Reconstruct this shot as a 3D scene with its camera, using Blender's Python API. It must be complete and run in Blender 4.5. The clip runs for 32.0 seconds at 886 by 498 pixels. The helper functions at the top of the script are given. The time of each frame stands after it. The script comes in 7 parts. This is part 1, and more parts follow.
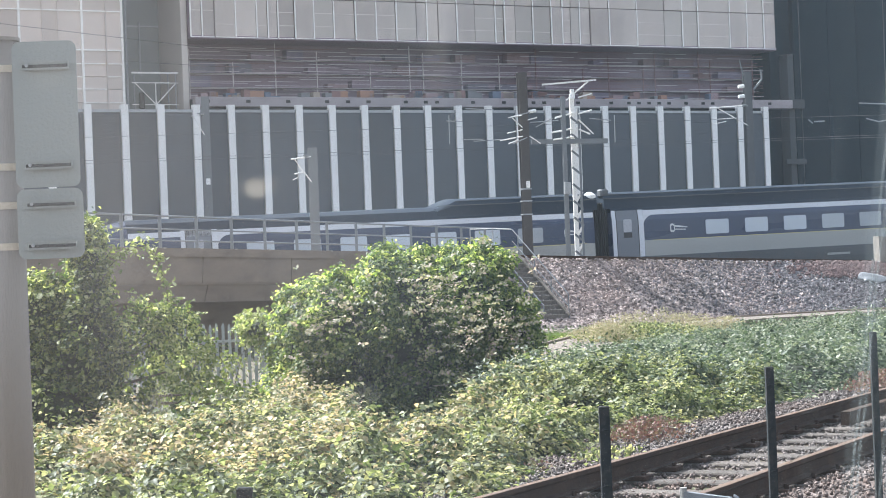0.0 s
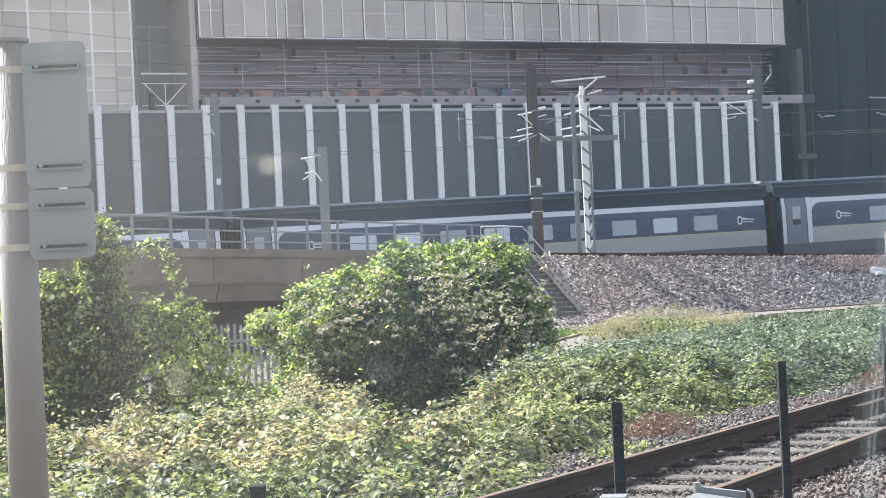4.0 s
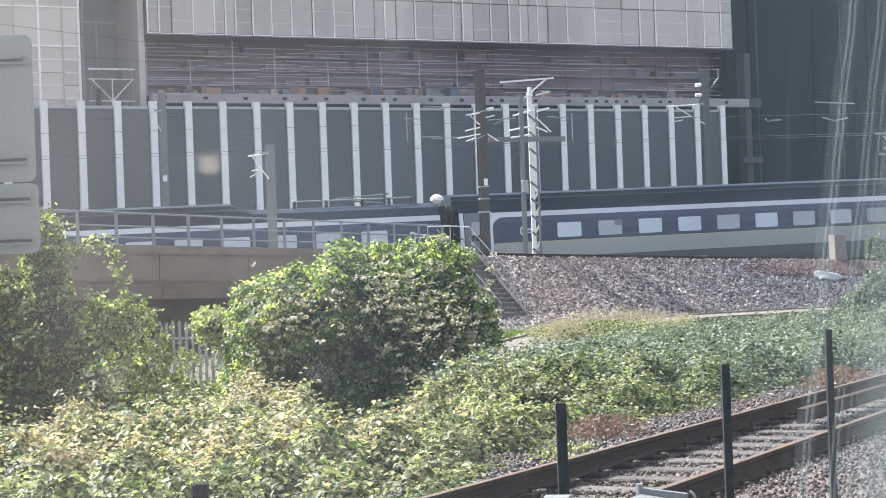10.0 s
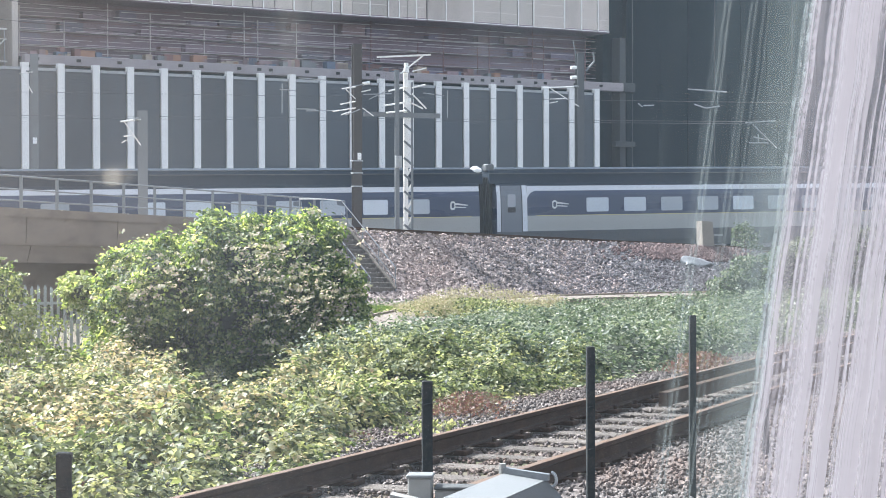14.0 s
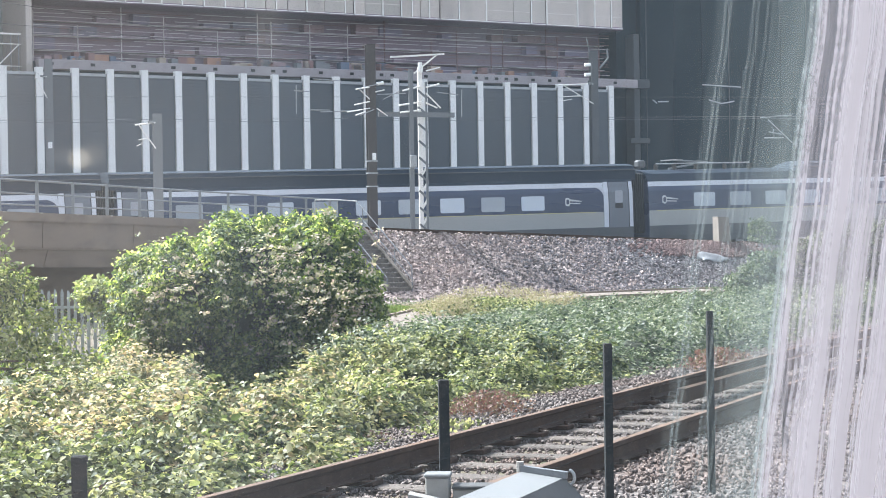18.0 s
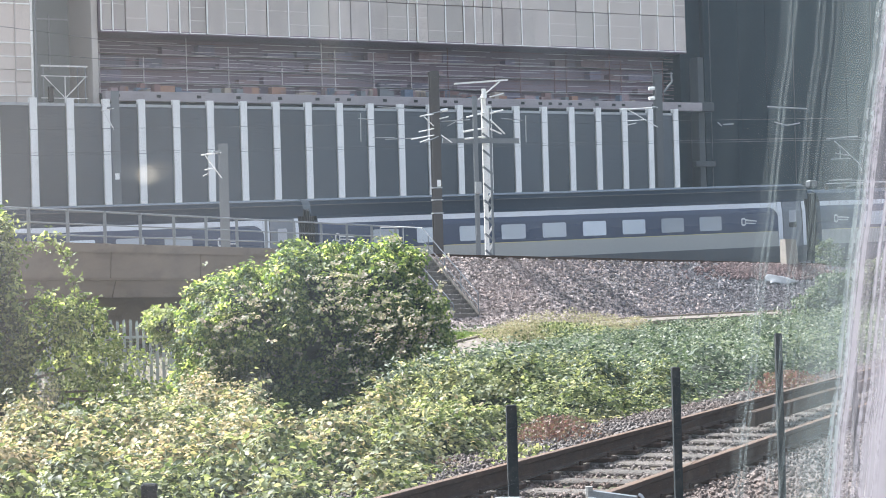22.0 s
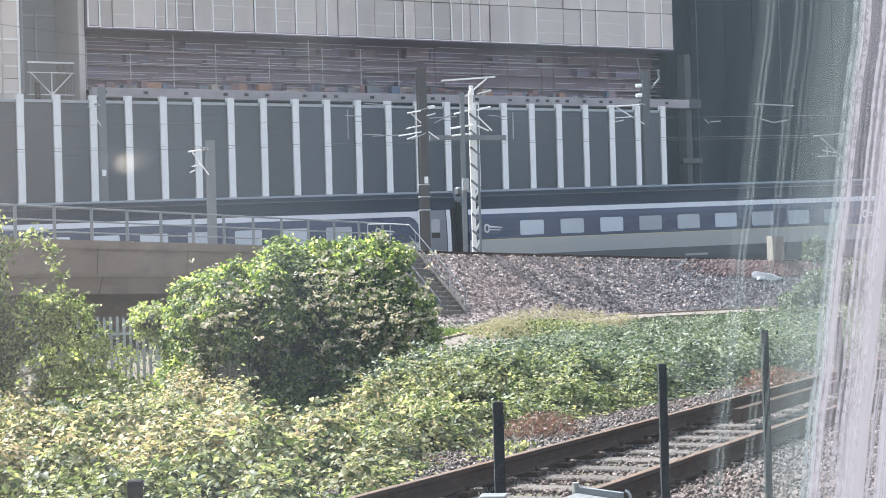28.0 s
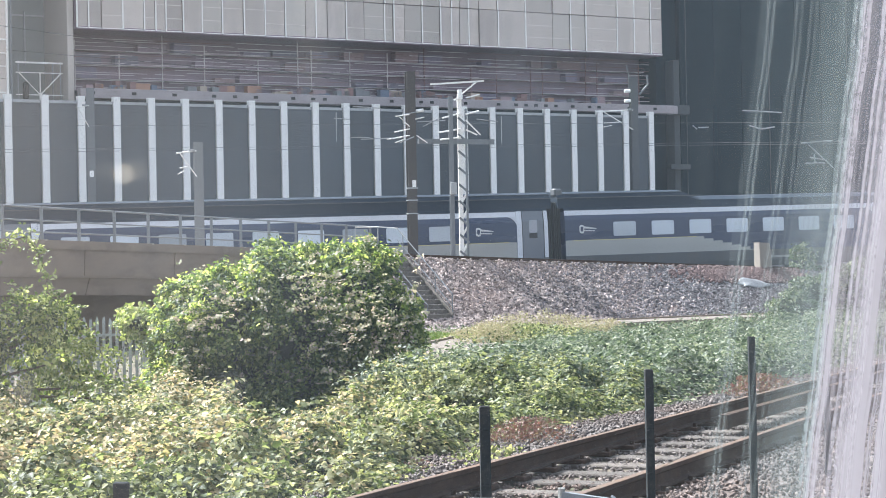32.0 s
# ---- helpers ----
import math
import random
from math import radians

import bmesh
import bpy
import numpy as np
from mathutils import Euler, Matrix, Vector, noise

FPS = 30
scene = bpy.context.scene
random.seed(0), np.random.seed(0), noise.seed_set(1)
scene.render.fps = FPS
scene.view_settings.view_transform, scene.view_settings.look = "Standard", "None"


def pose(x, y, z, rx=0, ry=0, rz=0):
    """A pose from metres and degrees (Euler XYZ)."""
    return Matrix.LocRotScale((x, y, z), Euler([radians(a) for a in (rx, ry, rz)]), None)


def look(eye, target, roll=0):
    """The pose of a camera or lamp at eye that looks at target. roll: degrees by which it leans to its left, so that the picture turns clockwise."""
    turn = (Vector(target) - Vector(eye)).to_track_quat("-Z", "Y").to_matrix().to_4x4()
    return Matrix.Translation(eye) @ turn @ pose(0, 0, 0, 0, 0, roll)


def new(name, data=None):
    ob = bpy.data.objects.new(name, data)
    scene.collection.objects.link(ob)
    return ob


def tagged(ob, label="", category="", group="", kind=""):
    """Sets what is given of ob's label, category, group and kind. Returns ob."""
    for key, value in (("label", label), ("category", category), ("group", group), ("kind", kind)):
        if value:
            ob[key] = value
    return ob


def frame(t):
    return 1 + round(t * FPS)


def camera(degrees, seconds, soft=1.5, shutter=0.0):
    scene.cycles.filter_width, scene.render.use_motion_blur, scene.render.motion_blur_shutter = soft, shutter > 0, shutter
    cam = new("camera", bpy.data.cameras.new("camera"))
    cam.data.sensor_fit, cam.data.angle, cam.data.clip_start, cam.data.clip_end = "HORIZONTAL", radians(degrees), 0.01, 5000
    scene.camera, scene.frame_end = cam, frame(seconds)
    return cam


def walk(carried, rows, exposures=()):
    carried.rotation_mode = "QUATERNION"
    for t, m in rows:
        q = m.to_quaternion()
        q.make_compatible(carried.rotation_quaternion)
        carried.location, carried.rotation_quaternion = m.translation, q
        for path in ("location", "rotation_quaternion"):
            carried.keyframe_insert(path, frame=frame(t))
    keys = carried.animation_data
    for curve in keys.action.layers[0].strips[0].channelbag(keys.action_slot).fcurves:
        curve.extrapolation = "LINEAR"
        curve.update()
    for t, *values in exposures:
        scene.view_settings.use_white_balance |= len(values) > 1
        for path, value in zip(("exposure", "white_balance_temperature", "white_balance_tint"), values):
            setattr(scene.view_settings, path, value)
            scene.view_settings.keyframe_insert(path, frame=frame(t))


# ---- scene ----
EYE = (0.0, 0.0, 1.65)
cam = camera(26.0, 32.0, soft=0.95)
# seconds, the sway of the hand in metres, then the turn in degrees
PATH = [
    (0.0, -0.0000, 0.0000, -0.0000, 90.200, 2.200, 0.008),
    (0.5, 0.0005, 0.0000, -0.0013, 90.199, 2.211, -0.245),
    (1.0, 0.0010, 0.0000, -0.0026, 90.132, 2.347, -0.261),
    (1.5, 0.0015, 0.0000, -0.0038, 90.145, 2.787, 0.038),
    (2.0, 0.0020, 0.0000, -0.0051, 90.259, 2.776, 0.341),
    (2.5, 0.0003, 0.0000, -0.0052, 90.346, 2.559, 0.377),
    (3.0, -0.0014, 0.0000, -0.0054, 90.324, 2.588, 0.365),
    (3.5, -0.0013, 0.0000, -0.0057, 90.234, 2.701, 0.349),
    (5.5, -0.0009, 0.0000, -0.0072, 90.099, 2.627, 0.204),
    (6.0, -0.0008, 0.0000, -0.0075, 90.167, 2.565, -0.019),
    (6.5, -0.0004, 0.0000, -0.0068, 90.131, 2.601, -0.184),
    (7.0, 0.0001, 0.0000, -0.0062, 90.100, 2.607, -0.331),
    (7.5, 0.0005, 0.0000, -0.0055, 90.152, 2.354, -0.548),
    (8.0, 0.0009, 0.0000, -0.0049, 90.222, 1.992, -0.927),
    (8.5, 0.0012, 0.0000, -0.0048, 90.295, 1.882, -1.220),
    (9.0, 0.0014, 0.0000, -0.0047, 90.287, 1.916, -1.374),
    (9.5, 0.0011, 0.0000, -0.0051, 90.172, 2.027, -1.359),
    (10.0, 0.0008, 0.0000, -0.0055, 90.082, 2.083, -1.262),
    (10.5, 0.0004, 0.0000, -0.0060, 90.076, 2.146, -1.168),
    (11.0, 0.0001, 0.0000, -0.0064, 90.062, 2.047, -1.231),
    (11.5, -0.0043, -0.0129, -0.0004, 89.985, 1.663, -1.539),
    (12.0, -0.0109, -0.0429, 0.0085, 89.769, 0.227, -2.946),
    (12.5, -0.0155, -0.0650, 0.0140, 89.615, -0.682, -4.692),
    (13.0, -0.0090, -0.0455, 0.0095, 89.495, -0.351, -5.133),
    (13.5, -0.0070, -0.0387, 0.0079, 89.373, -0.260, -5.217),
    (14.0, -0.0050, -0.0318, 0.0063, 89.254, 0.120, -5.106),
    (14.5, -0.0033, -0.0265, 0.0055, 89.180, 0.549, -4.861),
    (16.5, 0.0036, -0.0053, 0.0023, 89.163, 0.732, -4.682),
    (17.0, 0.0054, 0.0000, 0.0015, 89.125, 0.886, -4.701),
    (17.5, 0.0051, 0.0000, 0.0014, 89.137, 0.903, -4.723),
    (18.0, 0.0048, 0.0000, 0.0013, 89.237, 0.878, -4.631),
    (18.5, 0.0044, 0.0000, 0.0012, 89.377, 1.112, -4.274),
    (19.0, 0.0041, 0.0000, 0.0011, 89.466, 1.176, -4.131),
    (19.5, 0.0019, 0.0000, 0.0021, 89.690, 1.171, -3.986),
    (20.0, -0.0003, 0.0000, 0.0031, 90.014, 1.448, -3.603),
    (20.5, 0.0009, 0.0000, 0.0017, 90.212, 1.878, -3.032),
    (21.0, 0.0022, 0.0000, 0.0002, 90.254, 1.995, -2.692),
    (21.5, 0.0034, 0.0000, -0.0012, 90.200, 1.868, -2.585),
    (22.0, 0.0046, 0.0000, -0.0026, 90.064, 1.589, -2.671),
    (22.5, 0.0048, 0.0000, -0.0028, 89.955, 1.535, -2.780),
    (23.0, 0.0050, 0.0000, -0.0030, 89.931, 1.563, -2.743),
    (23.5, 0.0052, 0.0000, -0.0031, 89.964, 1.645, -2.662),
    (24.0, 0.0053, 0.0000, -0.0033, 89.965, 1.810, -2.585),
    (24.5, 0.0055, 0.0000, -0.0035, 89.925, 1.881, -2.456),
    (25.0, 0.0057, 0.0000, -0.0037, 89.950, 1.819, -2.494),
    (25.5, 0.0059, 0.0000, -0.0038, 90.099, 1.757, -2.655),
    (27.5, 0.0066, 0.0000, -0.0045, 89.961, 1.578, -2.994),
    (28.0, 0.0068, 0.0000, -0.0047, 89.961, 1.559, -3.052),
    (28.5, 0.0064, 0.0000, -0.0044, 89.927, 1.586, -3.168),
    (29.0, 0.0061, 0.0000, -0.0041, 89.900, 1.546, -3.253),
    (29.5, 0.0058, 0.0000, -0.0038, 89.872, 1.598, -3.288),
    (30.0, 0.0054, 0.0000, -0.0034, 89.851, 1.807, -3.194),
    (30.5, 0.0051, 0.0000, -0.0031, 89.845, 1.783, -3.114),
    (31.0, 0.0048, 0.0000, -0.0028, 89.894, 1.690, -3.112),
    (31.5, 0.0044, 0.0000, -0.0025, 89.990, 1.505, -3.173),
    (32.0, 0.0041, 0.0000, -0.0021, 90.062, 1.087, -3.430),
]
# seconds, stops: the picture brightens as the streaked end of the glass comes into view
EXPOSURE = [(0.0, 1.35), (11.3, 1.38), (12.5, 1.50), (19.0, 1.50), (21.0, 1.46), (32.0, 1.46)]
walk(cam, [(t, pose(EYE[0] + x, EYE[1] + y, EYE[2] + z, a, b, c)) for t, x, y, z, a, b, c in PATH], [(t, e, 5900, 9) for t, e in EXPOSURE])

# ---- light ----
SUN_TURN, SUN_UP = radians(54), radians(45)   # the sun stands ahead of the window and to its left
world = bpy.data.worlds.new("sky")
scene.world = world
world.use_nodes = True
wn = world.node_tree.nodes
sky = wn.new("ShaderNodeTexSky")
sky.sky_type, sky.sun_disc, sky.sun_elevation, sky.sun_rotation = "NISHITA", False, SUN_UP, -SUN_TURN
sky.air_density, sky.dust_density = 1.0, 4.0
haze = wn.new("ShaderNodeHueSaturation")   # a hazy, whitish summer sky
haze.inputs["Saturation"].default_value = 0.38
world.node_tree.links.new(sky.outputs[0], haze.inputs["Color"])
world.node_tree.links.new(haze.outputs[0], wn["Background"].inputs[0])
wn["Background"].inputs[1].default_value = 0.15
sun = new("sun", bpy.data.lights.new("sun", "SUN"))
sun.data.energy, sun.data.angle, sun.data.color = 5.0, radians(2.0), (1.0, 0.95, 0.87)
to_sun = Vector((-math.sin(SUN_TURN) * math.cos(SUN_UP), math.cos(SUN_TURN) * math.cos(SUN_UP), math.sin(SUN_UP)))
sun.matrix_world = look(to_sun * 60, (0, 0, 0))

# ---- materials ----


def surface(name, color, rough=0.7, metal=0.0, vary=0.12, scale=3.0, bump=0.1, fine=60.0, dirt=None, dirt_amount=0.3, dirt_scale=1.2,
            stretch=(1, 1, 1), spec=0.5, per_piece=0.0):
    """A painted, cast or weathered surface: coarse and fine variation, stains and relief."""
    m = bpy.data.materials.new(name)
    m.use_nodes = True
    n, link = m.node_tree.nodes, m.node_tree.links.new
    b = n["Principled BSDF"]
    b.inputs["Metallic"].default_value = metal
    b.inputs["Specular IOR Level"].default_value = spec
    co = n.new("ShaderNodeTexCoord")
    mp = n.new("ShaderNodeMapping")
    mp.inputs["Scale"].default_value = stretch
    link(co.outputs["Object"], mp.inputs[0])
    big, small = n.new("ShaderNodeTexNoise"), n.new("ShaderNodeTexNoise")
    for t, s, d in ((big, scale, 6), (small, fine, 3)):
        t.inputs["Scale"].default_value, t.inputs["Detail"].default_value = s, d
        link(mp.outputs[0], t.inputs[0])
    add = n.new("ShaderNodeMath")
    add.operation = "ADD"
    link(big.outputs[0], add.inputs[0])
    link(small.outputs[0], add.inputs[1])
    rng = n.new("ShaderNodeMapRange")
    rng.inputs[1].default_value, rng.inputs[2].default_value = 0.6, 1.4
    rng.inputs[3].default_value, rng.inputs[4].default_value = 1 - vary, 1 + vary
    link(add.outputs[0], rng.inputs[0])
    value = rng.outputs[0]
    if per_piece:
        info, pr, mul = n.new("ShaderNodeObjectInfo"), n.new("ShaderNodeMapRange"), n.new("ShaderNodeMath")
        pr.inputs[3].default_value, pr.inputs[4].default_value = 1 - per_piece, 1 + per_piece
        mul.operation = "MULTIPLY"
        link(info.outputs["Random"], pr.inputs[0])
        link(pr.outputs[0], mul.inputs[0])
        link(value, mul.inputs[1])
        value = mul.outputs[0]
    mix = n.new("ShaderNodeMix")
    mix.data_type, mix.blend_type = "RGBA", "MULTIPLY"
    mix.inputs[0].default_value = 1.0
    mix.inputs[6].default_value = (*color, 1)
    link(value, mix.inputs[7])
    out = mix.outputs[2]
    if dirt:
        dn, dr, dm = n.new("ShaderNodeTexNoise"), n.new("ShaderNodeMapRange"), n.new("ShaderNodeMix")
        dn.inputs["Scale"].default_value, dn.inputs["Detail"].default_value = dirt_scale, 8
        dn.inputs["Roughness"].default_value = 0.65
        link(mp.outputs[0], dn.inputs[0])
        dr.inputs[1].default_value, dr.inputs[2].default_value, dr.inputs[4].default_value = 0.48, 0.72, dirt_amount
        link(dn.outputs[0], dr.inputs[0])
        dm.data_type = "RGBA"
        link(dr.outputs[0], dm.inputs[0])
        link(out, dm.inputs[6])
        dm.inputs[7].default_value = (*dirt, 1)
        out = dm.outputs[2]
    link(out, b.inputs["Base Color"])
    rr = n.new("ShaderNodeMapRange")
    rr.inputs[1].default_value, rr.inputs[2].default_value = 0.3, 0.7
    rr.inputs[3].default_value, rr.inputs[4].default_value = max(0.02, rough - 0.12), min(1.0, rough + 0.12)
    link(big.outputs[0], rr.inputs[0])
    link(rr.outputs[0], b.inputs["Roughness"])
    if bump:
        bp = n.new("ShaderNodeBump")
        bp.inputs["Strength"].default_value, bp.inputs["Distance"].default_value = min(1.0, bump * 4), 0.01
        link(small.outputs[0], bp.inputs["Height"])
        link(bp.outputs[0], b.inputs["Normal"])
    return m


def ballast_material(name, light, dark, rust, scale):
    """Broken stone: cells of grey, buff and rust with relief."""
    m = bpy.data.materials.new(name)
    m.use_nodes = True
    n, link = m.node_tree.nodes, m.node_tree.links.new
    b = n["Principled BSDF"]
    b.inputs["Roughness"].default_value = 0.9
    co, v, v2, nz = n.new("ShaderNodeTexCoord"), n.new("ShaderNodeTexVoronoi"), n.new("ShaderNodeTexVoronoi"), n.new("ShaderNodeTexNoise")
    v.inputs["Scale"].default_value = v2.inputs["Scale"].default_value = scale
    v2.feature = "DISTANCE_TO_EDGE"
    nz.inputs["Scale"].default_value, nz.inputs["Detail"].default_value = 0.35, 6
    for t in (v, v2, nz):
        link(co.outputs["Object"], t.inputs["Vector"])
    sep = n.new("ShaderNodeSeparateColor")
    link(v.outputs["Color"], sep.inputs[0])
    ramp = n.new("ShaderNodeValToRGB")
    e = ramp.color_ramp.elements
    e[0].color, e[1].color = (*dark, 1), (*light, 1)
    link(sep.outputs[0], ramp.inputs[0])
    mx, rg = n.new("ShaderNodeMix"), n.new("ShaderNodeMapRange")
    mx.data_type = "RGBA"
    rg.inputs[1].default_value, rg.inputs[2].default_value, rg.inputs[4].default_value = 0.45, 0.75, 0.75
    link(nz.outputs[0], rg.inputs[0])
    link(rg.outputs[0], mx.inputs[0])
    link(ramp.outputs[0], mx.inputs[6])
    mx.inputs[7].default_value = (*rust, 1)
    link(mx.outputs[2], b.inputs["Base Color"])
    bp = n.new("ShaderNodeBump")
    bp.inputs["Strength"].default_value, bp.inputs["Distance"].default_value = 0.9, 0.06
    link(v2.outputs["Distance"], bp.inputs["Height"])
    link(bp.outputs[0], b.inputs["Normal"])
    return m


def leaf_material(name, colors, glow=0.35, patch=None, patch_at=(0.5, 0.7), patch_scale=0.5, gain=(1.35, 1.35, 0.85)):
    """Leaves: each one takes its own tint of the ramp; light passes through."""
    m = bpy.data.materials.new(name)
    m.use_nodes = True
    n, link = m.node_tree.nodes, m.node_tree.links.new
    b, out = n["Principled BSDF"], n["Material Output"]
    b.inputs["Roughness"].default_value = 0.5
    b.inputs["Specular IOR Level"].default_value = 0.28
    geo, ramp = n.new("ShaderNodeNewGeometry"), n.new("ShaderNodeValToRGB")
    e = ramp.color_ramp.elements
    while len(e) < len(colors):
        e.new(0.5)
    for i, c in enumerate(colors):
        e[i].position, e[i].color = i / (len(colors) - 1), (*c, 1)
    link(geo.outputs["Random Per Island"], ramp.inputs[0])
    col = ramp.outputs[0]
    if patch:
        co, nz, rg, mx = n.new("ShaderNodeTexCoord"), n.new("ShaderNodeTexNoise"), n.new("ShaderNodeMapRange"), n.new("ShaderNodeMix")
        nz.inputs["Scale"].default_value, nz.inputs["Detail"].default_value = patch_scale, 4
        link(co.outputs["Object"], nz.inputs[0])
        rg.inputs[1].default_value, rg.inputs[2].default_value = patch_at
        link(nz.outputs[0], rg.inputs[0])
        mul = n.new("ShaderNodeMath")
        mul.operation = "MULTIPLY"
        link(rg.outputs[0], mul.inputs[0])
        link(geo.outputs["Random Per Island"], mul.inputs[1])
        mx.data_type = "RGBA"
        link(mul.outputs[0], mx.inputs[0])
        link(col, mx.inputs[6])
        mx.inputs[7].default_value = (*patch, 1)
        col = mx.outputs[2]
    link(col, b.inputs["Base Color"])
    tr, ms = n.new("ShaderNodeBsdfTranslucent"), n.new("ShaderNodeMixShader")
    through_ = n.new("ShaderNodeMix")
    through_.data_type, through_.blend_type = "RGBA", "MULTIPLY"
    through_.inputs[0].default_value = 1.0
    through_.inputs[7].default_value = (*gain, 1)
    link(col, through_.inputs[6])
    link(through_.outputs[2], tr.inputs[0])
    ms.inputs[0].default_value = glow
    link(b.outputs[0], ms.inputs[1])
    link(tr.outputs[0], ms.inputs[2])
    link(ms.outputs[0], out.inputs[0])
    return m


def glazing(name, tint, rough=0.08, vary=0.25):
    """Opaque glossy sheet for glass: the bright view through it and the reflected sky are put into its tint, a little
    different from pane to pane.
    """
    m = surface(name, tint, rough=rough, vary=0.05, scale=1.5, bump=0.0, per_piece=vary, spec=0.9)
    return m


CONCRETE = surface("weathered_concrete", (0.215, 0.165, 0.128), 0.85, vary=0.2, scale=0.8, dirt=(0.115, 0.09, 0.072), dirt_amount=0.7, dirt_scale=0.9, stretch=(1, 1, 2.2))
PALE_CONCRETE = surface("pale_concrete", (0.36, 0.335, 0.30), 0.85, vary=0.15, scale=1.2, dirt=(0.2, 0.18, 0.15), dirt_amount=0.4)
WHITE_PAINT = surface("white_painted_steel", (0.84, 0.82, 0.785), 0.45, vary=0.08, scale=1.0, dirt=(0.52, 0.51, 0.49), dirt_amount=0.35, dirt_scale=0.7, stretch=(2, 2, 0.5))
PANEL = surface("dark_ribbed_sheet", (0.070, 0.082, 0.096), 0.6, vary=0.25, scale=0.5, dirt=(0.09, 0.09, 0.09), dirt_amount=0.4, dirt_scale=0.4, per_piece=0.25)
STEEL = surface("galvanised_steel", (0.36, 0.37, 0.38), 0.5, 0.6, vary=0.15, scale=2.0, dirt=(0.2, 0.17, 0.14), dirt_amount=0.3)
GREY_STEEL = surface("grey_painted_steel", (0.16, 0.17, 0.18), 0.55, 0.2, vary=0.15, scale=2.0)
RUST_STEEL = surface("brown_rusted_steel", (0.05, 0.032, 0.023), 0.85, 0.0, spec=0.12, vary=0.3, scale=3.0, dirt=(0.10, 0.06, 0.04), dirt_amount=0.55, dirt_scale=4, stretch=(1, 1, 1))
RAIL_TOP = surface("worn_rail_head", (0.12, 0.08, 0.058), 0.7, 0.0, spec=0.2, vary=0.2, scale=6.0, dirt=(0.18, 0.1, 0.06), dirt_amount=0.6, dirt_scale=3)
BLACK = surface("black_rubber", (0.016, 0.017, 0.019), 0.7, vary=0.2)
DARK_POST = surface("dark_painted_post", (0.013, 0.016, 0.018), 0.85, spec=0.2, vary=0.25, scale=6, dirt=(0.1, 0.08, 0.06), dirt_amount=0.3, dirt_scale=9)
WHITE_PART = surface("white_insulator", (0.8, 0.8, 0.78), 0.35, vary=0.05)
SOIL = surface("dry_soil_and_litter", (0.12, 0.095, 0.065), 0.95, vary=0.35, scale=0.7, bump=0.3, dirt=(0.06, 0.075, 0.03), dirt_amount=0.8, dirt_scale=0.35)
TIMBER = surface("grey_timber_sleeper", (0.105, 0.088, 0.074), 0.9, vary=0.3, scale=2.5, bump=0.25, stretch=(0.4, 4, 1), dirt=(0.06, 0.045, 0.035), dirt_amount=0.5, dirt_scale=3, per_piece=0.2)
STONE = ballast_material("track_ballast", (0.21, 0.18, 0.165), (0.04, 0.03, 0.026), (0.14, 0.085, 0.062), 16)
STONE_UP = ballast_material("embankment_ballast", (0.60, 0.50, 0.455), (0.07, 0.054, 0.049), (0.33, 0.245, 0.215), 9)
STONE_GREY = ballast_material("grey_embankment_ballast", (0.26, 0.24, 0.25), (0.045, 0.04, 0.042), (0.15, 0.125, 0.13), 9)

# ---- building blocks ----


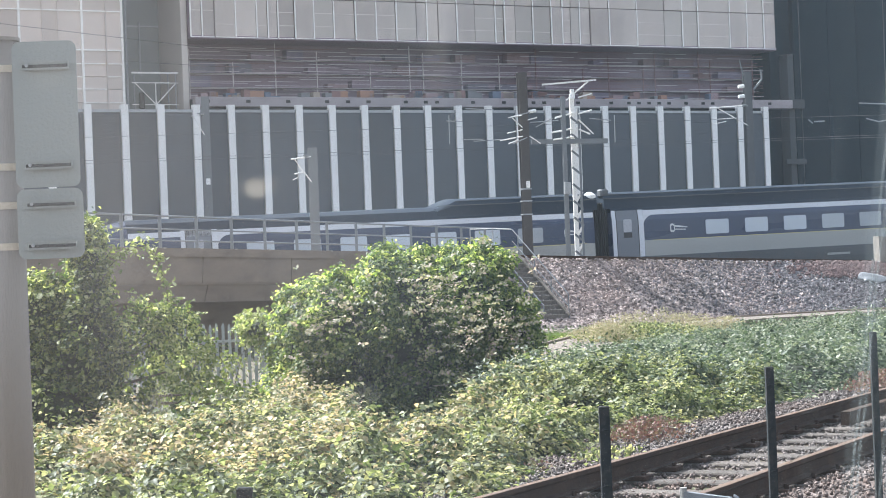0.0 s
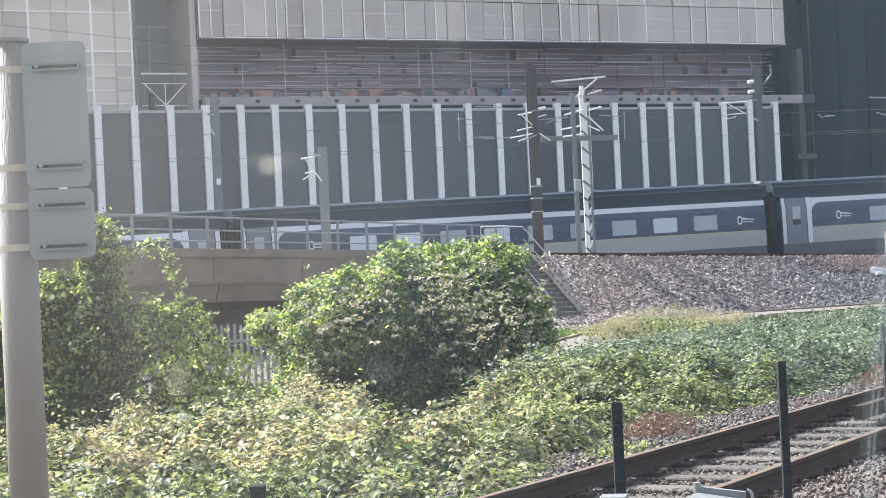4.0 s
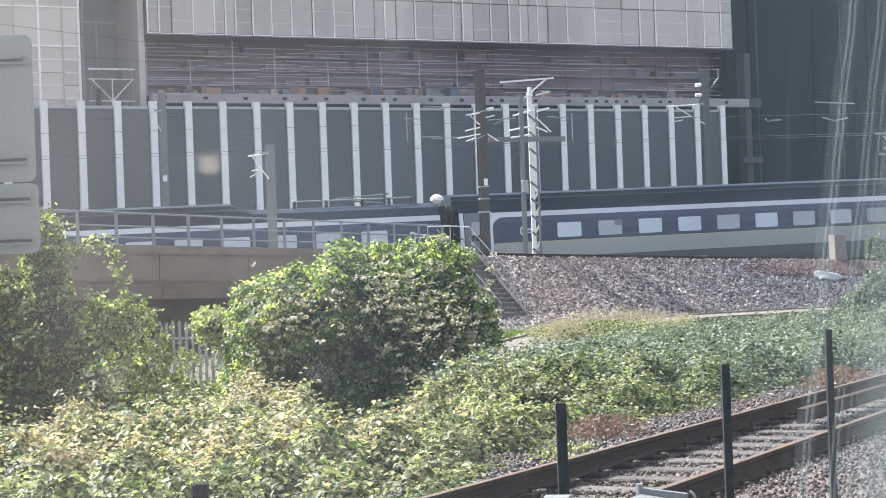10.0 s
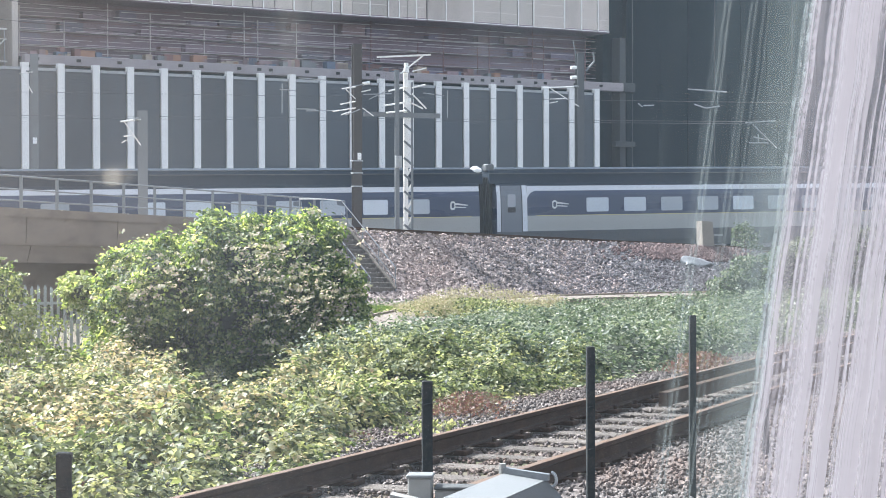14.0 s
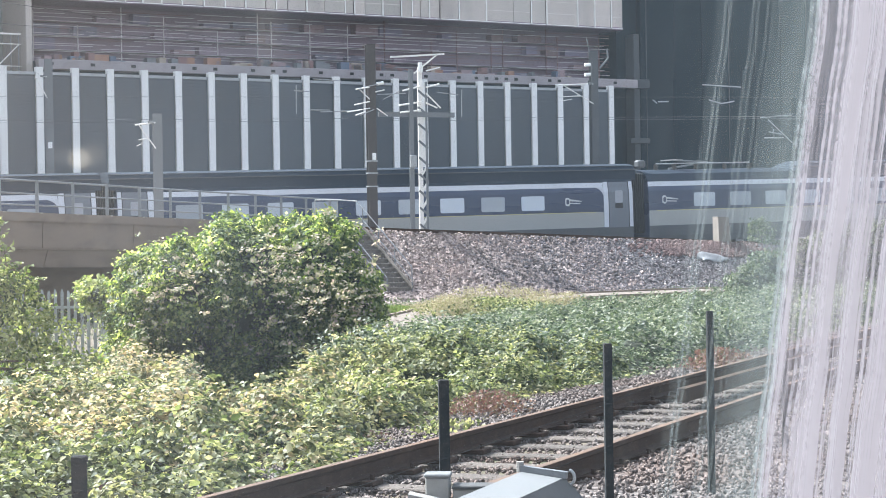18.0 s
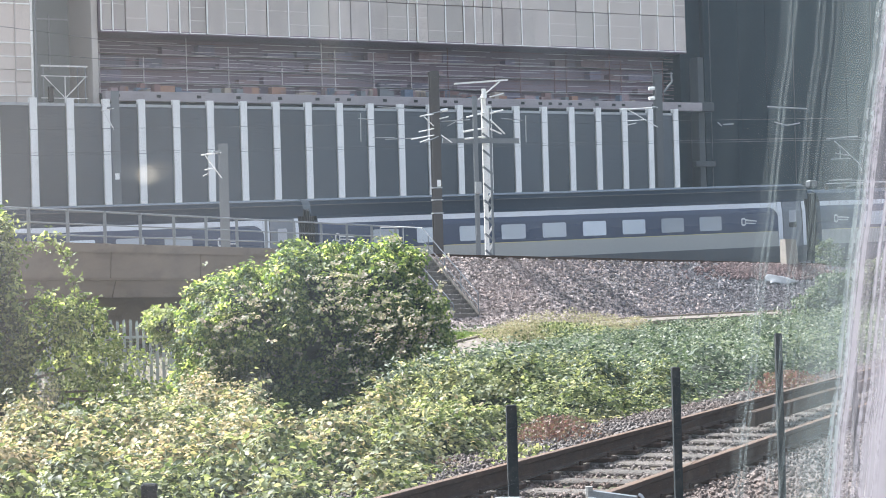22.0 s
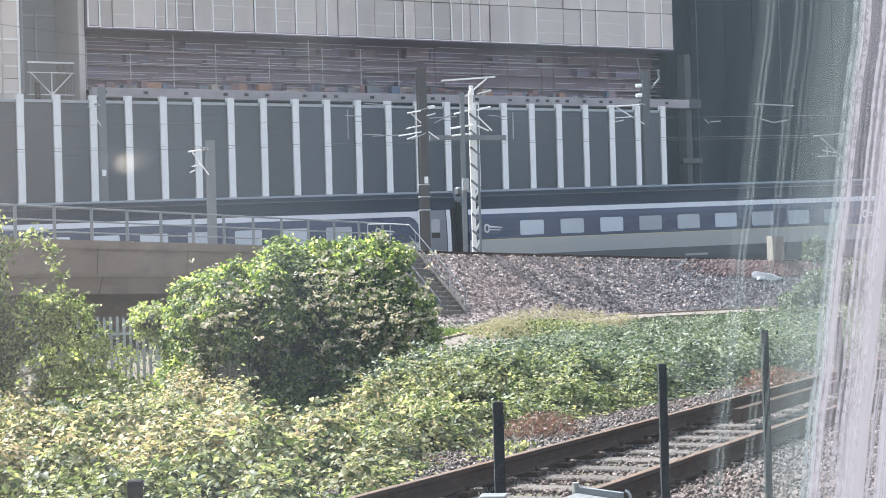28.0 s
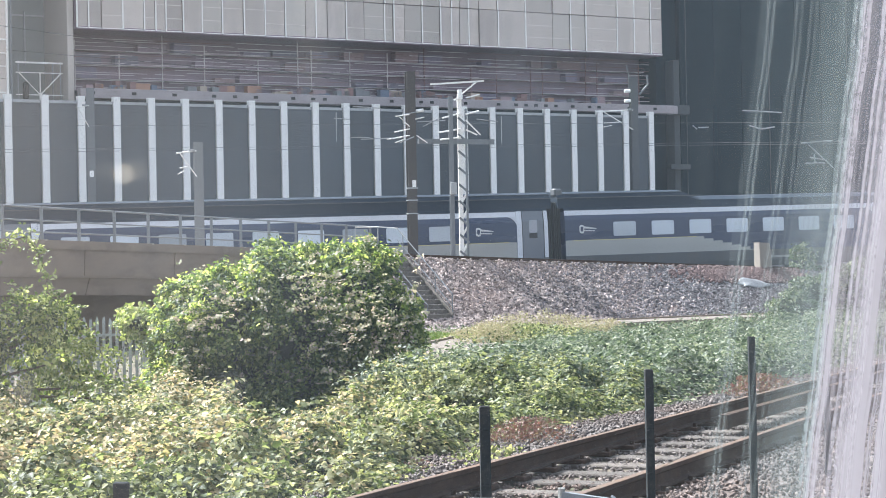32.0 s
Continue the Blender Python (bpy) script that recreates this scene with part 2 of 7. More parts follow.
class Solid:
    """Collects faces for one mesh."""

    def __init__(self):
        self.v, self.f, self.mi = [], [], []
        self.slot = 0

    def face(self, *ids):
        self.f.append(ids)
        self.mi.append(self.slot)

    def box(self, x0, x1, y0, y1, z0, z1, m=None, edge=0.0):
        """A block; edge: width of its broken edges."""
        if edge <= 0:
            p = [(x, y, z) for z in (z0, z1) for y in (y0, y1) for x in (x0, x1)]
            q = [(0, 2, 3, 1), (4, 5, 7, 6), (0, 1, 5, 4), (2, 6, 7, 3), (0, 4, 6, 2), (1, 3, 7, 5)]
        else:
            e = min(edge, (x1 - x0) * 0.45, (y1 - y0) * 0.45, (z1 - z0) * 0.45)
            ring = [(x0 + e, y0), (x1 - e, y0), (x1, y0 + e), (x1, y1 - e), (x1 - e, y1), (x0 + e, y1), (x0, y1 - e), (x0, y0 + e)]
            cx, cy = (x0 + x1) / 2, (y0 + y1) / 2
            ins = [(a + (e if a < cx else -e) * (abs(a - cx) > abs(x1 - cx) - 1e-9 or 1), b + (e if b < cy else -e)) for a, b in ring]
            p = [(a, b, z0) for a, b in ins] + [(a, b, z0 + e) for a, b in ring] + [(a, b, z1 - e) for a, b in ring] + [(a, b, z1) for a, b in ins]
            q = [tuple(range(7, -1, -1)), tuple(range(24, 32))]
            for r in range(3):
                q += [(r * 8 + i, r * 8 + (i + 1) % 8, r * 8 + 8 + (i + 1) % 8, r * 8 + 8 + i) for i in range(8)]
        self.add(p, q, m)
        return self

    def add(self, pts, faces, m=None):
        k = len(self.v)
        self.v += [tuple(m @ Vector(p)) if m else tuple(p) for p in pts]
        for q in faces:
            self.face(*[k + i for i in q])
        return self

    def tube(self, p, q, r, n=8, r2=None):
        p, q = Vector(p), Vector(q)
        m = (q - p).to_track_quat("Z", "Y").to_matrix()
        r2 = r if r2 is None else r2
        ring = [Vector((math.cos(a), math.sin(a), 0)) for a in [2 * math.pi * i / n for i in range(n)]]
        pts = [p + m @ (v * r) for v in ring] + [q + m @ (v * r2) for v in ring]
        return self.add(pts, [(i, (i + 1) % n, n + (i + 1) % n, n + i) for i in range(n)] + [tuple(range(n - 1, -1, -1)), tuple(range(n, 2 * n))])

    def beam(self, p, q, w, h):
        """A straight bar of rectangular section, w across and h high, from p to q."""
        p, q = Vector(p), Vector(q)
        d = (q - p).normalized()
        side = d.cross(Vector((0, 0, 1)))
        side = side.normalized() if side.length > 1e-4 else Vector((1, 0, 0))
        up = side.cross(d)
        c = [side * (a * w / 2) + up * (b * h / 2) for a, b in ((-1, -1), (1, -1), (1, 1), (-1, 1))]
        return self.add([p + v for v in c] + [q + v for v in c], [(3, 2, 1, 0), (4, 5, 6, 7), (0, 1, 5, 4), (1, 2, 6, 5), (2, 3, 7, 6), (3, 0, 4, 7)])

    def sweep(self, profile, stations, close=True):
        """Profile points (across, up) carried along stations of (origin, across direction)."""
        n, k = len(profile), len(self.v)
        for o, a in stations:
            o, a = Vector(o), Vector(a)
            self.v += [tuple(o + a * s + Vector((0, 0, z))) for s, z in profile]
        for i in range(len(stations) - 1):
            for j in range(n if close else n - 1):
                b = k + i * n
                self.face(b + j, b + (j + 1) % n, b + n + (j + 1) % n, b + n + j)
        if close:
            self.face(*range(k + n - 1, k - 1, -1))
            self.face(*range(k + n * (len(stations) - 1), k + n * len(stations)))
        return self

    def plate(self, outline, y0, y1, m=None):
        """An outline in x and z, thick from y0 to y1."""
        n = len(outline)
        pts = [(x, y0, z) for x, z in outline] + [(x, y1, z) for x, z in outline]
        return self.add(pts, [tuple(range(n)), tuple(range(2 * n - 1, n - 1, -1))] + [(n + i, n + (i + 1) % n, (i + 1) % n, i) for i in range(n)], m)

    def mesh(self, name, *mats, smooth=False):
        me = bpy.data.meshes.new(name)
        me.from_pydata(self.v, [], self.f)
        for m in mats:
            me.materials.append(m)
        if len(mats) > 1:
            me.polygons.foreach_set("material_index", self.mi)
        if smooth:
            me.polygons.foreach_set("use_smooth", [True] * len(self.f))
        me.update()
        return me


def part(name, solid, material, parent, label="", smooth=False):
    mats = material if isinstance(material, (list, tuple)) else (material,)
    me = solid.mesh(name, *mats, smooth=smooth) if isinstance(solid, Solid) else solid
    ob = new(name, me)
    ob.parent = parent
    return tagged(ob, label=label)


def empty(name, m, label, category, group="", kind=""):
    ob = new(name)
    ob.empty_display_size = 0.2
    ob.matrix_basis = m
    return tagged(ob, label, category, group, kind)


def rounded(x0, x1, z0, z1, r, n=4):
    pts = []
    for cx, cz, a0 in ((x1 - r, z0 + r, -90), (x1 - r, z1 - r, 0), (x0 + r, z1 - r, 90), (x0 + r, z0 + r, 180)):
        pts += [(cx + r * math.cos(radians(a0 + 90 * i / n)), cz + r * math.sin(radians(a0 + 90 * i / n))) for i in range(n + 1)]
    return pts


def scatter_mesh(name, base, faces, place, turn, size, mats):
    """Many copies of one small shape in a single mesh: base (k,3), faces (m,3), place (n,3), turn (n,3,3), size (n,) or (n,3)."""
    n, k = len(place), len(base)
    size = size[:, None, None] if size.ndim == 1 else size[:, None, :]
    v = np.einsum("nij,nkj->nki", turn, base[None] * size) + place[:, None]
    f = (faces[None] + (np.arange(n) * k)[:, None, None]).reshape(-1, faces.shape[1])
    me = bpy.data.meshes.new(name)
    me.vertices.add(n * k)
    me.vertices.foreach_set("co", v.astype(np.float32).ravel())
    c = faces.shape[1]
    me.loops.add(f.size)
    me.loops.foreach_set("vertex_index", f.astype(np.int32).ravel())
    me.polygons.add(len(f))
    me.polygons.foreach_set("loop_start", np.arange(0, f.size, c, dtype=np.int32))
    me.update(calc_edges=True)
    for m in mats:
        me.materials.append(m)
    return me


def frames_from(normal, rng, wild):
    """Turns whose third axis is about the given normals, spun at random."""
    d = normal + rng.normal(0, wild, normal.shape)
    d /= np.linalg.norm(d, axis=1, keepdims=True)
    r = rng.normal(0, 1, normal.shape)
    a = np.cross(d, r)
    a /= np.linalg.norm(a, axis=1, keepdims=True)
    return np.stack([a, np.cross(d, a), d], axis=2)


LEAF = np.array([(-0.5, 0, 0), (-0.3, 0.25, 0.1), (-0.02, 0.38, 0.13), (0.16, 0.27, 0.07), (0.32, 0.24, 0.03), (0.58, 0, -0.14), (0.3, -0.2, 0.04), (0.05, -0.37, 0.12), (-0.29, -0.28, 0.1), (0.05, 0, 0.0)])
LEAF_FACES = np.array([(9, 1, 0), (9, 2, 1), (9, 3, 2), (9, 4, 3), (9, 5, 4), (9, 6, 5), (9, 7, 6), (9, 8, 7), (9, 0, 8)])
SMALL_LEAF = np.array([(-0.5, 0, 0), (-0.1, 0.3, 0.08), (0.55, 0, -0.06), (-0.1, -0.3, 0.08)])
SMALL_LEAF_FACES = np.array([(0, 2, 1), (0, 3, 2)])
PEBBLE = np.array([(0.5, 0, 0), (-0.5, 0.05, 0), (0, 0.5, 0.04), (0.05, -0.5, 0), (0, 0.06, 0.4), (0, 0, -0.4), (0.3, 0.3, 0.22), (-0.3, -0.28, 0.2)])
PEBBLE_FACES = np.array([(0, 6, 4), (6, 2, 4), (2, 1, 4), (1, 7, 4), (7, 3, 4), (3, 0, 4), (2, 6, 0), (0, 5, 2), (2, 5, 1), (1, 5, 3), (1, 3, 7), (3, 5, 0)])


def wobble(x, y, scale, seed=0.0):
    """Smooth uneven field of about -1 to 1."""
    a = np.sin(x * scale * 1.3 + seed) * np.cos(y * scale * 1.1 + 1.7 * seed)
    b = np.sin(x * scale * 2.9 + y * scale * 2.3 + 2.1 * seed)
    c = np.sin(x * scale * 5.7 - y * scale * 6.1 + 0.7 * seed) * np.sin(y * scale * 4.3 + seed)
    return (a + 0.6 * b + 0.5 * c) / 2.1

# ---- ground ----
# Near siding: its far rail passes RAIL_AT; along it runs RAIL_DIR, falling slightly.
RAIL_AT, RAIL_DIR, RAIL_FALL, GAUGE = Vector((1.846, 17.3, 0.0)), Vector((0.4485, 0.8938, 0)), -0.0139, 1.505
RAIL_Z = -0.175
RAIL_SIDE = Vector((RAIL_DIR.y, -RAIL_DIR.x, 0))
# Main line: the train's near side runs along LINE_DIR from LINE_AT; LINE_OUT points away from the window.
LINE_AT, LINE_DIR = Vector((-7.4, 78.0, 0.0)), Vector((0.9353, 0.3538, 0))
LINE_OUT = Vector((-LINE_DIR.y, LINE_DIR.x, 0))
LINE_Z, LINE_RISE = 0.02, 0.014


def rail_point(along, side=0.0, z=0.0):
    p = RAIL_AT + RAIL_DIR * along + RAIL_SIDE * side
    return Vector((p.x, p.y, RAIL_Z + RAIL_FALL * along + z))


def line_point(s, off=0.0, z=0.0):
    p = LINE_AT + LINE_DIR * s + LINE_OUT * off
    return Vector((p.x, p.y, z))


def smooth01(v):
    v = np.clip(v, 0, 1)
    return v * v * (3 - 2 * v)


def crest_z(s):
    return 1.38 - 0.0485 * (np.clip(s, 0, 60) - 9.5)


def ground_z(x, y):
    x, y = np.asarray(x, float), np.asarray(y, float)
    along = np.clip((x - RAIL_AT.x) * RAIL_DIR.x + (y - RAIL_AT.y) * RAIL_DIR.y, -20, 45)
    side = (x - RAIL_AT.x) * RAIL_SIDE.x + (y - RAIL_AT.y) * RAIL_SIDE.y
    track = RAIL_Z + RAIL_FALL * along - 0.24
    far = -1.22 + 0.05 * wobble(x, y, 0.3) - 0.75 * np.exp(-(((x + 5.5) / 4.5) ** 2 + ((y - 47) / 6.0) ** 2))
    z = track + (far - track) * smooth01((-side - 1.3) / 9.0)
    return z - 0.16 * smooth01((side - 2.6) / 2.0) - 0.1 * smooth01((-side - 0.7) / 1.2)


gx = np.concatenate([[-2500, -900, -300, -120, -60, -40], np.arange(-28, 42, 0.7), [45, 60, 90, 160, 400, 1000, 2500]])
gy = np.concatenate([[-2500, -800, -200, -60, -20, -8], np.arange(0, 100, 0.7), [104, 120, 160, 260, 500, 1200, 2500]])
mx, my = np.meshgrid(gx, gy)
gz = ground_z(mx, my) + np.where((abs(mx) < 50) & (abs(my) < 100), 0.03 * wobble(mx, my, 2.1, 3.0), 0)
ground = Solid()
ground.v = list(zip(mx.ravel().tolist(), my.ravel().tolist(), gz.ravel().tolist()))
w = len(gx)
for j in range(len(gy) - 1):
    for i in range(w - 1):
        ground.face(j * w + i, j * w + i + 1, (j + 1) * w + i + 1, (j + 1) * w + i)
tagged(new("ground", ground.mesh("ground", SOIL, smooth=True)), "dry brown soil with leaf litter along the railway", "ground", kind="structure")

# Embankment of the main line, right of the bridge: a stone-covered slope with a flat top.
emb = Solid()
S0, S1 = 6.6, 75.0
stations = []
for s in np.linspace(S0, S1, 60):
    zc = float(crest_z(s))
    toe = -1.5
    prof = [(-9.4, toe), (-8.2, toe + 0.6), (-5.25, zc), (-4.2, zc + 0.02), (-2.6, zc - 0.12), (-1.0, LINE_Z + LINE_RISE * s - 0.25), (60.0, LINE_Z + LINE_RISE * s - 0.3), (60.0, -4.0), (-9.4, -4.0)]
    stations.append((line_point(s), LINE_OUT, prof))
k = 0
for o, a, prof in stations:
    for off, z in prof:
        jig = 0.025 * float(wobble(o.x * 3 + off, off * 2, 1.3, 1.0)) if -9 < off < -5.2 else 0
        p = o + a * off
        emb.v.append((p.x, p.y, z + jig))
n = len(prof)
newer = random.Random(8)
for i in range(len(stations) - 1):
    for j in range(n):
        emb.slot = 1 if i + newer.uniform(-3, 3) > 9 else 0
        emb.face(i * n + j, (i + 1) * n + j, (i + 1) * n + (j + 1) % n, i * n + (j + 1) % n)
emb.face(*range(n))
emb.face(*range(len(emb.v) - 1, len(emb.v) - 1 - n, -1))
tagged(new("embankment", emb.mesh("embankment", STONE_UP, STONE_GREY)), "railway embankment covered in grey-brown broken ballast stone", "embankment", kind="structure")
# Loose stones on the slope
rng = np.random.default_rng(5)
ns = 34000
ss, uu = rng.uniform(7, 36, ns), rng.uniform(0, 1, ns)
off = -8.9 + 3.7 * uu
zz = np.where(off < -8.2, -0.9 + (off + 8.2) * 0.5, -0.9 + (off + 8.2) / 2.95 * (crest_z(ss) + 0.9)) + rng.uniform(-0.02, 0.02, ns)
pl = np.stack([LINE_AT.x + LINE_DIR.x * ss + LINE_OUT.x * off, LINE_AT.y + LINE_DIR.y * ss + LINE_OUT.y * off, zz], 1)
grey = ss + rng.normal(0, 3.0, ns) > 17
for pick_, mat_, text_ in ((~grey, STONE_UP, "loose buff and brown ballast stones on the embankment slope"), (grey, STONE_GREY, "loose grey ballast stones further along the embankment slope")):
    k_ = int(pick_.sum())
    me = scatter_mesh("stones", PEBBLE, PEBBLE_FACES, pl[pick_], frames_from(rng.normal(0, 1, (k_, 3)), rng, 0.5), rng.uniform(0.06, 0.17, (k_, 3)) * np.array([1.25, 1.0, 0.7]), [mat_])
    tagged(new("slope_stones", me), text_, "stones", kind="stuff")

# Footpath along the foot of the slope, with a kerb
path_line = [(1.0, 45.0), (2.2, 51.5), (3.3, 56.4), (5.3, 63.4), (7.7, 68.4), (10.9, 72.2), (15.0, 74.3), (19.0, 75.8), (30.0, 80.0)]
PATH = surface("sandy_path", (0.15, 0.122, 0.10), 0.9, vary=0.2, scale=1.5, dirt=(0.1, 0.085, 0.06), dirt_amount=0.5)
fp = Solid()
st = []
for i, (px_, py_) in enumerate(path_line):
    a, b = path_line[max(0, i - 1)], path_line[min(len(path_line) - 1, i + 1)]
    d = Vector((b[0] - a[0], b[1] - a[1], 0)).normalized()
    st.append((Vector((px_, py_, -1.12)), Vector((-d.y, d.x, 0))))
fp.sweep([(-1.5, 0), (0.6, 0), (0.6, -0.4), (-1.5, -0.4)], st)
tagged(new("pavement", fp.mesh("pavement", PATH)), "narrow pale concrete footpath along the foot of the embankment", "footpath", kind="structure")
kb = Solid()
kb.sweep([(0.61, 0.06), (0.72, 0.06), (0.72, -0.4), (0.61, -0.4)], st)
tagged(new("kerb", kb.mesh("kerb", CONCRETE)), "pale concrete edging beside the footpath", "kerb", kind="structure")

# ---- near siding ----
siding = empty("railway_track", Matrix(), "disused siding with rusty rails on grey timber sleepers in ballast", "railway track")
RAIL_PROFILE = [(-0.035, 0), (0.035, 0), (0.036, -0.03), (0.028, -0.042), (0.009, -0.052), (0.009, -0.128), (0.03, -0.14), (0.07, -0.148), (0.07, -0.158),
                (-0.07, -0.158), (-0.07, -0.148), (-0.03, -0.14), (-0.009, -0.128), (-0.009, -0.052), (-0.028, -0.042), (-0.036, -0.03)]


def rail(side, a0, a1, profile, mat, parent, name="rail", lift=0.0, label=""):
    s = Solid()
    s.sweep(profile, [(rail_point(a, side, lift), RAIL_SIDE) for a in (a0, a1)])
    return part(name, s, mat, parent, label)


for side in (0.0, GAUGE):
    r = rail(side, -16, 48, RAIL_PROFILE, RUST_STEEL, siding, label="brown rusted steel rail")
    rail(side, -16, 48, [(-0.03, 0.003), (0.03, 0.003), (0.031, -0.004), (-0.031, -0.004)], RAIL_TOP, r, "rail_head", label="dull worn top of the rail")
# a guard rail that begins between the rails further along
rail(0.62, 4.2, 48, [(-0.05, 0.0), (0.05, 0.0), (0.05, -0.15), (-0.05, -0.15)], RUST_STEEL, siding, "guard_rail", 0.03, "dark steel rail between the running rails")
sl = Solid().box(-0.5, GAUGE + 0.5, -0.13, 0.13, -0.15, 0.0, edge=0.012)
sleeper_mesh = sl.mesh("sleeper", TIMBER)
ch = Solid()
ch.box(-0.17, 0.17, -0.1, 0.1, 0.0, 0.045, edge=0.008)
for q in (-0.12, 0.12):
    ch.tube((q, 0, 0.03), (q, 0, 0.085), 0.022, 6)
chair_mesh = ch.mesh("chair", RUST_STEEL)
yaw = math.degrees(math.atan2(RAIL_SIDE.y, RAIL_SIDE.x))
rs = random.Random(3)
for i in range(60):
    a = -10 + i * 0.78
    p = rail_point(a, 0, -0.2)
    ob = new("sleeper", sleeper_mesh)
    ob.parent = siding
    ob.matrix_basis = pose(*p, 0, 0, yaw + rs.uniform(-1, 1))
    if -6 < a < 22:
        for side in (0.0, GAUGE):
            c = new("rail_chair", chair_mesh)
            c.parent = ob
            c.location = (side, 0, 0)
# ballast stones
bed = Solid()
bed.sweep([(-3.4, -0.8), (-2.9, -0.34), (-1.2, -0.22), (-0.16, -0.175), (-0.1, -0.255), (GAUGE + 0.1, -0.255), (GAUGE + 0.16, -0.175), (GAUGE + 1.6, -0.22), (GAUGE + 7.0, -0.34), (GAUGE + 7.0, -0.8)],
          [(rail_point(a), RAIL_SIDE) for a in (-14, 0, 20, 48)])
tagged(new("ballast_bed", bed.mesh("ballast_bed", STONE)), "bed of grey and brown crushed stone under the siding", "ballast", kind="structure")
ns = 54000
al, sd = rng.uniform(-4, 26, ns), rng.uniform(-2.9, 6.5, ns)
al = -4 + 30 * rng.uniform(0, 1, ns) ** 1.2
zb = np.interp(sd, [-2.9, -1.2, -0.16, -0.1, GAUGE + 0.1, GAUGE + 0.16, GAUGE + 1.6, GAUGE + 7], [-0.34, -0.22, -0.175, -0.23, -0.23, -0.175, -0.22, -0.34]) + 0.015
pl = np.stack([RAIL_AT.x + RAIL_DIR.x * al + RAIL_SIDE.x * sd, RAIL_AT.y + RAIL_DIR.y * al + RAIL_SIDE.y * sd, RAIL_Z + RAIL_FALL * al + zb], 1)
me = scatter_mesh("stones", PEBBLE, PEBBLE_FACES, pl, frames_from(rng.normal(0, 1, pl.shape), rng, 0.5), rng.uniform(0.022, 0.064, (ns, 3)), [STONE])
tagged(new("ballast_stones", me), "loose crushed stone between and beside the rails", "ballast stones", kind="stuff")

# ---- noise barrier ----
WALL_AT, WALL_STEP = Vector((-18.21, 99.69, 0)), Vector((1.7608, 0.9484, 0))
WALL_DIR = WALL_STEP.normalized()
WALL_BACK = Vector((-WALL_DIR.y, WALL_DIR.x, 0))
WALL_YAW = math.degrees(math.atan2(WALL_DIR.y, WALL_DIR.x))
WALL_TOP, WALL_FOOT = 10.22, -1.5


def wall_pose(k, back=0.0, z=0.0):
    """A pose on the barrier's line, k posts along it; its x runs along the barrier and its y away from the window."""
    p = WALL_AT + WALL_STEP * k + WALL_BACK * back
    return pose(p.x, p.y, z, 0, 0, WALL_YAW)


barrier = empty("noise_barrier", wall_pose(0), "tall noise barrier of dark ribbed panels between white steel posts", "noise barrier")
post_mesh = Solid()
for x0, x1, y0, y1 in ((-0.2, 0.2, -0.14, -0.11), (-0.02, 0.02, -0.11, 0.11), (-0.2, 0.2, 0.11, 0.14)):
    post_mesh.box(x0, x1, y0, y1, WALL_FOOT, WALL_TOP, edge=0.006)
post_mesh = post_mesh.mesh("post", WHITE_PAINT)
splice = Solid().box(-0.19, 0.19, -0.148, -0.138, 6.62, 6.68, edge=0.003).mesh("splice_plate", WHITE_PAINT)
pan = Solid()
z = WALL_FOOT
while z < WALL_TOP - 0.45:
    pan.box(-0.79, 0.79, 0.0, 0.06, z, z + 0.17)
    pan.box(-0.79, 0.79, -0.035, 0.0, z + 0.03, z + 0.14)
    z += 0.17
panel_mesh = pan.mesh("ribbed_panel", PANEL)
cap_mesh = Solid().box(-0.8, 0.8, -0.08, 0.1, WALL_TOP - 0.42, WALL_TOP - 0.26, edge=0.01).mesh("capping", STEEL)
for k in range(-5, 23):
    for nm, me, half in (("post", post_mesh, 0), ("splice_plate", splice, 0), ("ribbed_panel", panel_mesh, 1), ("capping", cap_mesh, 1)):
        if half and k == 22:
            continue
        ob = new(nm, me)
        ob.parent = barrier
        ob.location = ((k + 0.5 * half) * WALL_STEP.length, 0, 0)

# ---- buildings behind the barrier ----
CLAD = surface("grey_facade_panel", (0.51, 0.445, 0.40), 0.5, vary=0.16, scale=0.35, dirt=(0.33, 0.29, 0.265), dirt_amount=0.75, dirt_scale=0.45, per_piece=0.16, stretch=(1, 1, 0.5))
CLAD_WARM = surface("warm_grey_facade_panel", (0.56, 0.49, 0.44), 0.5, vary=0.14, scale=0.3, dirt=(0.38, 0.325, 0.285), dirt_amount=0.75, dirt_scale=0.35, per_piece=0.12)
CLAD_GREEN = surface("greenish_facade_panel", (0.47, 0.42, 0.375), 0.45, vary=0.15, scale=0.4, per_piece=0.1)
FRAME_WHITE = surface("pale_facade_frame", (0.88, 0.85, 0.80), 0.45, vary=0.06)
CLAD_BAR = surface("dull_facade_bar", (0.66, 0.60, 0.55), 0.5, vary=0.08)
DARK_WALL = surface("dark_brown_wall", (0.235, 0.18, 0.215), 0.85, vary=0.3, scale=0.25, dirt=(0.25, 0.18, 0.20), dirt_amount=0.6, dirt_scale=0.3)
PINK_STEEL = surface("dull_pinkish_steel", (0.56, 0.50, 0.50), 0.6, vary=0.2)
RED_STEEL = surface("dull_red_steel", (0.22, 0.13, 0.13), 0.7, vary=0.25, scale=1.0)
GREY_RENDER = surface("grey_rendered_wall", (0.25, 0.262, 0.255), 0.85, vary=0.12, scale=0.3, dirt=(0.13, 0.135, 0.135), dirt_amount=0.4, dirt_scale=0.3)
# near black: the building's shade is put into this base colour
SHADE_WALL = surface("shaded_slate_colour", (0.005, 0.016, 0.024), 0.9, spec=0.1, vary=0.35, scale=0.15, dirt=(0.012, 0.028, 0.032), dirt_amount=0.5, dirt_scale=0.12, stretch=(1, 1, 0.25))
LEN = WALL_STEP.length

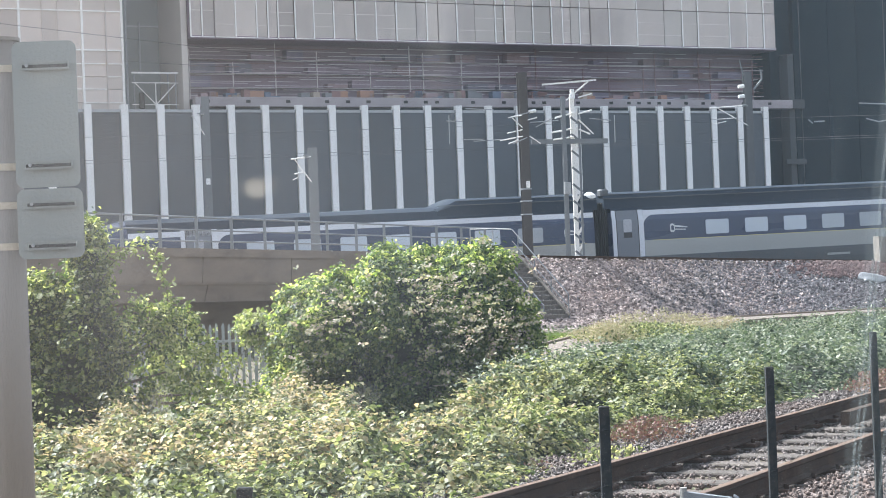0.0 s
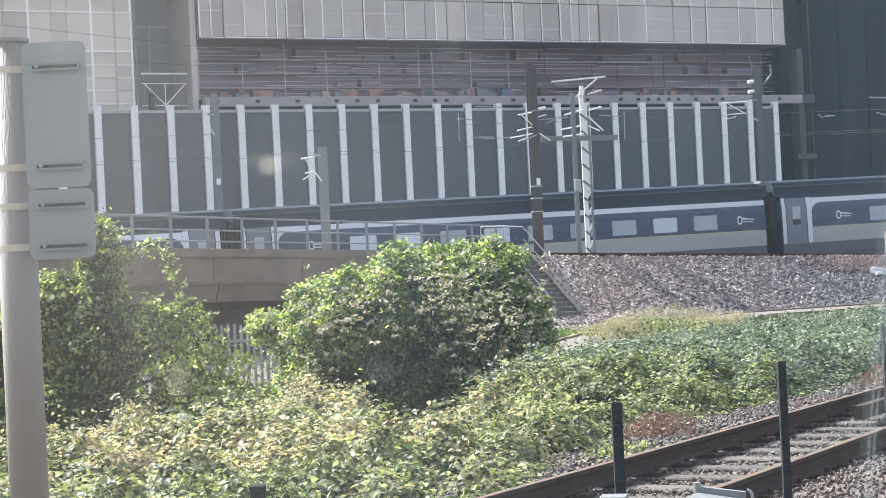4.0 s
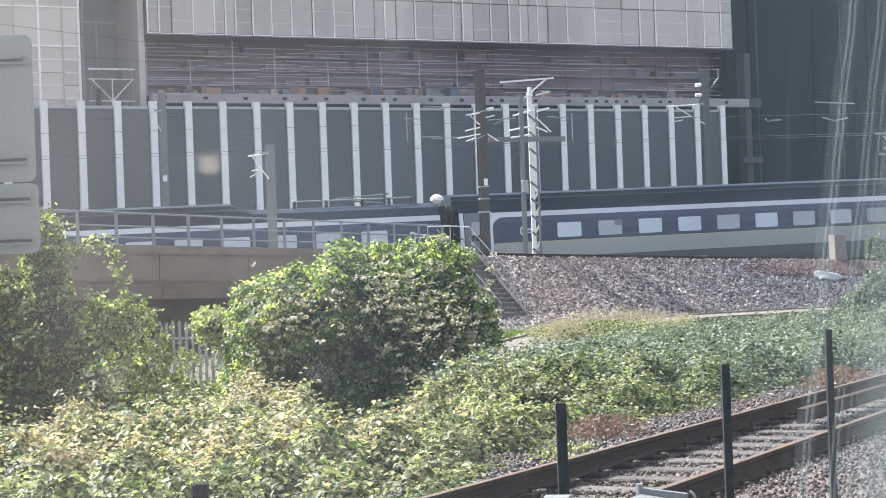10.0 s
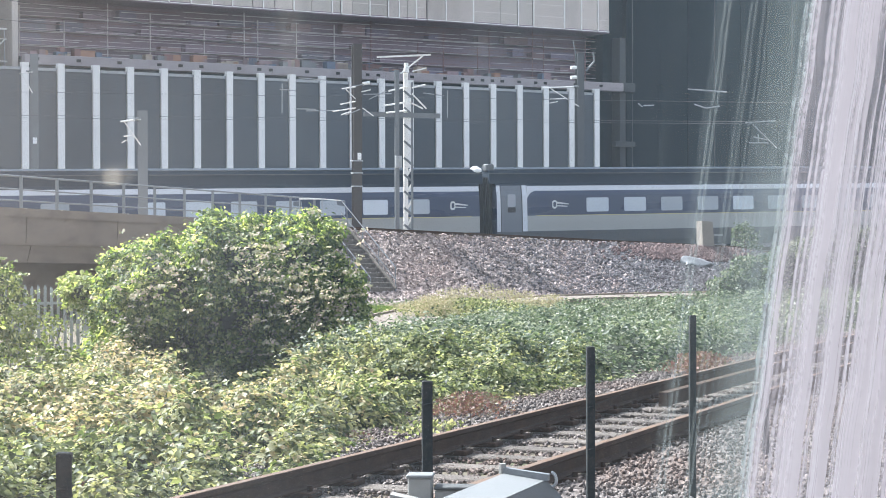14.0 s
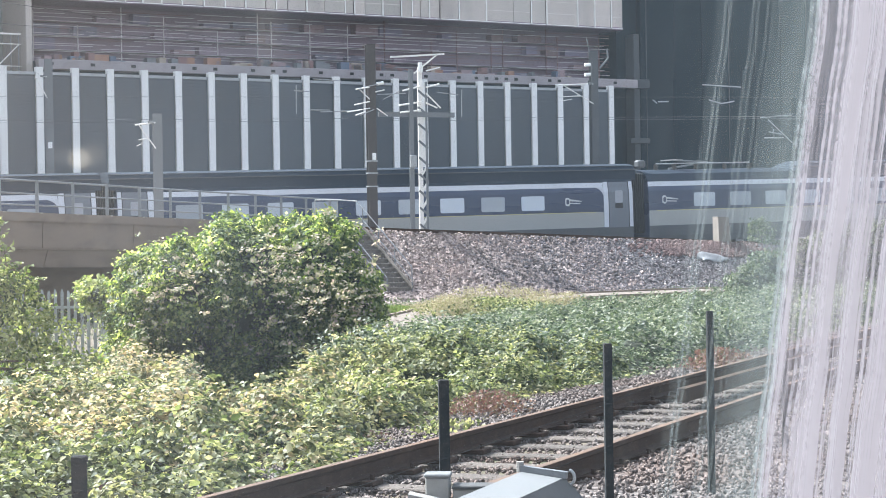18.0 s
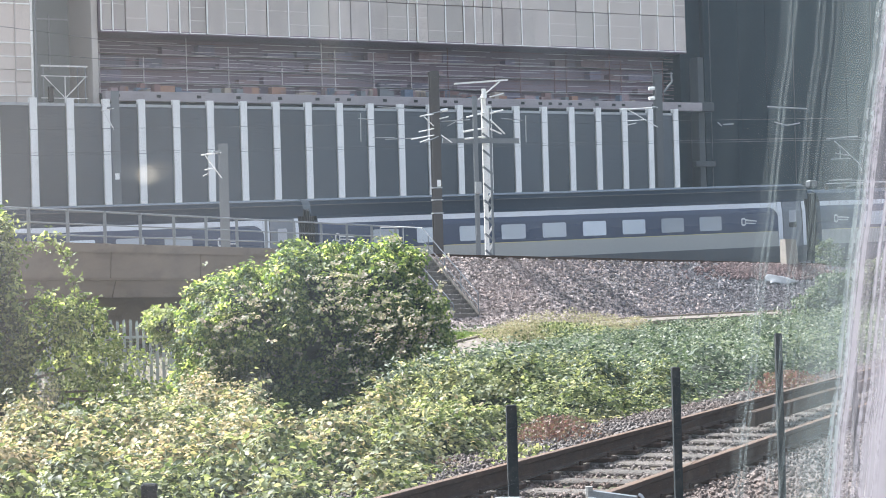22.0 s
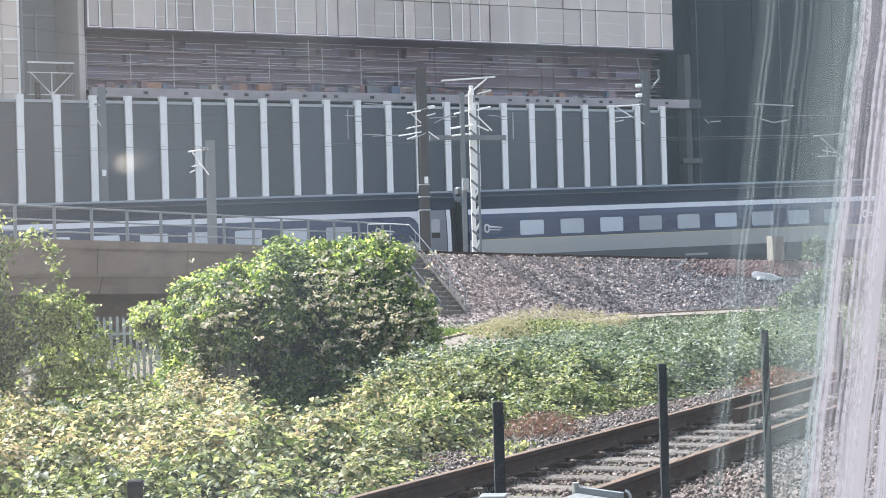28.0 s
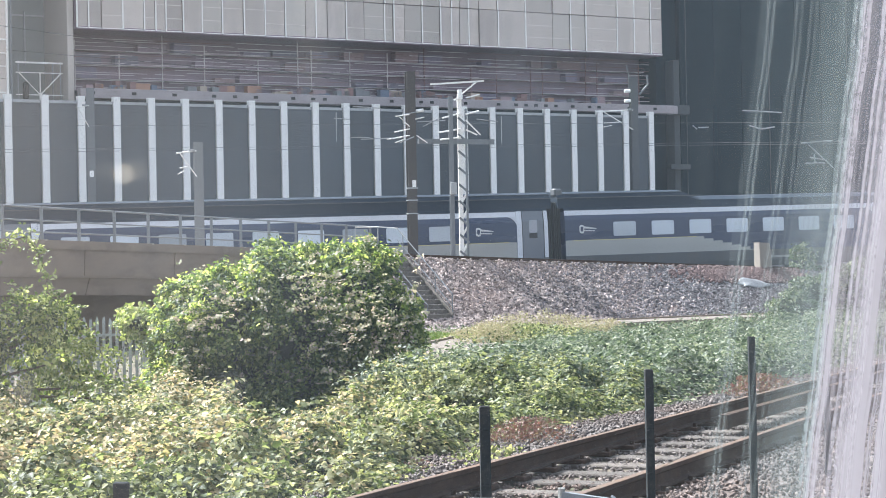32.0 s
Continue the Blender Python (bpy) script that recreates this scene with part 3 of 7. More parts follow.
# main block: a clad upper storey over an open, dark storey full of steel racks
hall = empty("warehouse_building", wall_pose(0), "large grey-clad building with an open dark storey under its facade", "building")
X0, X1, BACK, SILL = 6.89, 47.2, 2.6, 14.18
body = Solid().box(X0, X1, BACK + 0.35, BACK + 30, SILL + 0.1, 32)
part("upper_body", body, DARK_WALL, hall)
part("soffit", Solid().box(X0, X1, BACK + 0.05, BACK + 12, SILL - 0.06, SILL + 0.1), DARK_WALL, hall, "grey underside of the overhanging storey")
part("back_wall", Solid().box(X0, X1, BACK + 6.5, BACK + 7.0, -2, SILL - 0.06), DARK_WALL, hall, "dark brown wall deep in the open storey")
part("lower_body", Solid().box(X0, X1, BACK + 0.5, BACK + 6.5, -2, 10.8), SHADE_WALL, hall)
eb = Solid().box(X0 - 0.1, X1 + 0.68, BACK - 0.6, BACK - 0.1, 10.3, 10.85, edge=0.03)
edge_beam = part("edge_beam", eb, surface("mauve_grey_concrete", (0.36, 0.32, 0.325), 0.85, vary=0.15, scale=0.6, dirt=(0.2, 0.17, 0.17), dirt_amount=0.5, dirt_scale=0.8, stretch=(1, 1, 2)), hall, "long concrete edge beam with dark drain holes")
hole = Solid().box(-0.13, 0.13, BACK - 0.615, BACK - 0.6, 10.52, 10.68).mesh("drain_hole", BLACK)
rs = random.Random(11)
x = X0 + 0.6
while x < X1:
    ob = new("drain_hole", hole)
    ob.parent = edge_beam
    ob.location = (x, 0, 0)
    x += rs.choice((0.75, 1.3, 2.1, 2.4))
# facade panels, each in a pale frame
# where its panels meet, in metres along the wall; 1: under a pale strip, 0: an open dark joint
JOINTS = [(7.56, 1), (8.33, 0), (9.55, 1), (10.83, 1), (11.51, 1), (12.12, 1), (13.15, 1), (14.33, 1), (15.59, 1), (16.94, 1), (18.28, 1), (19.58, 1), (20.93, 0), (21.60, 1), (22.38, 0), (23.59, 1), (24.84, 0), (26.22, 1), (26.84, 1), (27.62, 0), (28.83, 1), (30.12, 1), (30.91, 1), (31.54, 0), (32.18, 1), (32.96, 0), (34.31, 1), (36.38, 1), (38.48, 0), (39.82, 1), (41.00, 1), (43.48, 1), (44.88, 1), (46.22, 1)]
rs = random.Random(4)
sheet = {}
edges = [(X0, 1)] + JOINTS + [(X1, 0)]
widths = [(x, edges[i + 1][0] - x) for i, (x, w_) in enumerate(edges[:-1])]
for i, (x, wdt) in enumerate(widths):
    for row, (z0, z1) in enumerate(((SILL, SILL + 2.3), (SILL + 2.3, SILL + 4.4), (SILL + 4.4, SILL + 6.5))):
        out = 0.08 * rs.random()
        m = rs.choice((CLAD, CLAD, CLAD_WARM, CLAD, CLAD_GREEN))
        key = (round(wdt, 2), row, m.name)
        if key not in sheet:
            sheet[key] = Solid().box(0.025, wdt - 0.025, 0, 0.12, z0 + 0.02, z1 - 0.02, edge=0.012).mesh("facade_panel", m)
        ob = new("facade_panel", sheet[key])
        ob.parent = hall
        ob.location = (x, BACK - out + 0.1, 0)
        bars = Solid()
        for bx, bz0, bz1 in ([(0.03, z0, z1)] if edges[i][1] else []):
            bars.box(bx - 0.036, bx + 0.036, -0.05, 0.0, bz0 + 0.03, bz1 - 0.03)
        thin = Solid()
        for zz in (z0 + 0.75, z0 + 1.5):
            if rs.random() < 0.6:
                thin.box(0.07, wdt - 0.04, -0.02, 0.0, zz - 0.018, zz + 0.018)
        if row == 0:
            bars.box(0.03, wdt - 0.03, -0.06, 0.0, z0 + 0.005, z0 + 0.05)
        part("panel_frame", bars, FRAME_WHITE, ob, "pale metal frame strips")
        if thin.v:
            part("glazing_bar", thin, CLAD_BAR, ob, "dull thin bars across the panel")
# racks in the open storey: thin bars, level by level, on slim uprights
for i, zq in enumerate(np.arange(11.05, SILL - 0.2, 0.235)):
    x = X0 + 0.3
    while x < X1 - 1.0:
        ln, lift = rs.uniform(1.2, 5.5), rs.choice((-0.08, -0.04, 0.0, 0.0, 0.05))
        rk = Solid().beam((x, BACK + 1.4, zq + lift), (min(x + ln, X1 - 0.1), BACK + 1.4, zq + lift + rs.uniform(-0.012, 0.012)), 0.03, 0.026)
        part("rack_bar", rk, rs.choice((RED_STEEL, PINK_STEEL, PINK_STEEL, PINK_STEEL) if x < X0 + 24 else (RED_STEEL, RED_STEEL, PINK_STEEL)), hall)
        x += ln + rs.uniform(0.05, 0.6)
x = X0 + 0.4
while x < X1 - 0.5:
    hi = rs.choice((SILL - 0.1, SILL - 0.5, SILL - 1.2))
    part("rack_upright", Solid().box(x - 0.022, x + 0.022, BACK + 1.44, BACK + 1.5, 10.8, hi), PINK_STEEL if x < X0 + 22 else RED_STEEL, hall)
    x += rs.choice((0.9, 1.9, 2.6, 2.6, 3.4))
part("rack_backing", Solid().box(X0 + 0.2, X1, BACK + 2.6, BACK + 2.7, 10.8, SILL - 0.06), DARK_WALL, hall)
CRATE = [surface("stacked_goods_%s" % nm, c, 0.8, vary=0.2) for nm, c in (("red", (0.24, 0.14, 0.13)), ("blue", (0.14, 0.17, 0.23)), ("buff", (0.40, 0.33, 0.27)), ("grey", (0.2, 0.2, 0.21)), ("orange", (0.36, 0.20, 0.14)), ("pink", (0.32, 0.23, 0.24)))]
for i in range(64):
    x, wd, h = X0 + 0.6 + (X1 - X0 - 4.6) * rs.uniform(0, 1) ** 1.5, rs.uniform(0.2, 0.9), rs.uniform(0.2, 0.62)
    c = tagged(new("storage_box", Solid().box(0, wd, 0, 0.5, 0, h, edge=0.02).mesh("storage_box", rs.choice(CRATE))), "small stacked box on the ledge of the open storey", "box", "boxes in the open storey")
    c.matrix_world = wall_pose(0, 0, 0) @ pose(x, BACK + 0.6, 10.8)
# shelves behind the bars, loaded with dull goods
PALE_GOODS = [surface("dull_goods_%s" % nm, c, 0.85, vary=0.25) for nm, c in (("mauve", (0.26, 0.20, 0.235)), ("violet", (0.22, 0.19, 0.245)), ("rose", (0.29, 0.21, 0.22)), ("slate", (0.18, 0.165, 0.20)), ("brown", (0.22, 0.155, 0.155)))]
for zq in (10.8, 11.6, 12.4, 13.2):
    part("shelf", Solid().box(X0 + 0.25, X1 - 0.1, BACK + 1.95, BACK + 2.59, zq, zq + 0.03), PINK_STEEL, hall)
    x = X0 + 0.5
    while x < X1 - 2.5:
        wd, h = rs.uniform(0.5, 2.2), rs.uniform(0.25, 0.66)
        if rs.random() < 0.45:
            c = tagged(new("storage_box", Solid().box(0, wd, 0, 0.6, 0, h, edge=0.02).mesh("storage_box", rs.choice(PALE_GOODS))), "dull mauve and brown goods on a rack shelf", "box", "goods on the racks")
            c.matrix_world = wall_pose(0, 0, 0) @ pose(x, BACK + 1.97, zq + 0.03)
        x += wd + rs.uniform(0.05, 0.9)

# left block: pale gridded facade
block = empty("office_block", wall_pose(0), "pale grey office block with a gridded panel facade", "building")
part("body", Solid().box(-14 * LEN, 2.96, BACK + 0.2, BACK + 25, -2, 32), GREY_RENDER, block)
CLAD_BEIGE = surface("beige_facade_panel", (0.60, 0.515, 0.455), 0.6, vary=0.16, scale=0.4, dirt=(0.40, 0.335, 0.285), dirt_amount=0.7, dirt_scale=0.4, per_piece=0.14, stretch=(1, 1, 0.6))
cell = {}
columns = [2.94, 2.04, 0.72]
while columns[-1] > -24:
    columns += [columns[-1] - 1.3, columns[-1] - 2.15, columns[-1] - 3.41]
levels = [4.0, 6.1, 8.2, 9.5, 10.54, 11.27, 11.93, 12.63, 13.36, 15.45, 17.5, 19.6, 21.7]
rb = random.Random(9)
for x1, x0 in zip(columns, columns[1:]):
    for z0, z1 in zip(levels, levels[1:]):
        key = (round(x1 - x0, 2), round(z1 - z0, 2))
        if key not in cell:
            cell[key] = Solid().box(0.012, key[0] - 0.012, 0, 0.18, 0.012, key[1] - 0.012, edge=0.012).mesh("facade_panel", CLAD_BEIGE)
        ob = new("facade_panel", cell[key])
        ob.parent = block
        ob.location = (x0, BACK + 0.03 - 0.015 * rb.random(), z0)
for i, x in enumerate(columns):
    w_ = 0.06 if i == 0 or (i > 1 and (i - 2) % 3 == 0) else 0.03
    part("mullion", Solid().box(x - w_, x + w_, BACK - 0.06, BACK + 0.015, 4, 21.7), FRAME_WHITE if w_ > 0.05 else CLAD_WARM, block, "pale vertical facade strip")
for z in levels:
    if z in (13.36, 15.45, 17.5, 19.6, 8.2):
        part("transom", Solid().box(-24, 2.88, BACK - 0.04, BACK + 0.012, z - 0.035, z + 0.035), FRAME_WHITE, block, "pale horizontal facade strip")
    else:
        for x1, x0 in zip(columns, columns[1:]):
            if rb.random() < 0.55:
                part("transom", Solid().box(x0 + 0.06, x1 - 0.06, BACK - 0.03, BACK + 0.012, z - 0.025, z + 0.025), FRAME_WHITE, block)
part("corner_post", Solid().tube((3.12, BACK - 0.1, 2), (3.12, BACK - 0.1, 24), 0.07), GREY_STEEL, block, "grey drainpipe at the corner")
# recess between the two blocks
gap = empty("stair_tower", wall_pose(0), "grey rendered stair tower set back between the two blocks", "building")
part("body", Solid().box(2.95, X0 - 0.03, BACK + 4.0, BACK + 16, -2, 32), GREY_RENDER, gap)
part("pilaster", Solid().box(X0 - 0.42, X0 - 0.05, BACK + 0.4, BACK + 3.98, -2, 32, edge=0.03), CLAD_GREEN, gap)
part("conduit", Solid().tube((5.3, BACK + 3.9, 12.4), (5.3, BACK + 3.9, 15.4), 0.06), STEEL, gap, "pale vertical pipe")
part("handrail", Solid().beam((4.4, BACK + 3.9, 15.2), (6.6, BACK + 3.9, 15.2), 0.05, 0.08), STEEL, gap)
scaf = empty("scaffold_tower", wall_pose(0, 0, 0), "galvanised scaffold tower with cross braces beside the wall", "scaffold")
sx0, sx1, sz1 = 3.95, 6.35, 12.45
for x in (sx0, sx1):
    for y in (BACK + 1.2, BACK + 2.4):
        part("upright", Solid().tube((x, y, -1.2), (x, y, sz1 - 0.05), 0.036), STEEL, scaf)
for z in (sz1 - 0.15, sz1 - 0.7, 10.55):
    part("ledger", Solid().beam((sx0 - 0.15, BACK + 1.15, z), (sx1 + 0.15, BACK + 1.15, z), 0.05, 0.09 if z > 12 else 0.05), WHITE_PAINT, scaf)
xm = (sx0 + sx1) / 2
for a, b in (((sx0, sz1 - 0.7), (xm, 10.55)), ((sx1, sz1 - 0.7), (xm, 10.55)), ((xm, sz1 - 0.7), (xm, 10.55))):
    part("brace", Solid().tube((a[0], BACK + 1.12, a[1]), (b[0], BACK + 1.12, b[1]), 0.035), WHITE_PAINT, scaf)
part("hoist", Solid().box(sx0 + 0.2, sx0 + 0.5, BACK + 0.95, BACK + 1.1, 10.3, 11.2, edge=0.04), BLACK, scaf, "small dark hoist box")
# dark block on the far right; its shade is in the near-black wall colour
dark = empty("dark_building", wall_pose(0), "tall slate-clad building, its shade put into a near-black wall colour", "building")
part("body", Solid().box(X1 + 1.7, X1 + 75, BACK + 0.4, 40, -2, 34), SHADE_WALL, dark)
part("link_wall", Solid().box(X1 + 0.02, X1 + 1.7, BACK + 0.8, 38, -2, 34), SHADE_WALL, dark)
SLATE_TRIM = surface("slate_grey_trim", (0.05, 0.055, 0.06), 0.8, vary=0.2, scale=0.6)
part("pilaster", Solid().box(X1 + 0.75, X1 + 1.25, BACK - 0.1, BACK + 0.79, -2, SILL - 0.3, edge=0.03), SLATE_TRIM, dark, "grey pilaster at the building's corner")
for z in (10.3, 6.7):
    part("ledge", Solid().box(X1 + 0.72 if z > 8 else X1 + 0.1, X1 + 1.75, BACK - 0.5, BACK - 0.11, z, z + (0.6 if z > 8 else 0.35), edge=0.03), SLATE_TRIM, dark, "stub of concrete beam")
for i in range(16):
    x = X1 + 2.2 + 2.4 * i
    part("seam", Solid().box(x - 0.03, x + 0.03, BACK + 0.37, BACK + 0.4, -2, 34), SLATE_TRIM if i % 3 == 0 else SHADE_WALL, dark)

# ---- overhead line ----


def i_section(s, x, y, z0, z1, w=0.26, t=0.03):
    s.box(x - w / 2, x + w / 2, y - w / 2, y - w / 2 + t, z0, z1)
    s.box(x - t / 2, x + t / 2, y - w / 2 + t, y + w / 2 - t, z0, z1)
    s.box(x - w / 2, x + w / 2, y + w / 2 - t, y + w / 2, z0, z1)
    return s


def cantilever(parent, x, z, reach, side, tube=None):
    """A registration arm: top tube, diagonal stay, steady arms and an insulator."""
    tip = x + side * reach
    tube = tube or WHITE_PAINT
    part("arm_tube", Solid().tube((x, -0.16, z), (tip, -0.3, z - 0.1), 0.032), tube, parent, "pale cantilever tube")
    part("stay_tube", Solid().tube((x, -0.16, z - 1.0), (x + side * reach * 0.8, -0.3, z - 0.12), 0.027), tube, parent)
    part("steady_arm", Solid().tube((x + side * reach * 0.4, -0.3, z - 0.62), (x + side * reach * 0.85, -0.35, z - 0.68), 0.024), tube, parent)
    part("hook", Solid().tube((x + side * reach * 0.6, -0.32, z - 0.78), (x + side * reach * 0.95, -0.35, z - 0.92), 0.02), tube, parent)
    ins = Solid()
    for i in range(5):
        ins.tube((x + side * (0.06 + i * 0.05), -0.17, z + 0.0), (x + side * (0.085 + i * 0.05), -0.172, z - 0.002), 0.075, 10)
    part("insulator", ins, GREY_STEEL, parent)


def plain_mast(x, y, foot, top, mat, label, arms=(), width=0.3, tube=None):
    """An H-section mast; arms: (height, reach, side)."""
    t = empty("catenary_mast", pose(x, y, 0, 0, 0, 12 if y < 104 else 0), label, "catenary mast", "overhead line masts")
    part("mast", i_section(Solid(), 0, 0, foot, top, width), mat, t)
    part("base_plate", Solid().box(-0.3, 0.3, -0.3, 0.3, foot - 0.6, foot + 0.04, edge=0.02), CONCRETE, t)
    for z, reach, side in arms:
        cantilever(t, 0.1 * side, z, reach, side, tube)
    return t


BROWN_MAST = surface("brown_weathered_mast", (0.06, 0.053, 0.05), 0.75, 0.1, vary=0.25, scale=1.0, dirt=(0.08, 0.07, 0.064), dirt_amount=0.5, dirt_scale=1.2, stretch=(2, 2, 0.4))
mc = plain_mast(3.52, 79.4, 1.3, 9.1, BROWN_MAST, "brown weathered steel overhead line mast on the embankment", [], 0.36)
for p, q in (((-0.1, 7.32), (-0.72, 7.22)), ((-0.1, 6.82), (-0.55, 7.2)), ((-0.1, 6.72), (-0.78, 6.58)), ((-0.1, 6.45), (-1.1, 6.28)), ((-0.3, 6.3), (-0.75, 6.15)), ((0.15, 7.12), (0.5, 7.2)), ((0.2, 6.45), (0.62, 6.12))):
    part("arm_tube", Solid().tube((p[0], -0.2, p[1]), (q[0], -0.35, q[1]), 0.024), WHITE_PAINT, mc, "pale registration tube")
part("insulator", Solid().tube((0.2, -0.2, 7.45), (0.5, -0.2, 7.5), 0.07), WHITE_PART, mc)
for z in (3.2, 3.75, 4.25):
    part("band", Solid().box(-0.21, 0.21, -0.21, 0.21, z, z + 0.05), STEEL, mc, "galvanised band round the mast")
part("number_plate", Solid().box(-0.02, 0.14, -0.2, -0.185, 4.32, 4.6), WHITE_PART, mc, "small white plate")
# white lattice mast with a dark slim mast beside it
lm = empty("catenary_mast", pose(5.72, 80.3, 0, 0, 0, 8), "white-painted lattice overhead line mast with a switch arm", "catenary mast", "overhead line masts")
part("chord", Solid().box(-0.2, -0.02, -0.05, 0.05, 0.9, 8.0), WHITE_PAINT, lm, "white front chord")
part("chord", Solid().box(0.12, 0.2, -0.05, 0.05, 0.9, 7.6), GREY_STEEL, lm)
for i in range(9):
    z = 1.3 + 0.7 * i
    part("lacing", Solid().beam((-0.2, -0.075, z + 0.34), (0.2, -0.075, z), 0.02, 0.09), GREY_STEEL, lm, "dark lacing bar")
    part("lacing", Solid().beam((-0.02, 0.06, z + 0.34), (0.2, 0.06, z + 0.7), 0.02, 0.09), WHITE_PAINT, lm)
part("insulator", Solid().tube((-0.1, -0.1, 8.0), (-0.1, -0.1, 8.2), 0.12, 10).tube((-0.1, -0.1, 8.22), (-0.1, -0.1, 8.4), 0.09, 10), WHITE_PART, lm)
part("base_plate", Solid().box(-0.3, 0.3, -0.3, 0.3, 0.3, 0.94, edge=0.02), CONCRETE, lm)
part("cross_arm", Solid().beam((-1.35, -0.1, 8.62), (0.95, -0.1, 8.76), 0.07, 0.07), WHITE_PAINT, lm, "pale arm across the mast head")
part("strut", Solid().beam((-0.35, -0.1, 7.95), (0.6, -0.1, 8.7), 0.06, 0.06), WHITE_PAINT, lm)
part("strut", Solid().beam((0.15, -0.1, 8.05), (0.75, -0.1, 8.2), 0.05, 0.05), WHITE_PAINT, lm)
part("boom", Solid().beam((-1.9, -0.05, 6.25), (1.35, -0.05, 6.2), 0.16, 0.2), GREY_STEEL, lm, "grey horizontal boom between the masts")
for k_, (a, b) in enumerate((((-1.05, 6.6), (-0.1, 6.75)), ((-1.0, 6.3), (-0.1, 6.4)), ((0.1, 7.1), (0.75, 6.5)), ((0.1, 6.7), (0.6, 6.5)), ((-0.9, 7.2), (-0.1, 7.4)), ((0.1, 7.35), (0.7, 7.5)))):
    part("bracket", Solid().tube((a[0], -0.3, a[1]), (b[0], -0.12, b[1]), 0.035), WHITE_PAINT, lm, "white bracket tube")
sm = plain_mast(5.22, 80.0, 1.2, 8.1, GREY_STEEL, "slim dark steel mast beside the lattice mast", [], 0.17)
part("switch_box", Solid().box(-0.12, 0.14, -0.3, -0.12, 4.0, 4.5, edge=0.02), STEEL, sm)
plain_mast(-5.0, 75.6, 1.9, 6.1, GREY_STEEL, "short grey steel mast behind the bridge railing", [(5.75, 0.8, -1)], 0.34)
m4 = plain_mast(-11.2, 92.5, -1.0, 9.75, GREY_STEEL, "grey overhead line mast beyond the train", [(8.9, 0.6, -1)], 0.36)
part("number_plate", Solid().box(-0.1, 0.1, -0.22, -0.19, 5.5, 5.8), WHITE_PART, m4, "small white plate")
DIM_STEEL = surface("dim_dark_steel", (0.075, 0.08, 0.085), 0.7, vary=0.2)
m5 = plain_mast(15.6, 96.5, -1.0, 10.3, DIM_STEEL, "grey overhead line mast with insulators at its head", [(8.6, 2.0, -1)], 0.36)
for z in (9.05, 9.55):
    part("insulator", Solid().tube((-0.55, -0.2, z), (-0.25, -0.2, z + 0.02), 0.09), WHITE_PART, m5)
part("horn", Solid().tube((0.3, -0.1, 9.4), (0.75, -0.1, 9.9), 0.05).tube((0.75, -0.1, 9.9), (0.7, -0.1, 10.4), 0.05).tube((-0.2, 0, 10.2), (-0.35, 0, 10.9), 0.03), GREY_STEEL, m5)
part("number_plate", Solid().box(-0.2, 0.0, -0.3, -0.26, 4.1, 4.5), WHITE_PART, m5, "small white plate")
for x, top_, bars in ((25.35, 9.9, (((-0.16, 8.95), (-2.36, 9.1)), ((-0.56, 8.17), (-1.3, 8.05)), ((-1.3, 8.05), (-2.0, 8.25)))),
                      (28.2, 8.3, (((-0.2, 7.36), (-1.98, 7.25)), ((-0.18, 5.85), (-1.54, 7.12)), ((-0.65, 6.13), (-1.77, 6.12)), ((-0.7, 6.3), (-1.5, 6.45)), ((-1.2, 6.1), (-1.25, 6.6)))),
                      (21.5, 9.4, (((-0.4, 8.2), (-1.0, 8.18)), ((-1.05, 8.1), (-1.3, 8.3))))):
    # the mast takes the near-black wall colour in place of shade
    t = plain_mast(x, 105, -1.0, top_, SHADE_WALL, "dim overhead line mast, its shade put into a near-black colour", [], 0.2)
    for (xa, za), (xb, zb) in bars:
        part("arm_tube", Solid().tube((xa, -0.2, za), (xb, -0.3, zb), 0.035), STEEL, t, "dull cantilever tube")
wires = empty("overhead_wires", Matrix(), "thin overhead contact and catenary wires above the main line", "overhead wire")
for off, z in ((-1.6, 5.9), (1.4, 7.0), (6.0, 6.2)):
    part("wire", Solid().tube(line_point(-60, off, z - 0.8), line_point(90, off, z + 1.3), 0.008, 5), DIM_STEEL, wires)

for a, b in (((-27.0, 95.0, 14.85), (-9.8, 95.0, 12.15)), ((-15.5, 95.0, 11.9), (3.5, 95.0, 10.0)), ((-9.8, 95.0, 12.15), (6.0, 95.0, 9.2))):
    part("wire", Solid().tube(a, b, 0.011, 5), DIM_STEEL, wires)

rods = empty("registration_rods", Matrix(), "thin pale registration rods and droppers round the overhead line masts", "overhead fittings")
for (xa, za), (xb, zb) in (((0.45, 7.44), (0.44, 6.24)), ((7.28, 7.18), (7.27, 6.06)), ((0.34, 7.21), (1.02, 7.15)), ((0.94, 6.41), (1.83, 6.39)), ((1.43, 6.32), (3.06, 6.36)), ((6.25, 7.08), (7.13, 6.97)), ((1.14, 7.68), (2.30, 7.59)), ((3.10, 7.29), (3.81, 7.43)), ((3.79, 7.01), (4.96, 7.05)), ((4.02, 6.81), (4.73, 7.15)), ((3.05, 6.15), (3.65, 6.40))):
    part("rod", Solid().tube((xa, 79.2, za), (xb, 79.2, zb), 0.022, 6), STEEL, rods)

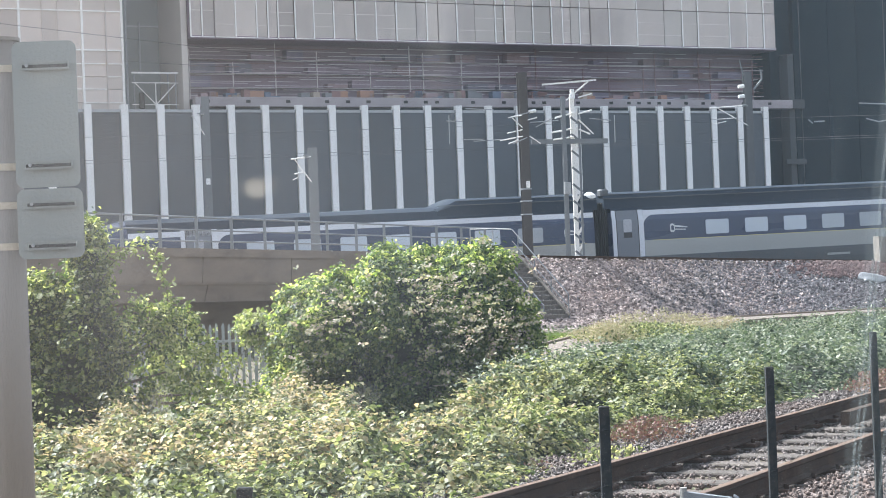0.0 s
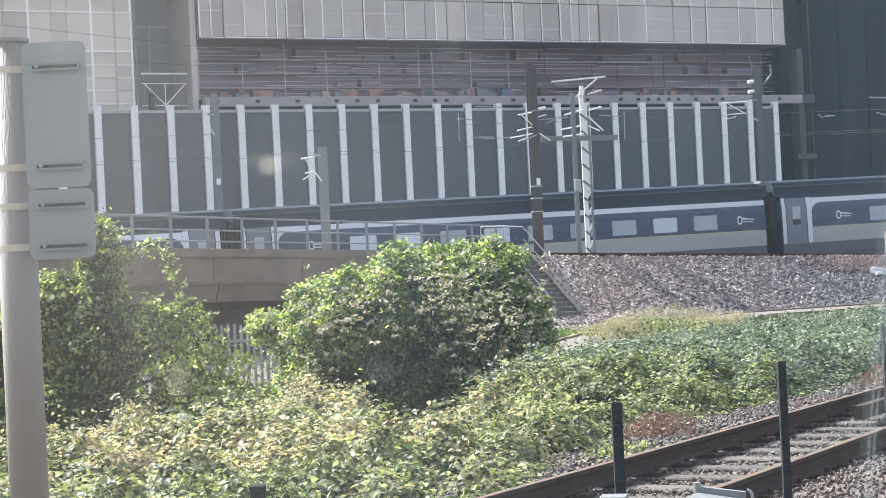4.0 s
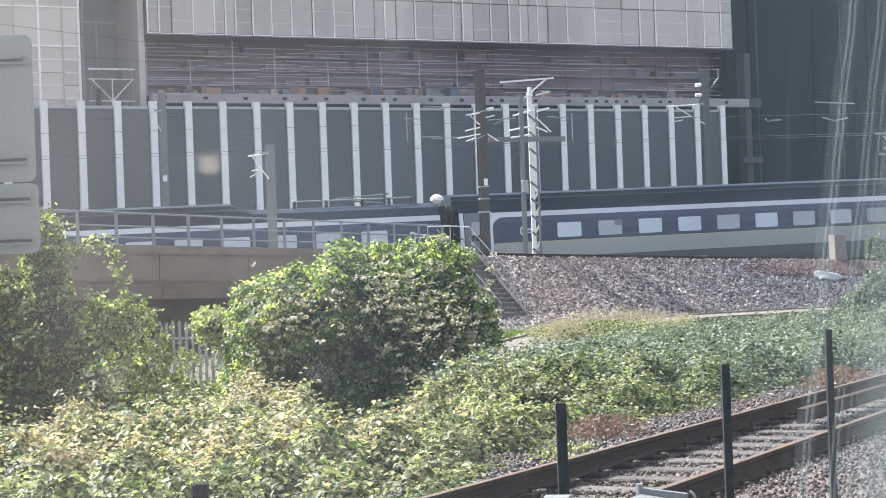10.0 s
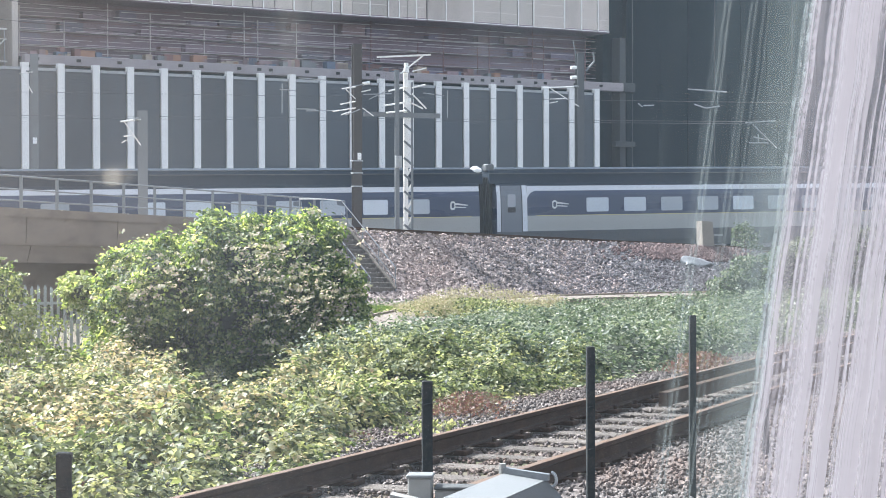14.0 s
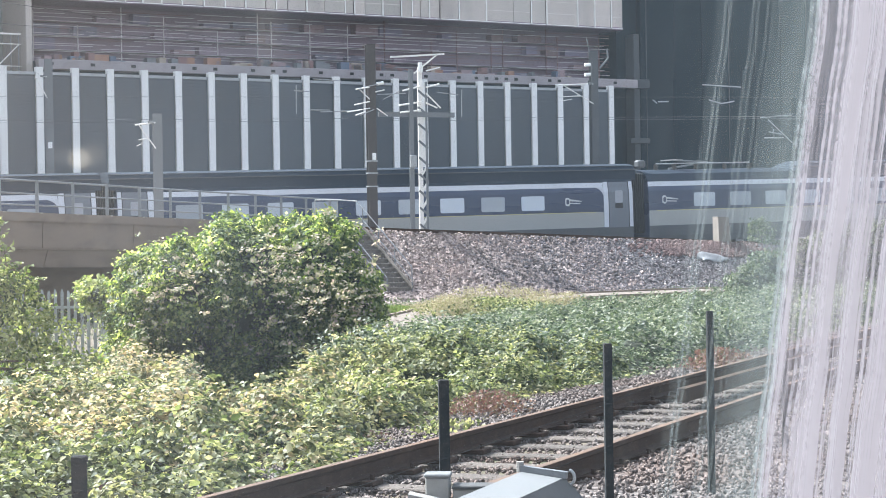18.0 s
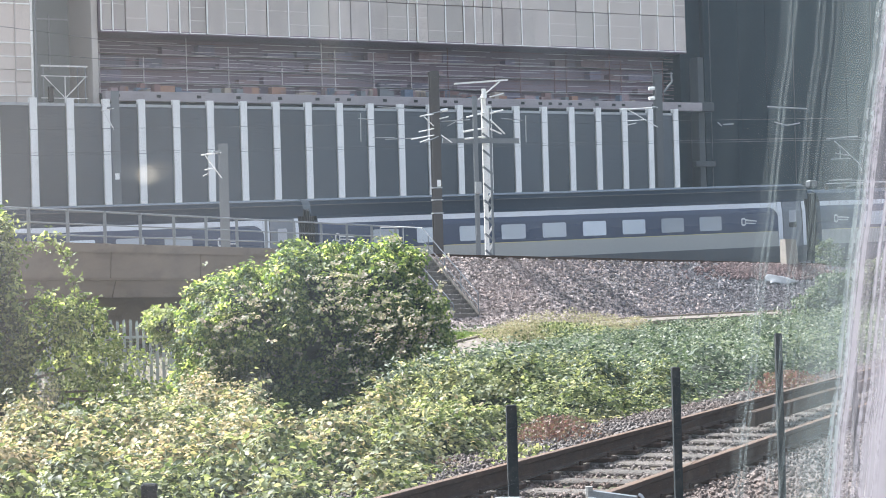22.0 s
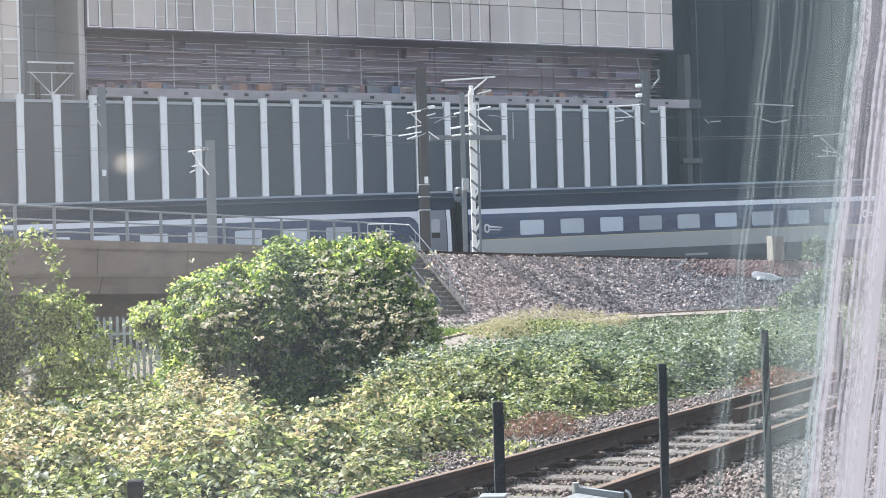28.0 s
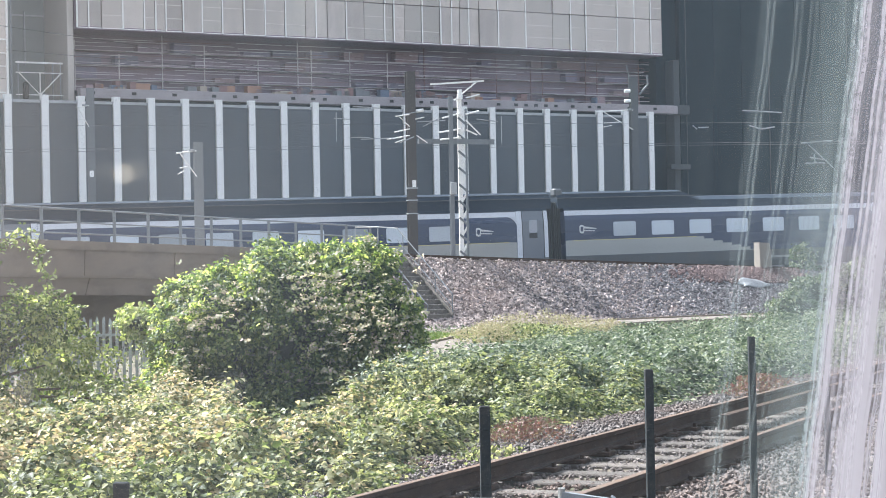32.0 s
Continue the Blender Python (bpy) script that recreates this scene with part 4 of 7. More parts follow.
# ---- train ----
NAVY = surface("dark_navy_paint", (0.022, 0.037, 0.082), 0.32, vary=0.12, scale=0.4, bump=0.02, dirt=(0.04, 0.05, 0.075), dirt_amount=0.35, dirt_scale=0.5, stretch=(0.3, 1, 2))
ROOF = surface("dusty_blue_grey_roof", (0.022, 0.033, 0.05), 0.9, spec=0.15, vary=0.15, scale=0.5, dirt=(0.038, 0.041, 0.048), dirt_amount=0.5, dirt_scale=0.6, stretch=(0.3, 1, 2))
SILVER = surface("silver_stripe_paint", (0.52, 0.55, 0.60), 0.4, vary=0.06, scale=0.5, dirt=(0.4, 0.4, 0.4), dirt_amount=0.3, dirt_scale=0.6)
PALE_BODY = surface("pale_grey_body_paint", (0.30, 0.31, 0.30), 0.4, vary=0.08, scale=0.4, dirt=(0.26, 0.255, 0.235), dirt_amount=0.5, dirt_scale=0.5, stretch=(0.3, 1, 2))
SKIRT = surface("dark_grey_skirt", (0.075, 0.082, 0.09), 0.6, vary=0.2, scale=0.6, dirt=(0.1, 0.09, 0.08), dirt_amount=0.5)
DOOR = surface("blue_grey_door_paint", (0.12, 0.135, 0.16), 0.4, vary=0.08, scale=0.8)
# pale tints hold the brightness seen through and reflected in the glass
WINDOW = glazing("pale_train_window", (0.40, 0.45, 0.51), 0.12, 0.35)
DOOR_GLASS = glazing("door_glass", (0.34, 0.36, 0.40), 0.06, 0.1)
GREY_BAR = surface("pale_grey_mark", (0.5, 0.52, 0.54), 0.5)
YELLOW = surface("yellow_line_paint", (0.5, 0.45, 0.2), 0.5)
CAR, END = 25.0, 0.42
SIDE = [(0.10, 0.25), (0.03, 0.55), (0.0, 1.02), (0.0, 1.74), (0.02, 2.62), (0.07, 2.83), (0.10, 3.06), (0.32, 3.40), (0.75, 3.56), (1.45, 3.60)]


def side_y(z):
    return float(np.interp(z, [p[1] for p in SIDE], [p[0] for p in SIDE]))


def strip(x0, x1, z0, z1, proud=0.012, taper=None):
    """A painted band on both long sides; taper: (x, z) where its lower edge has risen."""
    s = Solid()
    zs = [z0] + [p[1] for p in SIDE if z0 + 0.01 < p[1] < z1 - 0.01] + [z1]
    for flip in (0, 1):
        pts = []
        for x in (x0, x1):
            for z in zs:
                for d in (proud, -0.03):
                    y = side_y(z) - d
                    pts.append((x, 2.9 - y if flip else y, z))
        n = len(zs) * 2
        q = []
        for i in range(len(zs) - 1):
            a = 2 * i
            q += [(a, a + 2, n + a + 2, n + a), (a + 1, n + a + 1, n + a + 3, a + 3)]
        q += [(0, n, n + 1, 1), (n - 2, n - 1, 2 * n - 1, 2 * n - 2)]
        for i in range(len(zs) - 1):
            a = 2 * i
            q += [(a, a + 1, a + 3, a + 2), (n + a, n + a + 2, n + a + 3, n + a + 1)]
        s.add(pts, q)
    return s


def carriage(number, doors, plain_ends, wells, nose=0):
    """doors, plain_ends, wells: sets of 'L' and 'R', the ends that have them. nose: -1 at the left end, 1 at the right end."""
    t = empty("train_carriage", Matrix(), "navy and silver high-speed train carriage with pale windows", "train carriage", "carriages of the train")
    x0, x1 = END, CAR - END
    if nose < 0:
        x0 = 4.2
    if nose > 0:
        x1 = CAR - 4.2
    # closed body shell
    ring = SIDE + [(2.9 - y, z) for y, z in SIDE[-2::-1]]
    sh = Solid()
    n = len(ring)
    cuts = [(x0, 1, 0), (x1, 1, 0)]
    if nose < 0:
        cuts = [(-0.3, 0.12, 0.9), (0.1, 0.34, 0.75), (0.8, 0.55, 0.55), (1.7, 0.76, 0.32), (2.8, 0.92, 0.12), (x0, 1, 0)] + cuts[1:]
    if nose > 0:
        cuts = cuts[:1] + [(x1, 1, 0), (CAR - 2.8, 0.92, 0.12), (CAR - 1.7, 0.76, 0.32), (CAR - 0.8, 0.55, 0.55), (CAR - 0.1, 0.34, 0.75), (CAR + 0.3, 0.12, 0.9)]
    for x, k, d in cuts:
        sh.v += [(x, 1.45 + (y - 1.45) * (0.35 + 0.65 * k), 0.25 + (z - 0.25) * k) for y, z in ring]
    for i in range(len(cuts) - 1):
        for j in range(n):
            a = i * n
            sh.face(a + j, a + (j + 1) % n, a + n + (j + 1) % n, a + n + j)
    sh.face(*range(n))
    sh.face(*range(len(sh.v) - 1, len(sh.v) - 1 - n, -1))
    part("body", sh, [NAVY], t)
    # roof skin and raised fairing
    rf = Solid()
    prof = [p for p in SIDE if p[1] >= 3.06]
    prof = [(y - 0.015, z + 0.012) for y, z in prof]
    rr = prof + [(2.9 - y, z) for y, z in prof[-2::-1]]
    rf.sweep(rr + [(2.8, 3.0), (0.1, 3.0)], [((x, 0, 0), (0, 1, 0)) for x in (x0, x1)])
    part("roof", rf, ROOF, t, "dusty blue-grey roof")
    fx0, fx1 = x0 - 0.25 * (nose >= 0), x1 + 0.25 * (nose <= 0)
    if nose < 0:
        fx0 = 17.4
    if nose > 0:
        fx1 = CAR - 17.4
    if "L" in wells:
        fx0 = 8.6
    if "R" in wells:
        fx1 = CAR - 8.6
    ramp = lambda e: 0.9 if e else 0.12
    fr = Solid()
    fair = [(0.16, 3.16), (0.2, 3.62), (0.34, 3.80), (0.8, 3.9), (1.45, 3.92), (2.1, 3.9), (2.56, 3.80), (2.7, 3.62), (2.74, 3.16)]
    la, lb = (nose < 0) or ("L" in wells), (nose > 0) or ("R" in wells)
    low = [(y, 3.1 + (z - 3.1) * 0.55) for y, z in fair]
    n = len(fair)
    sec = [(fx0, low if la else fair), (fx0 + ramp(la), fair), (fx1 - ramp(lb), fair), (fx1, low if lb else fair)]
    for x, pr in sec:
        fr.v += [(x, y, z) for y, z in pr]
    for i in range(3):
        for j in range(n):
            a = i * n
            fr.face(a + j, a + (j + 1) % n, a + n + (j + 1) % n, a + n + j)
    fr.face(*range(n))
    fr.face(*range(4 * n - 1, 3 * n - 1, -1))
    fairing = part("roof_fairing", fr, ROOF, t, "raised grey roof fairing")
    part("gutter", Solid().box(fx0, fx1, 0.13, 0.19, 3.60, 3.63), SKIRT, fairing, "dull line along the roof edge")
    part("roof_line", Solid().box(fx0 + 0.9 * la, fx1 - 0.9 * lb, 0.30, 0.36, 3.79, 3.81), SKIRT, fairing, "thin pale line along the roof")
    # equipment in a roof well
    for e in sorted(wells):
        g = (lambda a: a) if e == "L" else (lambda a: CAR - a)
        for a in (1.4, 2.4, 3.6, 5.2, 6.6):
            ins = Solid().tube((g(a), 0.9, 3.58), (g(a), 0.9, 3.86), 0.07, 8)
            for i in range(4):
                ins.tube((g(a), 0.9, 3.62 + i * 0.06), (g(a), 0.9, 3.645 + i * 0.06), 0.12, 8)
            part("insulator", ins, BROWN_MAST, t)
        part("bus_bar", Solid().tube((g(1.4), 0.9, 3.88), (g(6.6), 0.9, 3.88), 0.03), STEEL, t)
        pg = Solid().tube((g(2.4), 1.45, 3.65), (g(4.6), 1.45, 3.95), 0.04).tube((g(4.6), 1.45, 3.95), (g(2.6), 1.45, 4.05), 0.03).beam((g(2.6), 0.7, 4.06), (g(2.6), 2.2, 4.06), 0.3, 0.05)
        part("pantograph", pg, GREY_STEEL, t, "folded pantograph")
    # painted bands
    bx0, bx1 = x0 + 0.01, x1 - 0.01
    dl, dr = "L" in doors, "R" in doors
    ex0 = bx0 + (1.55 if dl and nose >= 0 else 0)
    ex1 = bx1 - (1.55 if dr and nose <= 0 else 0)
    part("stripe", strip(ex0, ex1, 2.83, 3.05, 0.02), SILVER, t, "silver stripe along the eaves")
    lp0, lp1 = ex0, ex1
    if number == 16:
        lp1 = 7.6
        for i in range(6):
            part("lower_panel", strip(lp1 + i * 0.5, lp1 + i * 0.5 + 0.5, 1.02, 1.72 - 0.11 * (i + 1), 0.014), PALE_BODY, t)
    part("lower_panel", strip(lp0, lp1, 1.02, 1.72, 0.014), PALE_BODY, t, "pale grey lower body panel")
    part("yellow_line", strip(lp0 + 0.4, lp1 - 0.4, 1.70, 1.725, 0.018), YELLOW, t)
    part("skirt", strip(bx0, bx1, 0.26, 1.01, 0.016), SKIRT, t, "dark grey skirt over the bogies")
    bogs = Solid()
    for c in (3.8, CAR - 3.8):
        bogs.box(c - 1.6, c + 1.6, 0.35, 2.55, 0.12, 0.5, edge=0.05)
        for q in (-1.25, 1.25):
            for y in (0.6, 2.15):
                bogs.tube((c + q, y, 0.46), (c + q, y + 0.13, 0.46), 0.46, 16)
    part("bogie", bogs, BLACK, t, "black bogies and wheels")
    # doors with pale pillars
    for e, have in (("L", dl), ("R", dr)):
        if not have:
            continue
        if nose < 0 and e == "L":
            base = 6.3
            g = lambda a: base + a
        elif nose > 0 and e == "R":
            base = CAR - 6.3
            g = lambda a: base - a
        else:
            g = (lambda a: END + a) if e == "L" else (lambda a: CAR - END - a)
        xa, xb = sorted((g(0.24), g(1.26)))
        leaf = part("door", strip(xa, xb, 1.0, 3.12, 0.02), DOOR, t, "blue-grey carriage door")
        xm_ = (xa + xb) / 2
        for flip in (0, 1):
            y = side_y(2.4) - 0.032
            y0, y1 = (y, y + 0.02) if not flip else (2.9 - y - 0.02, 2.9 - y)
            part("door_window", Solid().plate(rounded(xm_ - 0.2, xm_ + 0.2, 2.12, 2.68, 0.07), y0, y1), DOOR_GLASS, leaf)
            part("lower_glass", Solid().plate(rounded(xm_ - 0.2, xm_ + 0.2, 1.83, 2.1, 0.05), y0, y1), BLACK, leaf)
        for a, b in ((0.02, 0.2), (1.3, 1.54)):
            xa, xb = sorted((g(a), g(b)))
            part("pillar", strip(xa, xb, 1.02, 3.08, 0.024), SILVER, t, "silver door pillar")
        # curve of the stripe into the pillar
        arc = [(1.53 + 0.55 * (1 - math.sin(q)), 2.84 - 0.5 * (1 - math.cos(q))) for q in [math.pi / 2 * i / 8 for i in range(9)]]
        ring_ = [(g(1.53), 2.84)] + [(g(a), z_) for a, z_ in arc]
        if g(1) < g(0):
            ring_.reverse()
        c = Solid()
        for y in (side_y(2.7) - 0.022, 2.9 - side_y(2.7) - 0.02):
            c.plate(ring_, y, y + 0.042)
        part("pillar_curve", c, SILVER, t)
        # outer line of the rubber edge
        for a in (0.22, 1.28):
            part("door_seal", strip(g(a) - 0.012, g(a) + 0.012, 1.0, 3.12, 0.026), BLACK, leaf)
    # windows
    a = 3.45 if "L" in plain_ends or not dl else 5.6
    b = CAR - (3.45 if "R" in plain_ends or not dr else 5.6)
    if nose < 0:
        a = 9.6
    if nose > 0:
        b = CAR - 9.6
    count = int(round((b - a) / 1.98))
    rw = random.Random(number * 7)
    for i in range(count + 1):
        c = a + (b - a) * i / count
        y = side_y(2.2)
        for y0, y1 in ((y - 0.02, y + 0.02), (2.9 - y - 0.02, 2.9 - y + 0.02)):
            part("window", Solid().plate(rounded(c - 0.58, c + 0.58, 1.86, 2.50, 0.07), y0, y1), WINDOW, t, "pale train window")
        if rw.random() < 0.05:
            part("curtain", Solid().plate([(c + 0.2, 2.3), (c + 0.56, 2.24), (c + 0.56, 2.48), (c + 0.2, 2.48)], y - 0.028, y - 0.021), DOOR, t, "grey blind drawn part of the way")
    # lettering as plain marks
    for e in ("L", "R"):
        if e in plain_ends or (nose < 0 and e == "L") or (nose > 0 and e == "R"):
            continue
        far_in = 3.6 if e in doors else 1.5
        c = far_in if e == "L" else CAR - far_in
        lg = Solid()
        y = side_y(2.25)
        lg.plate(rounded(c - 0.36, c - 0.12, 2.02, 2.4, 0.1), y - 0.02, y - 0.014)
        lg.plate([(c - 0.12, 2.24), (c + 0.5, 2.2), (c + 0.5, 2.24), (c - 0.12, 2.33)], y - 0.02, y - 0.014)
        lg.plate([(c - 0.12, 2.12), (c + 0.42, 2.1), (c + 0.42, 2.14), (c - 0.12, 2.17)], y - 0.02, y - 0.014)
        emb_ = part("emblem", lg, GREY_BAR, t, "pale grey emblem and bars")
        part("emblem_centre", Solid().plate(rounded(c - 0.3, c - 0.17, 2.1, 2.32, 0.05), y - 0.024, y - 0.019), NAVY, emb_)
    # bellows between carriages
    for e in (0, 1):
        if (e == 0 and nose < 0) or (e == 1 and nose > 0):
            continue
        g0, g1 = (0.02, END) if e == 0 else (CAR - END, CAR - 0.02)
        bl = Solid()
        for i in range(4):
            xa = g0 + (g1 - g0) * i / 4
            bl.box(xa, xa + (g1 - g0) / 4 - 0.03, 0.35, 2.55, 0.7, 3.45, edge=0.03)
        part("gangway_bellows", bl, BLACK, t, "black folding gangway")
    if "R" not in doors and nose <= 0:
        part("roof_box", Solid().box(CAR - 0.62, CAR - 0.12, 0.2, 0.75, 3.55, 3.95, edge=0.14), WHITE_PART if number in (1, 5, 7) else SKIRT, t, "grey cable box at the carriage end")
    elif number % 2 == 0 or number == 8:
        part("roof_box", Solid().box(0.1, 0.5, 0.3, 0.75, 3.7, 4.05, edge=0.06), SKIRT, t, "pale cable box at the carriage end")
    part("step_plate", Solid().box(11.2, 12.4, -0.005, 0.1, 0.62, 0.72, edge=0.01), PALE_BODY, t)
    return t


CARS = []
for number in range(1, 17):
    doors = {1: "L", 2: "LR", 8: "LR", 9: "LR", 15: "LR", 16: "R"}.get(number, "L" if number < 8 else "R")
    plain = {2: "R", 8: "R", 9: "L", 15: "L"}.get(number, "")
    well = {4: "R", 5: "R", 10: "L", 12: "L"}.get(number, "")
    CARS.append(carriage(number, set(doors), set(plain), set(well), {1: -1, 16: 1}.get(number, 0)))

# ---- bridge over the lane ----
B_AT, B_DIR, B_FALL = Vector((-10.78, 58.0, 3.36)), Vector((0.545, 0.838, 0)), -0.0293
B_BACK = Vector((-B_DIR.y, B_DIR.x, 0))


def bridge_point(a, back=0.0, below=0.0):
    p = B_AT + B_DIR * a + B_BACK * back
    return Vector((p.x, p.y, B_AT.z + B_FALL * a - below))


bridge = empty("railway_bridge", Matrix(), "concrete railway bridge with a stained fascia beam and steel railing", "bridge")
sp = [(bridge_point(a), B_BACK) for a in np.linspace(-14, 24.5, 12)]
part("deck", Solid().sweep([(0.05, -1.16), (34, -1.16), (34, -2.5), (1.2, -2.5), (0.75, -2.25), (0.05, -2.2)], sp), CONCRETE, bridge, "concrete deck slab")
part("parapet_kerb", Solid().sweep([(-0.12, -1.02), (0.4, -1.02), (0.4, -1.16), (-0.12, -1.3)], sp), CONCRETE, bridge, "concrete edge of the deck")
for i in range(8):
    a0 = -13.5 + i * 4.72
    fa = Solid().sweep([(-0.05, -1.3), (0.05, -1.3), (0.05, -2.13), (0.0, -2.13)], [(bridge_point(a), B_BACK) for a in (a0, a0 + 4.68)])
    part("fascia_panel", fa, CONCRETE, bridge, "stained concrete fascia panel")
    lo = Solid().sweep([(0.12, -2.2), (0.3, -2.2), (0.5, -2.75), (0.3, -2.75)], [(bridge_point(a + 0.4), B_BACK) for a in (a0, a0 + 4.68)])
    part("fascia_panel", lo, CONCRETE, bridge)
part("soffit_beam", Solid().sweep([(1.0, -2.75), (3.0, -2.75), (3.0, -2.5), (1.0, -2.5)], sp), CONCRETE, bridge)
# abutments under the deck
for s0, s1 in ((14.0, 24.0), (-26.0, -13.0)):
    part("abutment", Solid().sweep([(0.6, -2.5), (30, -2.5), (30, -9), (0.6, -9)], [(bridge_point(a), B_BACK) for a in (s0, s1)]), CONCRETE, bridge, "concrete abutment wall in the shade of the deck")
part("pier_wall", Solid().sweep([(2.6, -2.5), (3.4, -2.5), (3.4, -9), (2.6, -9)], [(bridge_point(a), B_BACK) for a in (-26, 24)]), CONCRETE, bridge, "shaded wall beyond the lane")
railing = empty("bridge_railing", Matrix(), "grey steel tube railing along the bridge edge", "railing")
RAILING = surface("grey_railing_paint", (0.19, 0.20, 0.215), 0.5, 0.2, vary=0.15)
for d, name in ((0.0, "handrail"), (0.42, "middle_rail"), (0.78, "lower_rail")):
    part(name, Solid().tube(bridge_point(-13, 0.05, d), bridge_point(23.5, 0.05, d), 0.032 if d == 0 else 0.026), RAILING, railing)
for i in range(21):
    a = -12.6 + i * 1.78
    s = Solid().beam(bridge_point(a, 0.05, 1.1), bridge_point(a, 0.05, -0.03), 0.10, 0.09)
    p = part("post", s, RAILING, railing)
    part("foot_plate", Solid().box(-0.14, 0.14, -0.09, 0.09, -0.02, 0.02).mesh("foot_plate", PALE_CONCRETE), PALE_CONCRETE, p).location = bridge_point(a, 0.0, 1.03)
# flight of steps down the embankment beside the bridge, a handrail on each side


def slope_z(s, off):
    """Height of the stone slope, off metres from the line of the train's side."""
    return -0.9 + (off + 8.2) * 0.5 if off < -8.2 else -0.9 + (off + 8.2) / 2.95 * (float(crest_z(s)) + 0.9)


def step_point(f, side, up):
    """f: 0 at the head of the steps, 1 at their foot; side: 0 to 1 across them."""
    off, s = -5.3 - 3.0 * f, 8.05 + 0.75 * f + 1.05 * side
    return line_point(s, off, slope_z(s, off) + up)


gate = empty("step_handrail", Matrix(), "grey tube handrails beside the embankment steps", "handrail")
for side, high, head in ((0.0, 0.55, 0.0), (1.0, 0.95, -0.12)):
    for up, r_ in ((high, 0.02), (high * 0.5, 0.015)):
        part("tube", Solid().tube(step_point(head, side, up), step_point(1.0, side, up), r_), GREY_STEEL, gate)
    for f_ in (0.0, 0.33, 0.66, 1.0):
        part("post", Solid().tube(step_point(f_, side, -0.2), step_point(f_, side, high), 0.02), GREY_STEEL, gate)
head_ = [step_point(-0.12, 1.0, 0.95), Vector((2.0, 76.4, 2.66)), Vector((1.1, 76.2, 2.66))]
for a, b in zip(head_, head_[1:]):
    part("tube", Solid().tube(a, b, 0.02), WHITE_PAINT, gate, "white-painted head of the handrail")
for p in head_[1:]:
    part("post", Solid().tube(p, p - Vector((0, 0, 1.25)), 0.02), STEEL, gate)
STEP_WOOD = surface("weathered_step", (0.15, 0.13, 0.115), 0.95, vary=0.3, scale=2.0, bump=0.2, dirt=(0.03, 0.035, 0.02), dirt_amount=0.6, dirt_scale=3)
steps = empty("steps", Matrix(), "narrow flight of weathered steps down the embankment", "steps")
step_yaw = math.degrees(math.atan2(LINE_DIR.y, LINE_DIR.x))
for i in range(13):
    p = step_point((i + 0.5) / 13, 0.5, 0.12)
    st_ = part("step", Solid().box(-0.5, 0.5, -0.13, 0.13, -0.5, 0.0, edge=0.015), STEP_WOOD, steps)
    st_.matrix_basis = pose(p.x, p.y, p.z, 0, 0, step_yaw)
for side in (0.0, 1.0):
    part("stringer", Solid().beam(step_point(0, side, 0.1), step_point(1, side, 0.1), 0.06, 0.25), STEP_WOOD, steps, "weathered board beside the steps")
# upper track on the crest, rails and sleepers
upper = empty("railway_track", Matrix(), "main line track with dark rails along the crest of the embankment", "railway track")
for off in (-4.75, -3.25):
    st = [(line_point(s, off, float(crest_z(s)) + 0.17), LINE_OUT) for s in np.linspace(8.0, 70, 20)]
    part("rail", Solid().sweep(RAIL_PROFILE, st), RUST_STEEL, upper, "dark rusted rail")
us = Solid().box(-0.6, 2.1, -0.13, 0.13, -0.16, 0.0, edge=0.01).mesh("sleeper", CONCRETE)
for i in range(55):
    s = 8.2 + i * 0.7
    ob = new("sleeper", us)
    ob.parent = upper
    ob.matrix_basis = pose(*line_point(s, -4.75, float(crest_z(s)) + 0.012), 0, 0, math.degrees(math.atan2(LINE_OUT.y, LINE_OUT.x)))
for off in (0.72, 2.2):
    st = [(line_point(s, off, LINE_Z + LINE_RISE * s), LINE_OUT) for s in np.linspace(-40, 75, 24)]
    part("rail", Solid().sweep(RAIL_PROFILE, st), RUST_STEEL, upper, "rail under the train")
# things on the crest
stub = empty("concrete_post", pose(18.95, 82.62, 0.0, 0, -3, 20), "leaning weathered pale concrete post on the crest", "post")
part("shaft", Solid().add([(-0.32, -0.26, 0.2), (0.32, -0.26, 0.2), (0.32, 0.26, 0.2), (-0.32, 0.26, 0.2), (-0.27, -0.22, 1.78), (0.27, -0.22, 1.72), (0.27, 0.22, 1.72), (-0.27, 0.22, 1.78)],
                          [(3, 2, 1, 0), (4, 5, 6, 7), (0, 1, 5, 4), (1, 2, 6, 5), (2, 3, 7, 6), (3, 0, 4, 7)]), surface("weathered_pale_concrete", (0.22, 0.195, 0.17), 0.9, vary=0.25, scale=2.0, dirt=(0.16, 0.13, 0.10), dirt_amount=0.5), stub)
SHEET = surface("white_plastic_sheet", (0.24, 0.245, 0.25), 0.5, vary=0.1, scale=3)
sh = Solid()
n = 14
for j in range(n):
    for i in range(n):
        u_, v_ = i / (n - 1), j / (n - 1)
        s, off = 24.0 + 1.5 * u_ + 0.1 * math.sin(7 * v_), -6.85 + 0.75 * v_ * math.sin(math.pi * min(1, 0.12 + u_)) ** 0.6
        z = -0.9 + (off + 8.2) / 2.95 * (float(crest_z(s)) + 0.9) + 0.08 + 0.13 * math.sin(math.pi * v_) * math.sin(math.pi * u_) + 0.05 * math.sin(9 * u_ + 4 * v_) * math.sin(5 * v_ + 1)
        sh.v.append(tuple(line_point(s, off, z)))
for j in range(n - 1):
    for i in range(n - 1):
        sh.face(j * n + i, j * n + i + 1, (j + 1) * n + i + 1, (j + 1) * n + i)
ob = tagged(new("plastic_sheet", sh.mesh("plastic_sheet", SHEET, smooth=True)), "crumpled white plastic sheet lying on the ballast slope", "litter")
th = ob.modifiers.new("thickness", "SOLIDIFY")
